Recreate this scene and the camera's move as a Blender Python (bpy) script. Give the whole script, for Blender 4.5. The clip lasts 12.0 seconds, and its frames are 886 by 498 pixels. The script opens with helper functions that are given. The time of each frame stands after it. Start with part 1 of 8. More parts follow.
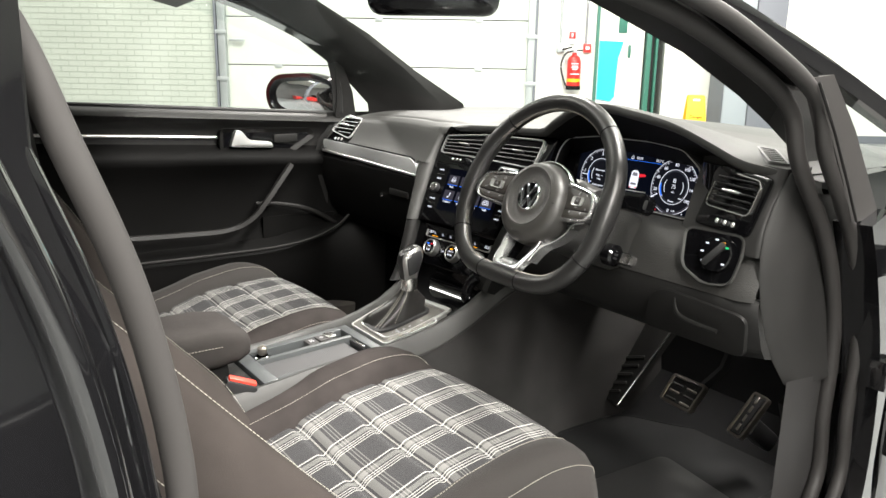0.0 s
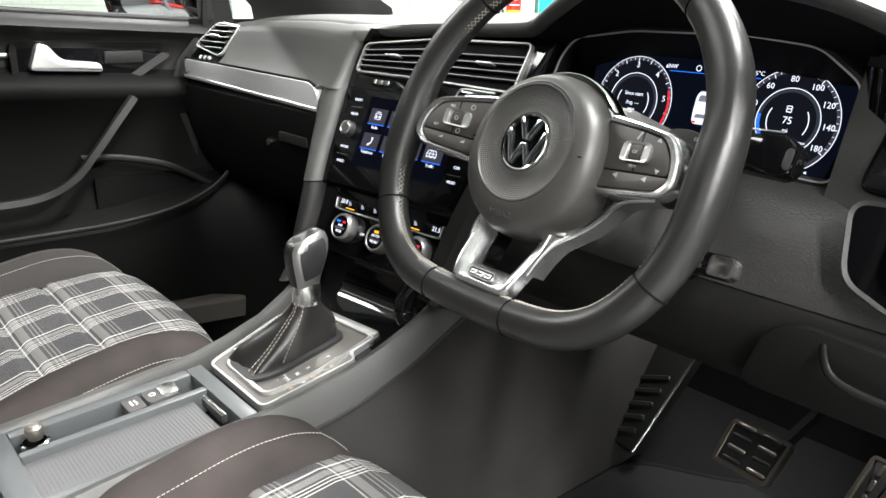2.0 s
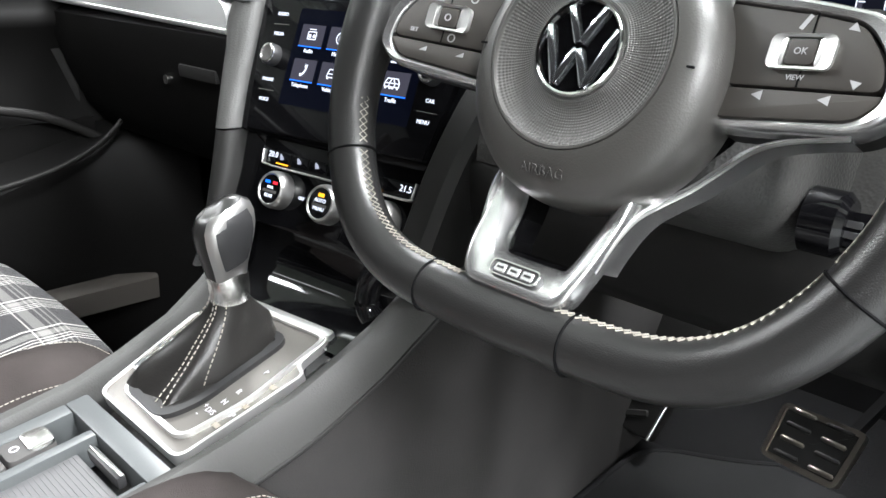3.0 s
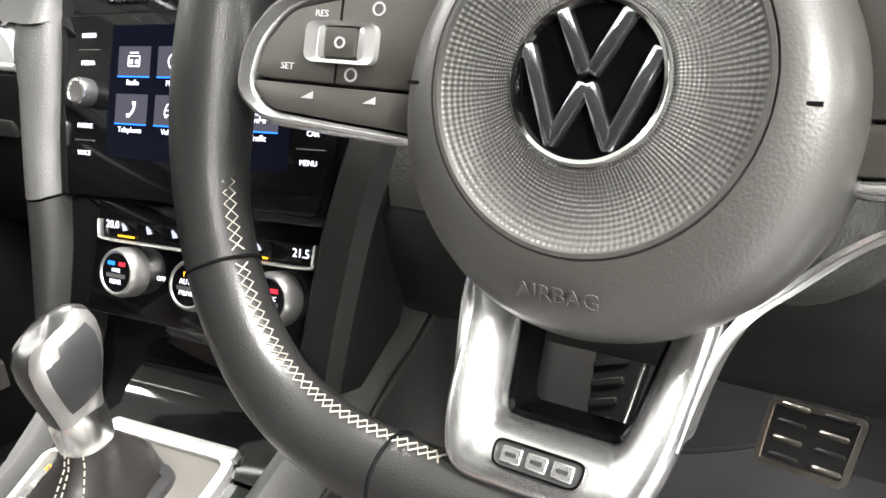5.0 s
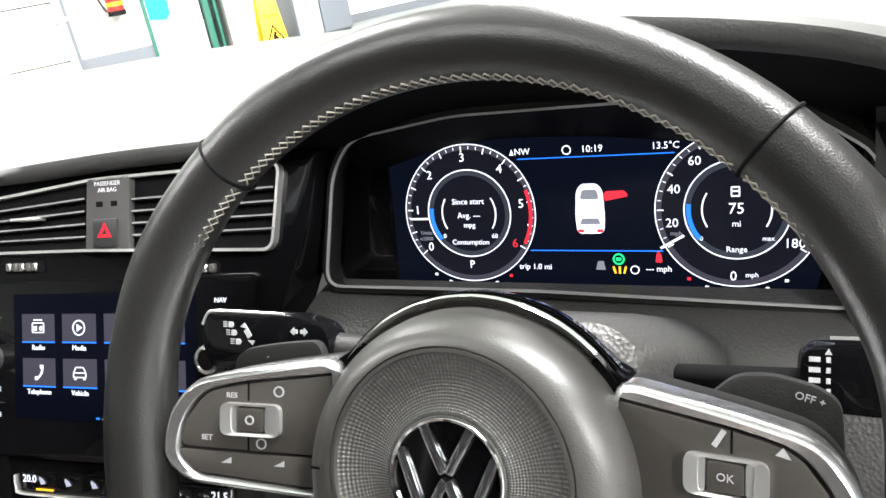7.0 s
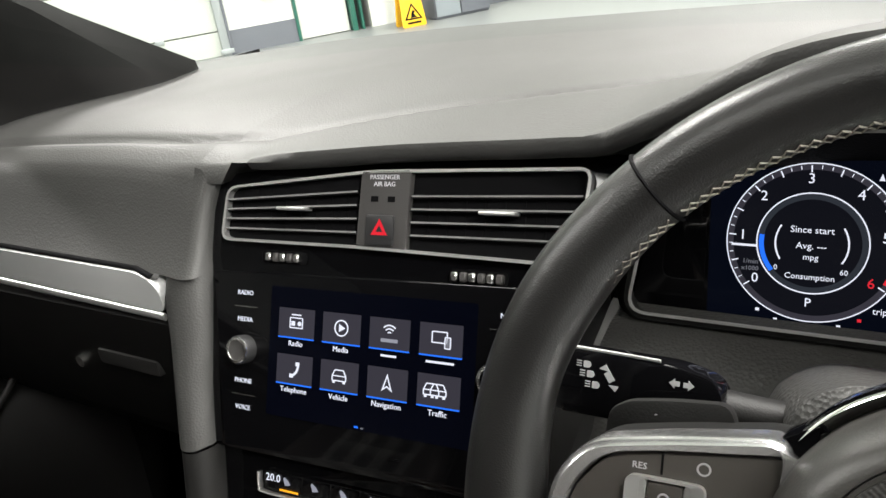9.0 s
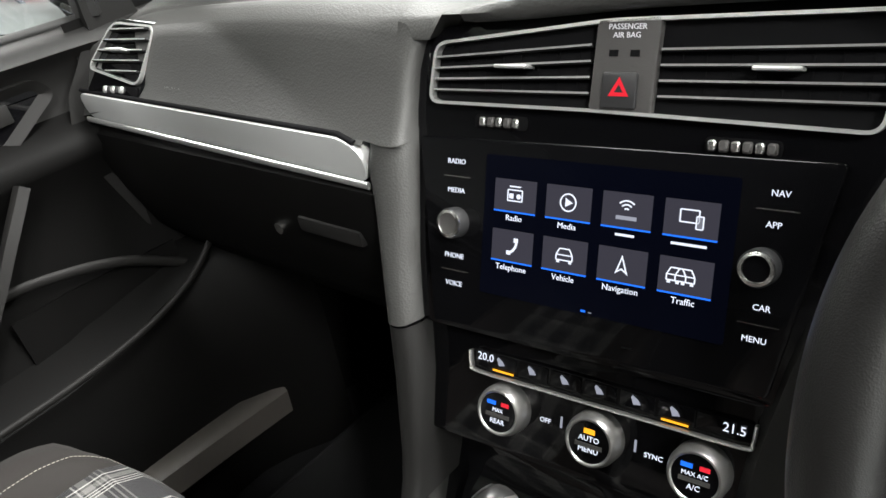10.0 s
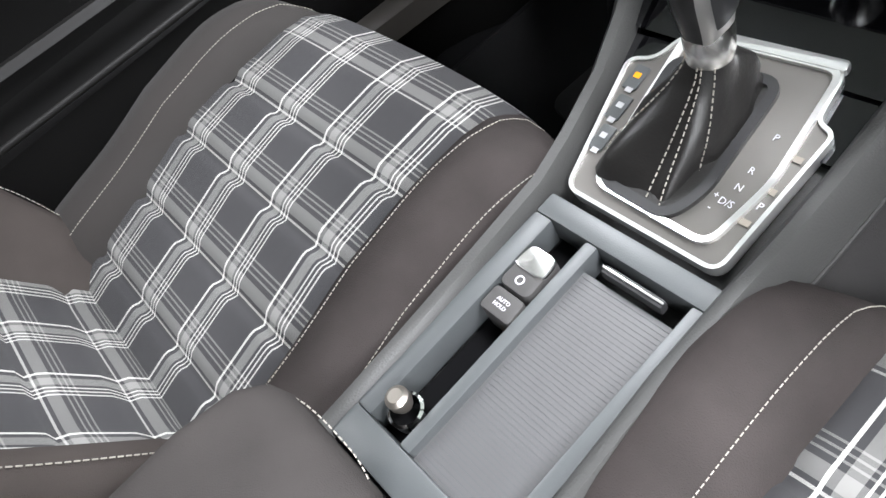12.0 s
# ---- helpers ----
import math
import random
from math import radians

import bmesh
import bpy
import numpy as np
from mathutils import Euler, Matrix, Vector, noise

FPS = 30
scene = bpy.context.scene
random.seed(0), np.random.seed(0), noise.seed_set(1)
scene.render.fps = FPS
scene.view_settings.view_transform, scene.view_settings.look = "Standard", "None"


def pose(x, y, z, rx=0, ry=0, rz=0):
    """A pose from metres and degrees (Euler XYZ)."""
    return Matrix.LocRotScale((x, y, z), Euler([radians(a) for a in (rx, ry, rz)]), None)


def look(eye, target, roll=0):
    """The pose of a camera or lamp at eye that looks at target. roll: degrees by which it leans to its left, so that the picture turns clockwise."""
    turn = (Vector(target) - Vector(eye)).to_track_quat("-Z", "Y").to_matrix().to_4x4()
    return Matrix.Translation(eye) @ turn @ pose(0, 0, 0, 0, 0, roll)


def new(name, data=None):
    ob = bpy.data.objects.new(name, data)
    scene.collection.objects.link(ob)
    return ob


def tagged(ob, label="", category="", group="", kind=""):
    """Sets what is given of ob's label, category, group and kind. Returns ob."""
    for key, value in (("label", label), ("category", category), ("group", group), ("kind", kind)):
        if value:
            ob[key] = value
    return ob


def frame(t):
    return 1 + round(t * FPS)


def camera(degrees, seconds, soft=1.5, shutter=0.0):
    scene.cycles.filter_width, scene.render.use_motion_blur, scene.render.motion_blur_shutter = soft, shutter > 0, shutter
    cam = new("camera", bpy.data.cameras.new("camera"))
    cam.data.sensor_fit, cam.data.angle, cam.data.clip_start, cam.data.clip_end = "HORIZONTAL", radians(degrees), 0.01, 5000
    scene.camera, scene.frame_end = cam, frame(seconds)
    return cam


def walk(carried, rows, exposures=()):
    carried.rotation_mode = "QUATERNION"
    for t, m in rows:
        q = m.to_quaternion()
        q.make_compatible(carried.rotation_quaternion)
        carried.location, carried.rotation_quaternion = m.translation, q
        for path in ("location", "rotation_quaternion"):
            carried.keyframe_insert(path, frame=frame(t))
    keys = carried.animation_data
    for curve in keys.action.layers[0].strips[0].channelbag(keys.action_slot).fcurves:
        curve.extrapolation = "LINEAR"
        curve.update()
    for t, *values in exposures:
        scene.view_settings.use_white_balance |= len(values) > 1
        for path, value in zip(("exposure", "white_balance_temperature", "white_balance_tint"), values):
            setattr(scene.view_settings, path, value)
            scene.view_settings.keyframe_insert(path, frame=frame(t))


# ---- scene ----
cam = camera(59.8, 12.0)
PATH = [
    (0, (1.291, 0.024, 1.219), (-0.284, 1.157, 0.737), 1.0),
    (0.5, (1.152, 0.128, 1.199), (-0.385, 1.303, 0.694), 1.4),
    (1, (1.024, 0.248, 1.169), (-0.49, 1.442, 0.636), 1.4),
    (1.5, (0.898, 0.349, 1.14), (-0.588, 1.558, 0.567), 1.3),
    (2, (0.767, 0.428, 1.107), (-0.675, 1.668, 0.487), 1.0),
    (2.5, (0.652, 0.497, 1.075), (-0.718, 1.783, 0.389), 0.4),
    (2.7, (0.606, 0.528, 1.063), (-0.73, 1.832, 0.344), 0.1),
    (4.3, (0.419, 0.669, 1.021), (-0.677, 2.087, 0.133), -3.5),
    (4.5, (0.415, 0.678, 1.022), (-0.672, 2.105, 0.137), -4.4),
    (5, (0.41, 0.69, 1.052), (-0.617, 2.166, 0.177), -6.7),
    (5.5, (0.415, 0.695, 1.096), (-0.56, 2.225, 0.255), -7.9),
    (6, (0.425, 0.696, 1.136), (-0.485, 2.288, 0.337), -9.1),
    (6.5, (0.436, 0.689, 1.167), (-0.396, 2.333, 0.389), -10.0),
    (6.7, (0.444, 0.684, 1.179), (-0.352, 2.348, 0.405), -10.2),
    (8.3, (0.37, 0.682, 1.213), (-0.491, 2.319, 0.452), -9.5),
    (8.5, (0.348, 0.681, 1.211), (-0.56, 2.299, 0.464), -9.3),
    (9, (0.293, 0.685, 1.211), (-0.748, 2.211, 0.441), -9.0),
    (9.5, (0.235, 0.693, 1.203), (-0.931, 2.067, 0.335), -10.5),
    (10, (0.208, 0.695, 1.2), (-1.069, 1.85, 0.186), -14.4),
    (10.5, (0.2, 0.667, 1.176), (-1.091, 1.653, 0.029), -15.4),
    (11, (0.217, 0.615, 1.155), (-1.081, 1.47, -0.105), -17.4),
    (11.5, (0.234, 0.58, 1.138), (-1.041, 1.224, -0.263), -23.1),
    (12, (0.247, 0.556, 1.129), (-1.009, 0.959, -0.375), -30.6),
]
walk(cam, [(t, look(eye, target, roll)) for t, eye, target, roll in PATH],
     [(0.0, 0.12, 6600, 10), (0.8, 0.08, 6550, 10), (1.5, 0.15, 6500, 10), (2.7, 0.6, 6050, 10), (4.5, 1.25, 6350, 11), (5.2, 1.4, 6450, 11), (6.0, 1.25, 6400, 11), (6.7, 1.0, 6300, 11), (8.5, 0.0, 6450, 10), (9.0, -0.15, 6500, 10),
      (9.5, 0.0, 6450, 9), (10.5, 0.12, 6250, 9), (11.0, 0.4, 6200, 10), (11.5, 0.32, 6100, 10), (12.0, 0.15, 5950, 12)])

# ---- light ----
world = bpy.data.worlds.new("workshop_world")
scene.world = world
world.use_nodes = True
world.node_tree.nodes["Background"].inputs[0].default_value = (1.0, 0.97, 0.92, 1)
world.node_tree.nodes["Background"].inputs[1].default_value = 0.05
scene.view_settings.exposure = 0.0

CX = -0.035          # the car's middle
DRV, PAS = 0.325, -0.395   # middle of the two seats


# ---- materials ----
def material(name, color, rough=0.5, metal=0.0, bump=0.0, grain=600.0, vary=0.12, patches=9.0, coat=0.0,
             emit=None, power=0.0, cells=False, spec=0.5, sheen=0.0):
    m = bpy.data.materials.new(name)
    m.use_nodes = True
    nt = m.node_tree
    b = nt.nodes["Principled BSDF"]
    b.inputs["Roughness"].default_value = rough
    b.inputs["Metallic"].default_value = metal
    b.inputs["Coat Weight"].default_value = coat
    b.inputs["Coat Roughness"].default_value = 0.04
    b.inputs["Specular IOR Level"].default_value = spec
    b.inputs["Sheen Weight"].default_value = sheen
    b.inputs["Base Color"].default_value = (*color, 1)
    tc = nt.nodes.new("ShaderNodeTexCoord")
    if vary:
        n1 = nt.nodes.new("ShaderNodeTexNoise")
        n1.inputs["Scale"].default_value, n1.inputs["Detail"].default_value = patches, 6
        nt.links.new(tc.outputs["Object"], n1.inputs["Vector"])
        mx = nt.nodes.new("ShaderNodeMix")
        mx.data_type = "RGBA"
        mx.inputs["A"].default_value = (*[c * (1 - vary) for c in color], 1)
        mx.inputs["B"].default_value = (*[min(1, c * (1 + vary)) for c in color], 1)
        nt.links.new(n1.outputs["Fac"], mx.inputs["Factor"])
        nt.links.new(mx.outputs["Result"], b.inputs["Base Color"])
        rr = nt.nodes.new("ShaderNodeMapRange")
        rr.inputs["To Min"].default_value, rr.inputs["To Max"].default_value = max(0.02, rough * 0.85), min(1, rough * 1.2)
        nt.links.new(n1.outputs["Fac"], rr.inputs["Value"])
        nt.links.new(rr.outputs["Result"], b.inputs["Roughness"])
    if bump:
        if cells:
            n2 = nt.nodes.new("ShaderNodeTexVoronoi")
            out = "Distance"
        else:
            n2 = nt.nodes.new("ShaderNodeTexNoise")
            n2.inputs["Detail"].default_value = 4
            out = "Fac"
        n2.inputs["Scale"].default_value = grain
        nt.links.new(tc.outputs["Object"], n2.inputs["Vector"])
        bp = nt.nodes.new("ShaderNodeBump")
        bp.inputs["Strength"].default_value, bp.inputs["Distance"].default_value = bump, 0.0006
        nt.links.new(n2.outputs[out], bp.inputs["Height"])
        nt.links.new(bp.outputs["Normal"], b.inputs["Normal"])
    if emit:
        b.inputs["Emission Color"].default_value, b.inputs["Emission Strength"].default_value = (*emit, 1), power
    return m


def clear_glass(name, tint, gloss):
    m = bpy.data.materials.new(name)
    m.use_nodes = True
    nt = m.node_tree
    for n in list(nt.nodes):
        nt.nodes.remove(n)
    out = nt.nodes.new("ShaderNodeOutputMaterial")
    mix = nt.nodes.new("ShaderNodeMixShader")
    tr = nt.nodes.new("ShaderNodeBsdfTransparent")
    gl = nt.nodes.new("ShaderNodeBsdfGlossy")
    tr.inputs["Color"].default_value = (*tint, 1)
    gl.inputs["Roughness"].default_value = 0.01
    mix.inputs["Fac"].default_value = gloss
    nt.links.new(tr.outputs[0], mix.inputs[1])
    nt.links.new(gl.outputs[0], mix.inputs[2])
    nt.links.new(mix.outputs[0], out.inputs["Surface"])
    return m


def plaid_cloth(name, px, py, ox, oy):
    """Tartan seat cloth: stripe groups along x and y of the object, with a fine weave."""
    m = bpy.data.materials.new(name)
    m.use_nodes = True
    nt = m.node_tree
    b = nt.nodes["Principled BSDF"]
    b.inputs["Roughness"].default_value = 0.85
    b.inputs["Sheen Weight"].default_value = 0.04
    tc = nt.nodes.new("ShaderNodeTexCoord")
    sp = nt.nodes.new("ShaderNodeSeparateXYZ")
    nt.links.new(tc.outputs["UV"], sp.inputs[0])

    def op(kind, a, c=None):
        n = nt.nodes.new("ShaderNodeMath")
        n.operation = kind
        for k, v in enumerate((a, c)):
            if v is None:
                continue
            if isinstance(v, (int, float)):
                n.inputs[k].default_value = v
            else:
                nt.links.new(v, n.inputs[k])
        return n.outputs[0]

    def stripes(coord, period, offset, rows):
        cell = op("FRACT", op("ADD", op("DIVIDE", coord, period), offset))
        total = 0.0
        for centre, half, level in rows:
            near = op("ABSOLUTE", op("SUBTRACT", cell, centre))
            total = op("MAXIMUM", total, op("MULTIPLY", op("LESS_THAN", near, half), level))
        return total

    rows_x = ((0.06, 0.016, 1.0), (0.195, 0.060, 0.27), (0.305, 0.0100, 0.9), (0.365, 0.0100, 0.9), (0.425, 0.0100, 0.9))
    rows_y = ((0.965, 0.012, 0.55), (0.845, 0.070, 0.22), (0.705, 0.011, 0.25), (0.640, 0.011, 0.25), (0.575, 0.011, 0.25))
    sx = stripes(sp.outputs["X"], px, ox, rows_x)
    sy = stripes(sp.outputs["Y"], py, oy, rows_y)
    # the weave shows warp and weft in turn
    tw = op("FRACT", op("MULTIPLY", op("ADD", sp.outputs["X"], sp.outputs["Y"]), 420.0))
    weft = op("GREATER_THAN", tw, 0.5)
    a = op("MULTIPLY", sx, op("SUBTRACT", 1.0, op("MULTIPLY", weft, 0.45)))
    c = op("MULTIPLY", sy, op("ADD", 0.55, op("MULTIPLY", weft, 0.45)))
    light = op("MINIMUM", op("ADD", op("MULTIPLY", a, 0.75), op("MULTIPLY", c, 0.75)), 1.0)
    ramp = nt.nodes.new("ShaderNodeMix")
    ramp.data_type = "RGBA"
    ramp.inputs["A"].default_value = (0.026, 0.0255, 0.0275, 1)
    ramp.inputs["B"].default_value = (0.72, 0.712, 0.67, 1)
    nt.links.new(light, ramp.inputs["Factor"])
    nz = nt.nodes.new("ShaderNodeTexNoise")
    nz.inputs["Scale"].default_value = 900
    nt.links.new(tc.outputs["UV"], nz.inputs["Vector"])
    mul = nt.nodes.new("ShaderNodeMix")
    mul.data_type, mul.blend_type = "RGBA", "MULTIPLY"
    mul.inputs["Factor"].default_value = 0.12
    nt.links.new(ramp.outputs["Result"], mul.inputs["A"])
    nt.links.new(nz.outputs["Color"], mul.inputs["B"])
    nt.links.new(mul.outputs["Result"], b.inputs["Base Color"])
    bp = nt.nodes.new("ShaderNodeBump")
    bp.inputs["Strength"].default_value, bp.inputs["Distance"].default_value = 0.35, 0.0005
    nt.links.new(tw, bp.inputs["Height"])
    nt.links.new(bp.outputs["Normal"], b.inputs["Normal"])
    return m


def brick_paint(name):
    m = material(name, (0.42, 0.455, 0.40), 0.6, vary=0.10, patches=1.5)
    nt = m.node_tree
    b = nt.nodes["Principled BSDF"]
    tc = nt.nodes.new("ShaderNodeTexCoord")
    br = nt.nodes.new("ShaderNodeTexBrick")
    mp = nt.nodes.new("ShaderNodeMapping")
    mp.inputs["Rotation"].default_value = (radians(90), 0, 0)
    nt.links.new(tc.outputs["Object"], mp.inputs["Vector"])
    nt.links.new(mp.outputs["Vector"], br.inputs["Vector"])
    br.inputs["Scale"].default_value = 1.0
    br.inputs["Brick Width"].default_value, br.inputs["Row Height"].default_value, br.inputs["Mortar Size"].default_value = 0.225, 0.075, 0.006
    joint = nt.nodes.new("ShaderNodeMix")
    joint.data_type, joint.blend_type = "RGBA", "MULTIPLY"
    joint.inputs["B"].default_value = (0.80, 0.82, 0.80, 1)
    paint = b.inputs["Base Color"].links[0].from_socket
    nt.links.new(paint, joint.inputs["A"])
    nt.links.new(br.outputs["Fac"], joint.inputs["Factor"])
    nt.links.new(joint.outputs["Result"], b.inputs["Base Color"])
    bp = nt.nodes.new("ShaderNodeBump")
    bp.invert = True
    bp.inputs["Strength"].default_value, bp.inputs["Distance"].default_value = 1.0, 0.010
    nt.links.new(br.outputs["Fac"], bp.inputs["Height"])
    nt.links.new(bp.outputs["Normal"], b.inputs["Normal"])
    return m


SOFT = material("soft_touch_plastic", (0.040, 0.040, 0.0385), 0.50, bump=0.30, grain=520, cells=True, vary=0.10)
HARD = material("hard_dark_plastic", (0.0105, 0.0103, 0.010), 0.5, bump=0.18, grain=900, cells=True, vary=0.1, spec=0.28)
GREYP = material("grey_trim_plastic", (0.052, 0.050, 0.049), 0.55, bump=0.3, grain=800, vary=0.08, spec=0.35)
PLATEG = material("warm_grey_metal_plate", (0.145, 0.137, 0.127), 0.36, metal=0.5, bump=0.1, grain=1500, vary=0.08)
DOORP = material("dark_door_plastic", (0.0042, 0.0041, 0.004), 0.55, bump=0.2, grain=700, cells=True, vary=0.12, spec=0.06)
ARMC = material("grey_armrest_cloth", (0.040, 0.0365, 0.035), 0.95, bump=0.7, grain=1000, vary=0.4, patches=14, spec=0.08)
SLATV = material("vent_slat_black", (0.007, 0.007, 0.0072), 0.5, vary=0.05, spec=0.2)
GRIPM = material("satin_grip_metal", (0.46, 0.455, 0.445), 0.3, metal=0.9, vary=0.08, patches=40)
EMBM = material("dark_emblem_chrome", (0.72, 0.74, 0.78), 0.09, metal=0.97, vary=0.05, patches=60)
# sill trim lightened to beige for the light that falls on it
SILLG = material("lit_sill_trim", (0.050, 0.0455, 0.041), 0.55, bump=0.2, grain=900, vary=0.15, spec=0.3)
GREYL = material("pale_cabinet_side", (0.27, 0.30, 0.32), 0.4, vary=0.06, patches=3)
MIDP = material("dark_soft_plastic", (0.019, 0.0185, 0.018), 0.52, bump=0.2, grain=700, cells=True, vary=0.08, spec=0.4)
# outer bolsters only: cloth browned and darkened to follow the light there
CLOTHB = material("light_tinted_side_cloth", (0.019, 0.0162, 0.0148), 0.9, bump=0.5, grain=1800, vary=0.16, patches=10, sheen=0.03)
SPOKEM = material("polished_spoke_metal", (0.86, 0.86, 0.865), 0.27, metal=0.95, vary=0.0, patches=30)
DOORG = material("grey_door_trim", (0.008, 0.0077, 0.0074), 0.55, bump=0.2, grain=900, vary=0.1, spec=0.2)
GLOSS = material("piano_black", (0.003, 0.003, 0.0035), 0.05, vary=0.0, spec=0.35)
CAVITY = material("matt_black", (0.005, 0.005, 0.0055), 0.8, vary=0.1, spec=0.05)
SLAT = material("slat_black", (0.020, 0.020, 0.021), 0.42, vary=0.05)
CHROME = material("satin_chrome", (0.80, 0.79, 0.77), 0.24, metal=1.0, vary=0.06, patches=30)
MIRRORC = material("bright_chrome", (0.90, 0.90, 0.89), 0.08, metal=1.0, vary=0.03, patches=30)
SILVERP = material("satin_silver_paint", (0.55, 0.55, 0.55), 0.30, metal=0.65, vary=0.04, patches=30)
VCHROME = material("silver_vent_frame", (0.86, 0.86, 0.85), 0.30, metal=0.85, vary=0.04, patches=30)
BRUSHED = material("brushed_silver_strip", (0.52, 0.53, 0.53), 0.5, metal=0.35, bump=0.2, grain=1400, vary=0.1)
LEATHER = material("black_leather", (0.016, 0.0158, 0.0156), 0.30, bump=0.16, grain=1300, cells=True, vary=0.18, patches=25)
BOOTL = material("soft_black_leather", (0.013, 0.0122, 0.0115), 0.36, bump=0.35, grain=420, vary=0.2, patches=40)
PAD = material("airbag_pad_plastic", (0.043, 0.041, 0.038), 0.40, bump=0.12, grain=900, cells=True, vary=0.06, spec=0.85)
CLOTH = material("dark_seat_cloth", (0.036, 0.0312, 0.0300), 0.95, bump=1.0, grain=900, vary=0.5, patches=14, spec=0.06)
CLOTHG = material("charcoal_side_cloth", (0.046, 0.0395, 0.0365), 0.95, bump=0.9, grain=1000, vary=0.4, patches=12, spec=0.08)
LEDG = material("coarse_grained_plastic", (0.034, 0.0335, 0.032), 0.46, bump=0.75, grain=430, cells=True, vary=0.12, patches=14)
KEYP = material("brown_grey_key_plastic", (0.046, 0.0415, 0.037), 0.46, bump=0.05, grain=2000, vary=0.06, patches=20)
PLAID = plaid_cloth("tartan_seat_cloth", 0.0925, 1.0, 0.747, 0.0)
THREAD = material("light_thread", (0.33, 0.31, 0.27), 0.8, vary=0.1)
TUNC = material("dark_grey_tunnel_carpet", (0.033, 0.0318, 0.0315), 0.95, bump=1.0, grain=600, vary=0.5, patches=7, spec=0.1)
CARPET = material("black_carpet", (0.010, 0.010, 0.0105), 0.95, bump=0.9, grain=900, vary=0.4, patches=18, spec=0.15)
MAT_RUG = material("black_floor_mat_pile", (0.015, 0.0152, 0.0156), 0.95, bump=1.0, grain=700, vary=0.6, patches=10, spec=0.15)
PAINT = material("black_car_paint", (0.005, 0.005, 0.0056), 0.06, coat=1.0, vary=0.05)
RUBBER = material("black_rubber", (0.020, 0.020, 0.020), 0.55, vary=0.1)
SEAL = material("flocked_seal", (0.026, 0.024, 0.023), 0.8, bump=0.2, grain=1500, vary=0.06)
GREYK = material("dark_grey_sill_plastic", (0.030, 0.029, 0.029), 0.5, bump=0.2, grain=800, cells=True, vary=0.1, spec=0.35)
SEALR = material("grey_brown_rubber_seal", (0.020, 0.0182, 0.0175), 0.6, bump=0.15, grain=900, vary=0.12, patches=14)
ALU = material("pedal_steel", (0.42, 0.385, 0.34), 0.30, metal=0.9, vary=0.15, patches=60)
RED = material("red_buckle_plastic", (0.62, 0.05, 0.03), 0.4, vary=0.06)
WHITEP = material("white_wall_paint", (0.66, 0.675, 0.625), 0.6, bump=0.2, grain=60, vary=0.05, patches=1.2)
BRICK = brick_paint("white_painted_brick")
SHUT = material("white_shutter_panel", (0.50, 0.53, 0.48), 0.45, vary=0.08, patches=2)
GALV = material("galvanised_steel", (0.42, 0.45, 0.45), 0.45, metal=0.7, vary=0.15, patches=6)
GREEN = material("green_door_paint", (0.02, 0.13, 0.09), 0.45, vary=0.1, patches=4)
CYAN = material("cyan_film", (0.0, 0.52, 0.66), 0.4, vary=0.08, patches=5)
REDP = material("red_enamel", (0.55, 0.02, 0.015), 0.3, vary=0.05)
YELLOW = material("yellow_sign_plastic", (0.85, 0.47, 0.01), 0.45, vary=0.05)
GREYC = material("grey_cabinet_paint", (0.13, 0.14, 0.16), 0.55, vary=0.06, patches=3)
CONC = material("workshop_floor_paint", (0.22, 0.23, 0.23), 0.4, bump=0.1, grain=30, vary=0.2, patches=2)
# tones of the unseen walls, chosen for the light they return
DARKW = material("fill_wall_pale", (0.52, 0.52, 0.49), 0.7, vary=0.2, patches=1)
DIMW = material("dimming_wall_dark", (0.09, 0.09, 0.088), 0.7, vary=0.4, patches=0.8)
TRIMG = material("grey_vent_trim", (0.20, 0.20, 0.20), 0.45, vary=0.05)
WINDOW = clear_glass("clear_glass", (0.93, 0.96, 0.95), 0.04)
TINTED = clear_glass("tinted_glass", (0.75, 0.80, 0.79), 0.08)
MIRROR = material("mirror_glass", (0.85, 0.86, 0.87), 0.01, metal=1.0, vary=0.0)
TUBE = material("fluorescent_tube", (0.9, 0.9, 0.9), 0.4, vary=0, emit=(1.0, 0.98, 0.93), power=9.0)


def glow(name, color, power):
    return material(name, [c * 0.05 for c in color], 0.15, vary=0.0, emit=color, power=power, spec=0.12)


G_WHITE = glow("lit_white", (0.85, 0.88, 1.0), 1.1)
G_DIM = glow("lit_dim_white", (0.7, 0.72, 0.85), 0.45)
G_BLUE = glow("lit_blue", (0.02, 0.16, 0.9), 1.3)
G_RED = glow("lit_red", (0.9, 0.03, 0.05), 0.9)
G_AMBER = glow("lit_amber", (1.0, 0.42, 0.02), 1.4)
G_GREEN = glow("lit_green", (0.03, 0.8, 0.25), 0.9)
G_NAVY = glow("screen_background", (0.010, 0.013, 0.034), 0.11)
G_BLACK = glow("cluster_background", (0.004, 0.006, 0.014), 0.5)
G_TILE = glow("screen_tile", (0.10, 0.095, 0.125), 0.42)
G_GREY = glow("screen_grey", (0.30, 0.31, 0.36), 0.6)
PRINT = material("white_print", (0.62, 0.62, 0.66), 0.5, vary=0.0)
PRINTM = material("pale_print", (0.40, 0.40, 0.41), 0.5, vary=0.0)
BEIGE = material("beige_lamp_lens", (0.24, 0.215, 0.18), 0.4, vary=0.0)
PRINTD = material("grey_print", (0.20, 0.20, 0.21), 0.5, vary=0.0)


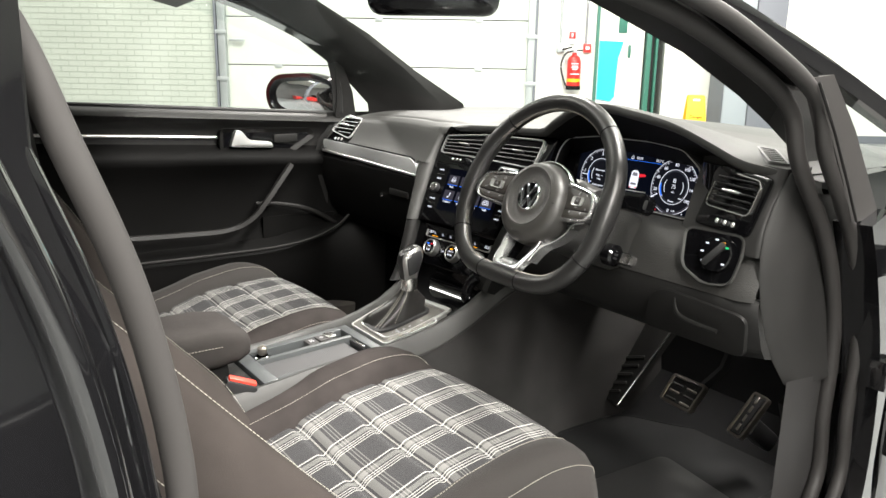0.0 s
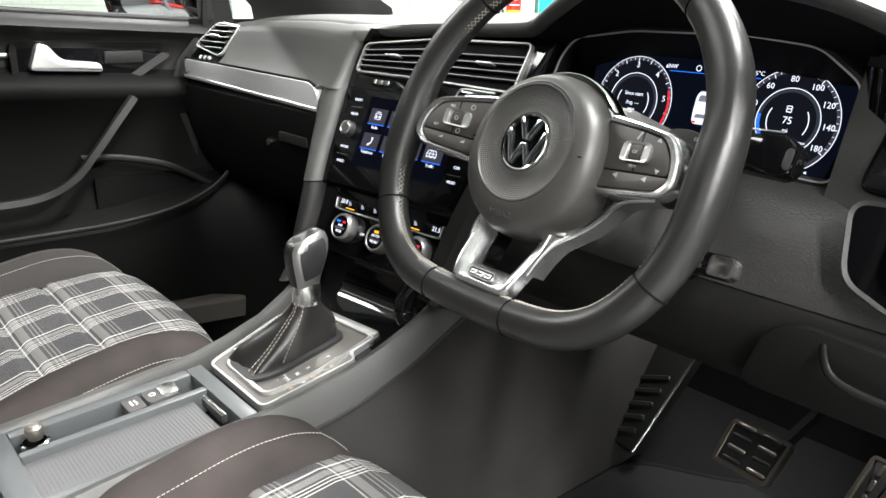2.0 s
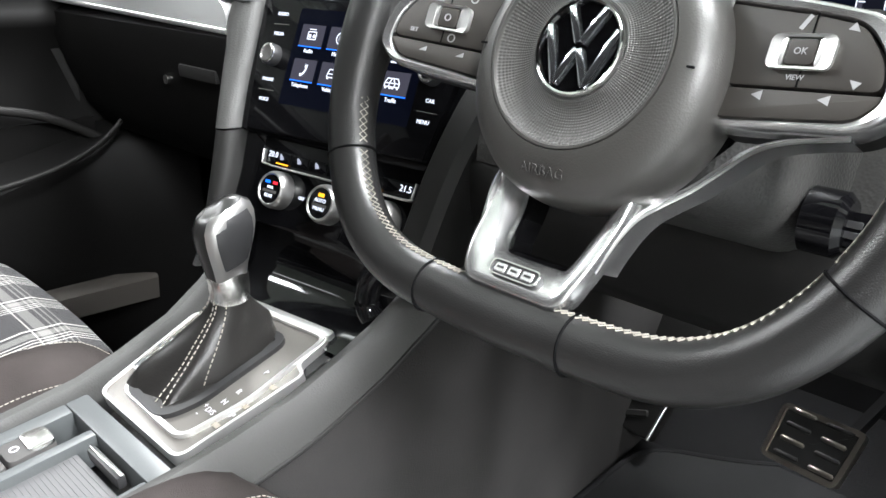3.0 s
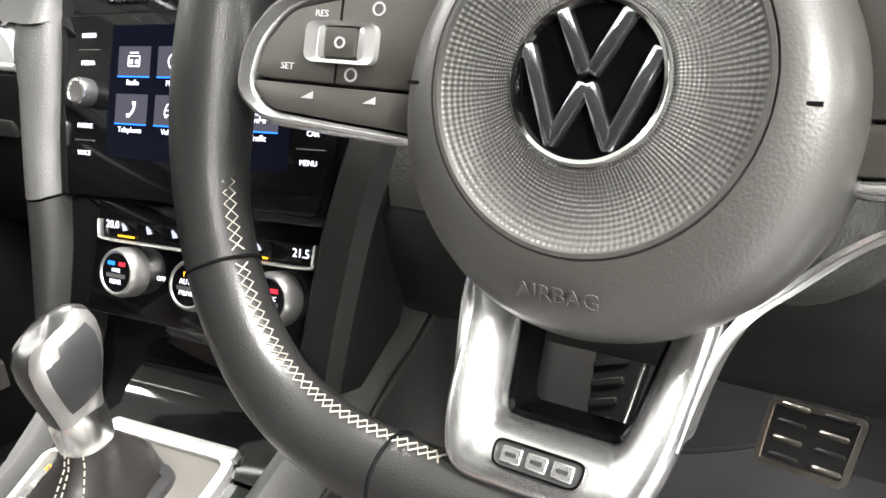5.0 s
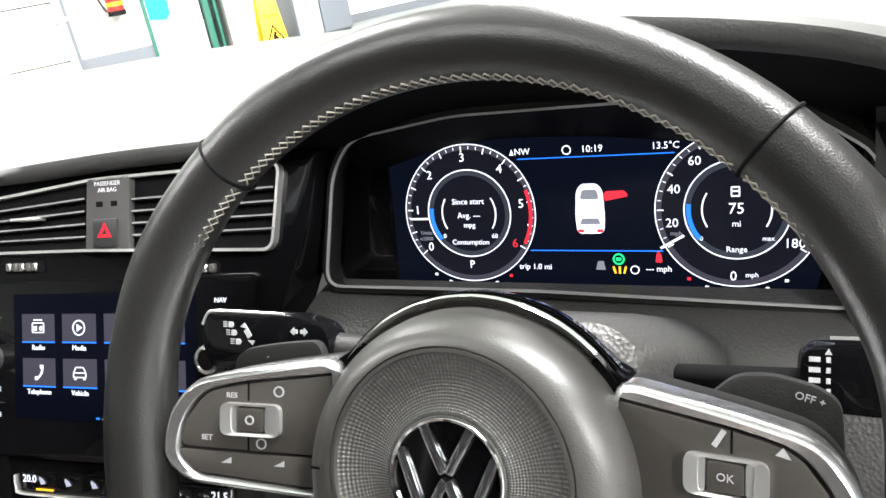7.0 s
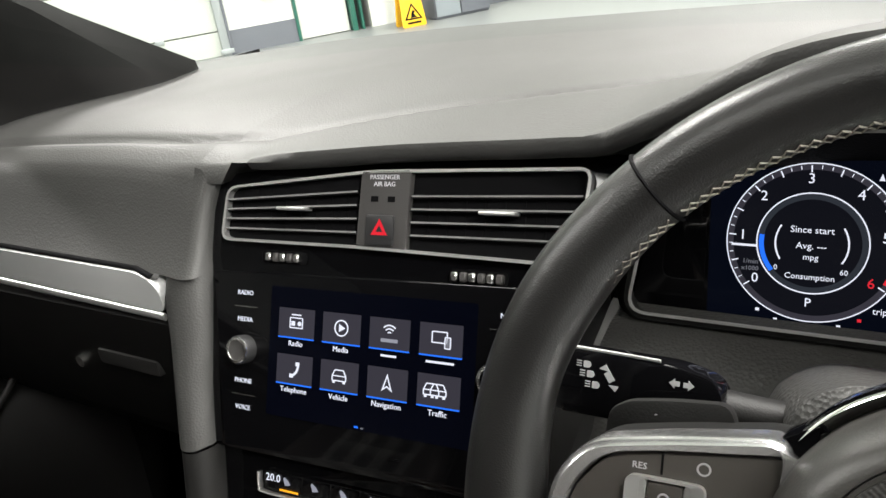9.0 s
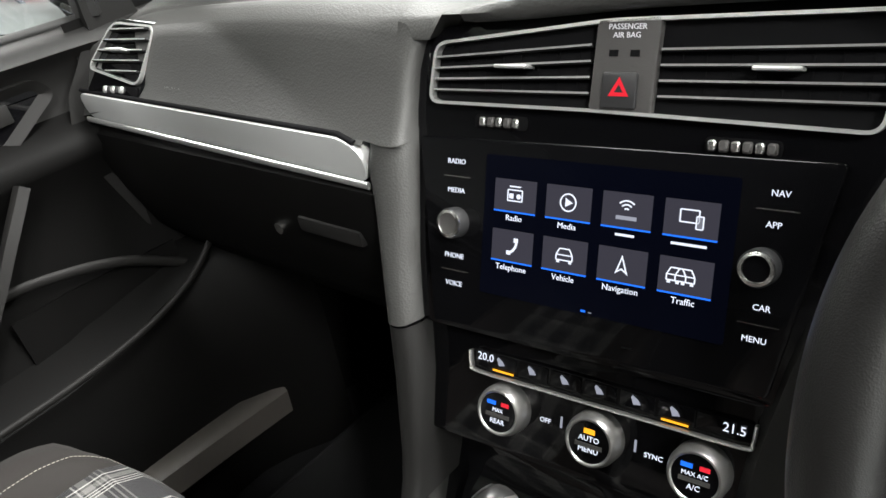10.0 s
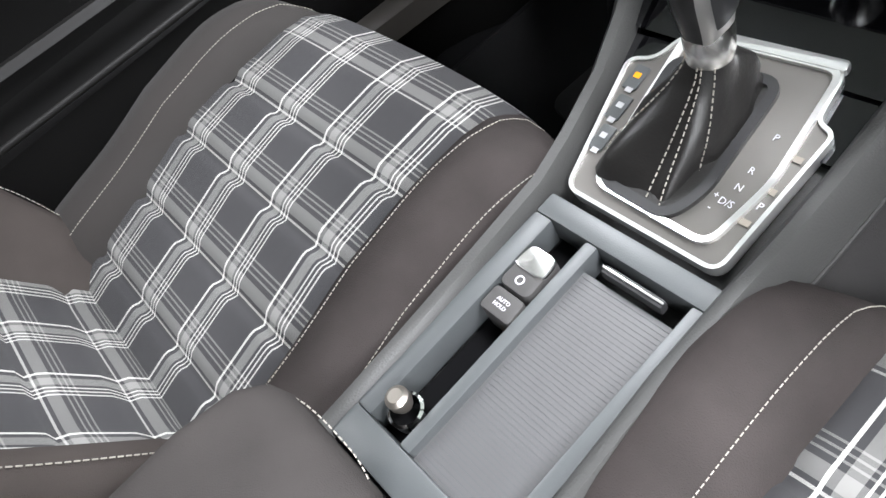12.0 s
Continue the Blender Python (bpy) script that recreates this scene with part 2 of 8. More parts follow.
# ---- helpers for meshes ----
def link(name, bm, mat, parent=None, label="", smooth=40):
    me = bpy.data.meshes.new(name)
    bm.normal_update()
    bm.to_mesh(me)
    bm.free()
    me.materials.append(mat)
    if smooth:
        me.shade_smooth()
        me.set_sharp_from_angle(angle=radians(smooth))
    ob = new(name, me)
    if parent:
        ob.parent = parent
    if label:
        ob["label"] = label
    return ob


def part(name, bm, mat, parent, label="", smooth=40):
    return link(name, bm, mat, parent, label, smooth)


def base(name, label, category, m=None, group="", kind=""):
    ob = new(name)
    if m is not None:
        ob.matrix_world = m
    return tagged(ob, label, category, group, kind)


def slanted(o, tilt, cant=0.0):
    """A frame whose x runs to the right, y up the slope and z towards the cabin."""
    t, c = radians(tilt), radians(cant)
    ex = Vector((math.cos(c), math.sin(c), 0))
    ey = Vector((-math.sin(c) * math.sin(t), math.cos(c) * math.sin(t), math.cos(t)))
    n = ex.cross(ey)
    return Matrix(((ex.x, ey.x, n.x, o[0]), (ex.y, ey.y, n.y, o[1]), (ex.z, ey.z, n.z, o[2]), (0, 0, 0, 1)))


def box(size, at=(0, 0, 0), bevel=0.0, m=None, seg=2, bm=None):
    b = bmesh.new()
    bmesh.ops.create_cube(b, size=1, matrix=Matrix.Diagonal((*size, 1)))
    if bevel:
        bmesh.ops.bevel(b, geom=b.edges[:], offset=bevel, segments=seg, affect="EDGES", profile=0.6)
    b.transform(Matrix.Translation(at))
    if m is not None:
        b.transform(m)
    return merged(bm, b)


def merged(bm, b):
    if bm is None:
        return b
    me = bpy.data.meshes.new("tmp")
    b.to_mesh(me)
    bm.from_mesh(me)
    bpy.data.meshes.remove(me)
    b.free()
    return bm


def prism(outline, z0, z1, bevel=0.0, m=None, seg=2, bm=None):
    b = bmesh.new()
    lo = [b.verts.new((x, y, z0)) for x, y in outline]
    hi = [b.verts.new((x, y, z1)) for x, y in outline]
    n = len(outline)
    b.faces.new(list(reversed(lo)))
    top = b.faces.new(hi)
    for i in range(n):
        b.faces.new((lo[i], lo[(i + 1) % n], hi[(i + 1) % n], hi[i]))
    bmesh.ops.recalc_face_normals(b, faces=b.faces)
    if bevel:
        bmesh.ops.bevel(b, geom=[e for e in top.edges], offset=bevel, segments=seg, affect="EDGES", profile=0.6)
    if m is not None:
        b.transform(m)
    return merged(bm, b)


def ring_prism(outer, inner, z0, z1, m=None, bm=None, lift=0.0):
    b = bmesh.new()
    n = len(outer)
    oz = [[b.verts.new((x, y, z)) for x, y in outer] for z in (z0, z1)]
    iz = [[b.verts.new((x, y, z)) for x, y in inner] for z in (z0, z1 - lift)]
    for i in range(n):
        j = (i + 1) % n
        b.faces.new((oz[0][i], oz[0][j], oz[1][j], oz[1][i]))
        b.faces.new((iz[0][j], iz[0][i], iz[1][i], iz[1][j]))
        b.faces.new((oz[1][i], oz[1][j], iz[1][j], iz[1][i]))
        b.faces.new((oz[0][j], oz[0][i], iz[0][i], iz[0][j]))
    bmesh.ops.recalc_face_normals(b, faces=b.faces)
    if m is not None:
        b.transform(m)
    return merged(bm, b)


def rounded(points, radius, n=5):
    """A polygon with its corners rounded."""
    out = []
    k = len(points)
    for i in range(k):
        p = Vector(points[i])
        a, c = (Vector(points[i - 1]) - p), (Vector(points[(i + 1) % k]) - p)
        r = min(radius, a.length * 0.45, c.length * 0.45)
        a, c = p + a.normalized() * r, p + c.normalized() * r
        for j in range(n + 1):
            t = j / n
            q = a * (1 - t) ** 2 + p * 2 * t * (1 - t) + c * t ** 2
            out.append((q.x, q.y))
    return out


def rect(w, h, r=0.0, at=(0, 0), n=5):
    x, y = at
    pts = [(x - w / 2, y - h / 2), (x + w / 2, y - h / 2), (x + w / 2, y + h / 2), (x - w / 2, y + h / 2)]
    return rounded(pts, r, n) if r else pts


def shrunk(outline, d):
    """The outline moved inwards by d."""
    n, out = len(outline), []
    area = sum(outline[i][0] * outline[(i + 1) % n][1] - outline[(i + 1) % n][0] * outline[i][1] for i in range(n))
    s = 1 if area > 0 else -1
    for i in range(n):
        a, p, c = (Vector(outline[(i + j) % n]) for j in (-1, 0, 1))
        t = c - a
        t = t.normalized() if t.length > 1e-9 else Vector((1, 0))
        out.append((p.x - t.y * d * s, p.y + t.x * d * s))
    return out


def disc(r, at=(0, 0), n=32):
    return [(at[0] + r * math.cos(2 * math.pi * i / n), at[1] + r * math.sin(2 * math.pi * i / n)) for i in range(n)]


def lathe(profile, n=40, m=None, bm=None, cap=True):
    b = bmesh.new()
    rings = []
    for r, z in profile:
        rings.append([b.verts.new((r * math.cos(2 * math.pi * i / n), r * math.sin(2 * math.pi * i / n), z)) for i in range(n)])
    for a, c in zip(rings, rings[1:]):
        for i in range(n):
            j = (i + 1) % n
            b.faces.new((a[i], a[j], c[j], c[i]))
    if cap:
        for ring in (rings[0], rings[-1]):
            b.faces.new(ring)
    bmesh.ops.remove_doubles(b, verts=b.verts, dist=1e-6)
    bmesh.ops.recalc_face_normals(b, faces=b.faces)
    if m is not None:
        b.transform(m)
    return merged(bm, b)


def loft(sections, closed=False, caps=False, m=None, bm=None):
    """A skin over rows of points; closed: each row runs round."""
    b = bmesh.new()
    rows = [[b.verts.new(p) for p in s] for s in sections]
    for a, c in zip(rows, rows[1:]):
        n = len(a)
        for i in range(n if closed else n - 1):
            j = (i + 1) % n
            b.faces.new((a[i], a[j], c[j], c[i]))
    if caps:
        b.faces.new(list(reversed(rows[0])))
        b.faces.new(rows[-1])
    bmesh.ops.recalc_face_normals(b, faces=b.faces)
    if m is not None:
        b.transform(m)
    return merged(bm, b)


def smooth_line(points, n=8, closed=False):
    """A Catmull-Rom line through points."""
    P = [Vector(p) for p in points]
    k = len(P)
    out = []
    for i in range(k if closed else k - 1):
        if closed:
            p0, p1, p2, p3 = P[i - 1], P[i], P[(i + 1) % k], P[(i + 2) % k]
        else:
            p0, p1, p2, p3 = P[max(i - 1, 0)], P[i], P[i + 1], P[min(i + 2, k - 1)]
        for j in range(n):
            t = j / n
            out.append(0.5 * ((2 * p1) + (p2 - p0) * t + (2 * p0 - 5 * p1 + 4 * p2 - p3) * t * t + (3 * p1 - p0 - 3 * p2 + p3) * t ** 3))
    if not closed:
        out.append(P[-1])
    return out


def sweep(points, profile, up=(0, 0, 1), closed=False, m=None, bm=None, scale=None):
    """A profile (list of side, up offsets) carried along points."""
    P = [Vector(p) for p in points]
    n = len(P)
    secs = []
    for i, p in enumerate(P):
        a = P[i - 1] if (i or closed) else P[0]
        c = P[(i + 1) % n] if (i < n - 1 or closed) else P[-1]
        t = (c - a).normalized()
        side = t.cross(Vector(up))
        side = side.normalized() if side.length > 1e-6 else Vector((1, 0, 0))
        u = side.cross(t)
        k = scale[i] if scale else 1.0
        secs.append([p + side * s * k + u * v * k for s, v in profile])
    if closed:
        secs.append(secs[0])
    b = loft(secs, closed=True, caps=not closed)
    bmesh.ops.remove_doubles(b, verts=b.verts, dist=1e-7)
    bmesh.ops.recalc_face_normals(b, faces=b.faces)
    if m is not None:
        b.transform(m)
    return merged(bm, b)


def round_profile(rx, ry=None, n=12):
    ry = ry or rx
    return [(rx * math.cos(2 * math.pi * i / n), ry * math.sin(2 * math.pi * i / n)) for i in range(n)]


def thick(bm, d):
    """Gives a skin a thickness d against its normals."""
    bmesh.ops.recalc_face_normals(bm, faces=bm.faces)
    bmesh.ops.solidify(bm, geom=bm.faces[:], thickness=d)
    return bm


def write(name, text, size, m, mat, parent, depth=0.0002, align="CENTER", label=""):
    cu = bpy.data.curves.new("writing", "FONT")
    cu.body, cu.size, cu.align_x, cu.align_y, cu.extrude = text, size, align, "CENTER", depth
    cu.resolution_u = 2
    tmp = bpy.data.objects.new("writing", cu)
    me = bpy.data.meshes.new_from_object(tmp)
    bpy.data.objects.remove(tmp)
    bpy.data.curves.remove(cu)
    me.name = name
    me.materials.clear()
    me.materials.append(mat)
    me.transform(m)
    ob = new(name, me)
    ob.parent = parent
    if label:
        ob["label"] = label
    return ob


def T(x, y, z=0.0, a=0.0):
    return Matrix.Translation((x, y, z)) @ Matrix.Rotation(radians(a), 4, "Z")


def lerp_table(x, table):
    if x <= table[0][0]:
        return table[0][1]
    for (a, va), (b, vb) in zip(table, table[1:]):
        if x <= b:
            i = table.index((a, va))
            m0 = (vb - table[i - 1][1]) / (b - table[i - 1][0]) if i else (vb - va) / (b - a)
            m1 = (table[i + 2][1] - va) / (table[i + 2][0] - a) if i + 2 < len(table) else (vb - va) / (b - a)
            t, h = (x - a) / (b - a), b - a
            return (2 * t ** 3 - 3 * t ** 2 + 1) * va + (t ** 3 - 2 * t ** 2 + t) * h * m0 + (3 * t ** 2 - 2 * t ** 3) * vb + (t ** 3 - t ** 2) * h * m1
    return table[-1][1]


def ss(a, b, x):
    t = min(1.0, max(0.0, (x - a) / (b - a)))
    return t * t * (3 - 2 * t)


def stitches(points, parent, size=0.0035, gap=0.0025, thickness=0.0007, name="stitching"):
    """A row of short threads along a line."""
    bm = bmesh.new()
    P = [Vector(p) for p in points]
    lengths = [0.0]
    for a, c in zip(P, P[1:]):
        lengths.append(lengths[-1] + (c - a).length)
    total, step = lengths[-1], size + gap
    def at(d):
        for i in range(len(P) - 1):
            if d <= lengths[i + 1] or i == len(P) - 2:
                k = (d - lengths[i]) / max(1e-9, lengths[i + 1] - lengths[i])
                return P[i].lerp(P[i + 1], k)
    verts, faces = [], []
    for i in range(int(total / step)):
        a, c = at(i * step), at(i * step + size)
        t = (c - a).normalized()
        s = t.orthogonal().normalized() * thickness
        u = t.cross(s).normalized() * thickness
        k = len(verts)
        for p in (a, c):
            verts += [p + s, p + u, p - s, p - u]
        faces += [(k, k + 1, k + 5, k + 4), (k + 1, k + 2, k + 6, k + 5), (k + 2, k + 3, k + 7, k + 6), (k + 3, k, k + 4, k + 7), (k + 3, k + 2, k + 1, k), (k + 4, k + 5, k + 6, k + 7)]
    bm.free()
    me = bpy.data.meshes.new(name)
    me.from_pydata([v[:] for v in verts], [], faces)
    me.materials.append(THREAD)
    ob = new(name, me)
    ob.parent = parent
    ob["label"] = "light contrast stitching"
    return ob


# ---- the workshop round the car ----
ROOM = Matrix.Translation((1.31, 0.02, 0.2)) @ Matrix.Rotation(radians(53), 4, "Z")   # x along the shutter wall, y towards it
FAR = 10.5


def in_room(x, y, z):
    return ROOM @ Matrix.Translation((x, y, z))


def structure(name, bm, mat, label, m=None, smooth=0):
    ob = link(name, bm, mat, smooth=smooth)
    if m is not None:
        ob.matrix_world = m
    return tagged(ob, label, name.split("_")[0], kind="structure")


def build_room():
    structure("floor", box((34, 34, 0.1), (0, 0, -0.05)), CONC, "grey painted concrete workshop floor", ROOM)
    structure("ceiling", box((34, 34, 0.1), (0, 0, 5.45)), WHITEP, "pale corrugated workshop ceiling", ROOM)
    structure("wall_brick", box((6.0, 0.3, 5.4), (-6.27, FAR + 0.13, 2.7)), BRICK, "white painted brick wall beside the shutter", ROOM)
    structure("wall_white", box((0.86, 0.3, 5.4), (1.33, FAR + 0.15, 2.7)), WHITEP, "white painted wall between shutter and door", ROOM)
    structure("wall_far_white", box((10.0, 0.3, 5.4), (7.62, FAR + 0.15, 2.7)), WHITEP, "white painted wall beyond the door", ROOM)
    structure("wall_over_shutter", box((4.1, 0.3, 1.6), (-1.15, FAR + 0.15, 4.6)), WHITEP, "white painted wall over the shutter", ROOM)
    structure("wall_over_door", box((0.9, 0.3, 3.0), (2.2, FAR + 0.15, 3.9)), WHITEP, "white painted wall over the doorway", ROOM)
    # unseen walls: sides dark to cut light, back pale for fill
    structure("wall_side", box((0.3, 34, 5.4), (12.5, 0, 2.7)), DIMW, "unseen side wall, dark grey to cut light on the car", ROOM)
    structure("wall_left", box((0.3, 34, 5.4), (-9.3, 0, 2.7)), DIMW, "unseen side wall, dark grey to cut light on the car", ROOM)
    structure("wall_back", box((34, 0.3, 5.4), (0, -12.0, 2.7)), DARKW, "unseen back wall, pale to add fill and reflections", ROOM)
    structure("baseboard", box((0.80, 0.03, 0.26), (1.33, FAR - 0.015, 0.13)), GREYC, "dark grey painted skirting", ROOM)
    structure("baseboard_far", box((8.4, 0.03, 0.10), (8.3, FAR - 0.015, 0.05)), GREYC, "dark grey painted skirting", ROOM)
    # sectional shutter
    sh = base("roller_shutter", "white insulated sectional workshop shutter in galvanised rails", "shutter", ROOM, kind="structure")
    z = -0.34
    k = 0
    while z < 3.8:
        lo, hi = max(0.0, z), min(3.8, z + 0.605)
        part("panel", box((3.98, 0.05, hi - lo - 0.0025), (-1.16, FAR + 0.03, (lo + hi) / 2), 0.006), SHUT, sh, smooth=0)
        for x in (-2.47, -1.13, 0.18):
            part("hinge", box((0.10, 0.02, 0.055), (x, FAR, hi), 0.004), GALV, sh)
        z += 0.615
        k += 1
    for x in (-3.2, 0.87):
        part("rail", box((0.10, 0.09, 4.0), (x, FAR - 0.03, 2.0), 0.006), GALV, sh)
        part("rail_edge", box((0.03, 0.12, 4.0), (x - 0.075 if x < 0 else x + 0.055, FAR - 0.03, 2.0), 0.004), GREYC, sh)
        for zz in (0.05, 0.7, 1.3, 1.9, 2.5):
            part("bracket", box((0.15, 0.03, 0.05), (x, FAR - 0.085, zz), 0.004), GALV, sh)
    part("latch", box((0.20, 0.03, 0.035), (-3.0, FAR - 0.06, 1.20), 0.01), GALV, sh)
    # doorway with film-covered glazed door
    dr = base("door_1", "white glazed door with green frame and cyan film", "door", ROOM, kind="structure")
    part("leaf", box((0.62, 0.05, 2.3), (2.04, FAR + 0.06, 1.16), 0.004), WHITEP, dr, "white door leaf")
    for x, w in ((1.725, 0.035), (2.40, 0.06), (2.50, 0.03)):
        part("frame", box((w, 0.12, 2.38), (x, FAR + 0.0, 1.19), 0.006), GREEN, dr, "dark green frame post")
    part("frame", box((0.8, 0.12, 0.05), (2.1, FAR, 2.4), 0.006), GREEN, dr, "dark green frame head")
    part("film", prism([(1.75, 0.52), (1.95, 0.49), (2.0, 0.55), (2.02, 1.05), (2.08, 1.26), (1.75, 1.27)], 0, 0.012, m=Matrix.Translation((0, FAR + 0.03, 0)) @ Matrix.Rotation(radians(90), 4, "X")), CYAN, dr, "cyan plastic film", 0)
    part("pane", box((0.11, 0.02, 0.5), (2.06, FAR + 0.03, 1.62), 0.004), GREEN, dr, "small greenish window")
    part("door_handle", box((0.03, 0.05, 0.16), (2.16, FAR + 0.02, 1.14), 0.01), GREEN, dr, "green lever handle")
    # fire extinguisher and its neighbours
    fe = base("fire_extinguisher", "red fire extinguisher with black hose on the wall", "extinguisher", in_room(1.43, FAR - 0.11, 0.64))
    part("cylinder", lathe([(0.0, 0), (0.082, 0), (0.088, 0.02), (0.088, 0.36), (0.07, 0.41), (0.03, 0.44), (0.03, 0.47), (0, 0.47)]), REDP, fe)
    part("foot_ring", lathe([(0.08, -0.002), (0.093, 0.0), (0.093, 0.045), (0.088, 0.05), (0.08, 0.05)], cap=False), CAVITY, fe, "black foot ring")
    part("valve", box((0.05, 0.05, 0.05), (0, 0, 0.49), 0.008), GALV, fe)
    part("lever", box((0.13, 0.025, 0.02), (0.03, 0, 0.53), 0.005, Matrix.Rotation(radians(-14), 4, "Y")), CAVITY, fe, "black squeeze lever")
    part("handle", box((0.13, 0.025, 0.02), (0.04, 0, 0.50), 0.005), CAVITY, fe, "black carrying handle")
    part("hose", sweep(smooth_line([(-0.02, 0, 0.49), (-0.12, 0, 0.45), (-0.17, 0, 0.30), (-0.13, 0, 0.13), (-0.095, 0, 0.05)], 8), round_profile(0.013)), RUBBER, fe, "black hose")
    part("label", lathe([(0.0885, 0.10), (0.0895, 0.10), (0.0895, 0.14), (0.0885, 0.14)], cap=False), YELLOW, fe, "yellow band")
    for zz, w in ((0.33, 0.10), (0.30, 0.08), (0.28, 0.09), (0.26, 0.07), (0.20, 0.12)):
        part("print_bar", box((w, 0.004, 0.012), (0, -0.0885, zz)), PRINT, fe, "unreadable white print")
    sg = base("fire_sign", "small red and white extinguisher sign", "sign", in_room(1.40, FAR - 0.02, 1.24))
    part("plate", box((0.085, 0.006, 0.16), (0, 0, 0.06), 0.002), PRINT, sg)
    part("red_field", box((0.085, 0.004, 0.09), (0, -0.005, 0.09), 0.001), REDP, sg)
    part("symbol", box((0.02, 0.003, 0.05), (0, -0.0085, 0.09), 0.001), PRINT, sg)
    for x, m, label in ((1.25, GALV, "grey electrical box with conduit"), (1.60, REDP, "red fire alarm call point with conduit")):
        bx = base("wall_box" if m == GALV else "alarm_point", label, "box" if m == GALV else "alarm", in_room(x, FAR - 0.03, 1.13))
        part("case", box((0.10, 0.05, 0.11), (0, 0, 0.04), 0.008), m, bx)
        part("button", box((0.05, 0.01, 0.04), (0, -0.029, 0.04), 0.003), PRINT, bx)
        part("conduit", lathe([(0.014, 0.09), (0.014, 3.0)], 12, Matrix.Translation((0.0 if m == GALV else -0.02, 0.01, 0))), GALV if m == GALV else PRINTD, bx)
        part("collar", lathe([(0.022, 0.60), (0.022, 0.64)], 12, Matrix.Translation((0.0 if m == GALV else -0.02, 0.01, 0))), GALV, bx)
    # folding warning sign
    ws = base("floor_sign", "yellow folding warning sign standing on the floor", "sign", in_room(2.88, FAR - 0.8, 0.0))
    for a, y in ((9, 0.0), (-9, 0.24)):
        part("board", prism(rounded([(-0.145, 0), (0.145, 0), (0.105, 0.63), (-0.105, 0.63)], 0.03), -0.008, 0.008, 0.003, Matrix.Translation((0, y, 0)) @ Matrix.Rotation(radians(90 - a), 4, "X")), YELLOW, ws)
    tilt = Matrix.Rotation(radians(90 - 9), 4, "X")
    part("grip_hole", box((0.09, 0.03, 0.018), (0, 0.57, 0.0), 0.006, tilt), PRINT, ws, "pale grip slot")
    tri = [(-0.105, 0.08), (0.105, 0.08), (0, 0.26)]
    part("triangle", ring_prism(tri, [(-0.078, 0.095), (0.078, 0.095), (0, 0.23)], 0.008, 0.012, tilt), CAVITY, ws, "black warning triangle", 0)
    part("figure", prism([(-0.03, 0.10), (0.04, 0.10), (0.01, 0.14), (0.03, 0.17), (0.0, 0.18), (-0.02, 0.14)], 0.008, 0.012, m=tilt), CAVITY, ws, "black slipping symbol", 0)
    write("lettering", "Danger", 0.055, tilt @ T(0, 0.36, 0.0115), CAVITY, ws)
    part("print_bar", box((0.16, 0.02, 0.004), (0, 0.045, 0.010), 0, tilt), CAVITY, ws, "unreadable black print")
    # grey cabinet
    cb = base("grey_cabinet", "dark grey steel cabinet against the white wall", "cabinet", in_room(3.60, FAR - 0.45, 0.0))
    part("body", box((0.68, 0.55, 2.3), (-0.04, 0.12, 1.15), 0.01), GREYC, cb)
    part("side_panel", box((0.30, 0.02, 2.24), (-0.22, -0.17, 1.15), 0.006), GREYL, cb)
    part("front_panel", box((0.36, 0.03, 2.24), (0.12, -0.175, 1.15), 0.006), GREYC, cb)
    part("handle", box((0.02, 0.03, 0.16), (0.05, -0.20, 1.1), 0.006), GALV, cb)
    sk = base("wall_socket", "grey socket box with cable on the wall", "socket", in_room(4.06, FAR - 0.03, 0.36))
    part("case", box((0.12, 0.06, 0.09), (0, 0, 0.04), 0.01), GALV, sk)
    part("cable", box((0.02, 0.02, 1.2), (0, 0.015, 0.68), 0.006), GALV, sk)
    # ceiling lights
    k = 0
    for x in (-6, -2.5, 1.0, 4.5, 8.0):
        for y in (-7.5, -3.5, 0.5, 4.5, 8.0):
            lamp = base("strip_light", "white fluorescent batten light under the ceiling", "light", in_room(x, y, 5.05), "ceiling battens")
            part("housing", box((0.16, 1.6, 0.08), (0, 0, 0.05), 0.01), WHITEP, lamp)
            part("tube", lathe([(0.0, -0.76), (0.03, -0.76), (0.03, 0.76), (0.0, 0.76)], 10, Matrix.Rotation(radians(90), 4, "X")), TUBE, lamp, "glowing tube")
            k += 1
    # added fill lamps off the battens, weighted towards the open door side
    for x, y, power in ((-5, 6.0, 0.6), (0, 6.5, 1.0), (5, 6.0, 1.0), (-4, 1.0, 0.2), (2.2, 1.0, 1.25), (5, -2, 1.8), (1, -4, 1.5), (1, -7.5, 0.9), (-5, -5, 0.25)):
        la = bpy.data.lights.new("ceiling_fill", "AREA")
        la.shape, la.size, la.size_y, la.energy, la.color = "RECTANGLE", 0.5, 3.2, LAMP * power, (1.0, 0.972, 0.925)
        ob = new("ceiling_fill", la)
        ob.matrix_world = in_room(x, y, 4.98)
    # added post, there only to break up the door mirror's reflection
    structure("post", box((0.22, 0.22, 5.4), (-4.6, 0.45, 2.7)), GREYC, "dark grey post, unseen, added for the door mirror's reflection", ROOM)
    # a few parked cars and racks far behind, only seen in mirrors
    for x, y, c, lb in ((-8.0, -1.5, REDP, "red parked hatchback deep in the workshop"), (-6.8, -9.0, CAVITY, "black parked hatchback deep in the workshop")):
        cr = base("parked_car", lb, "car", in_room(x, y, 0), "parked cars")
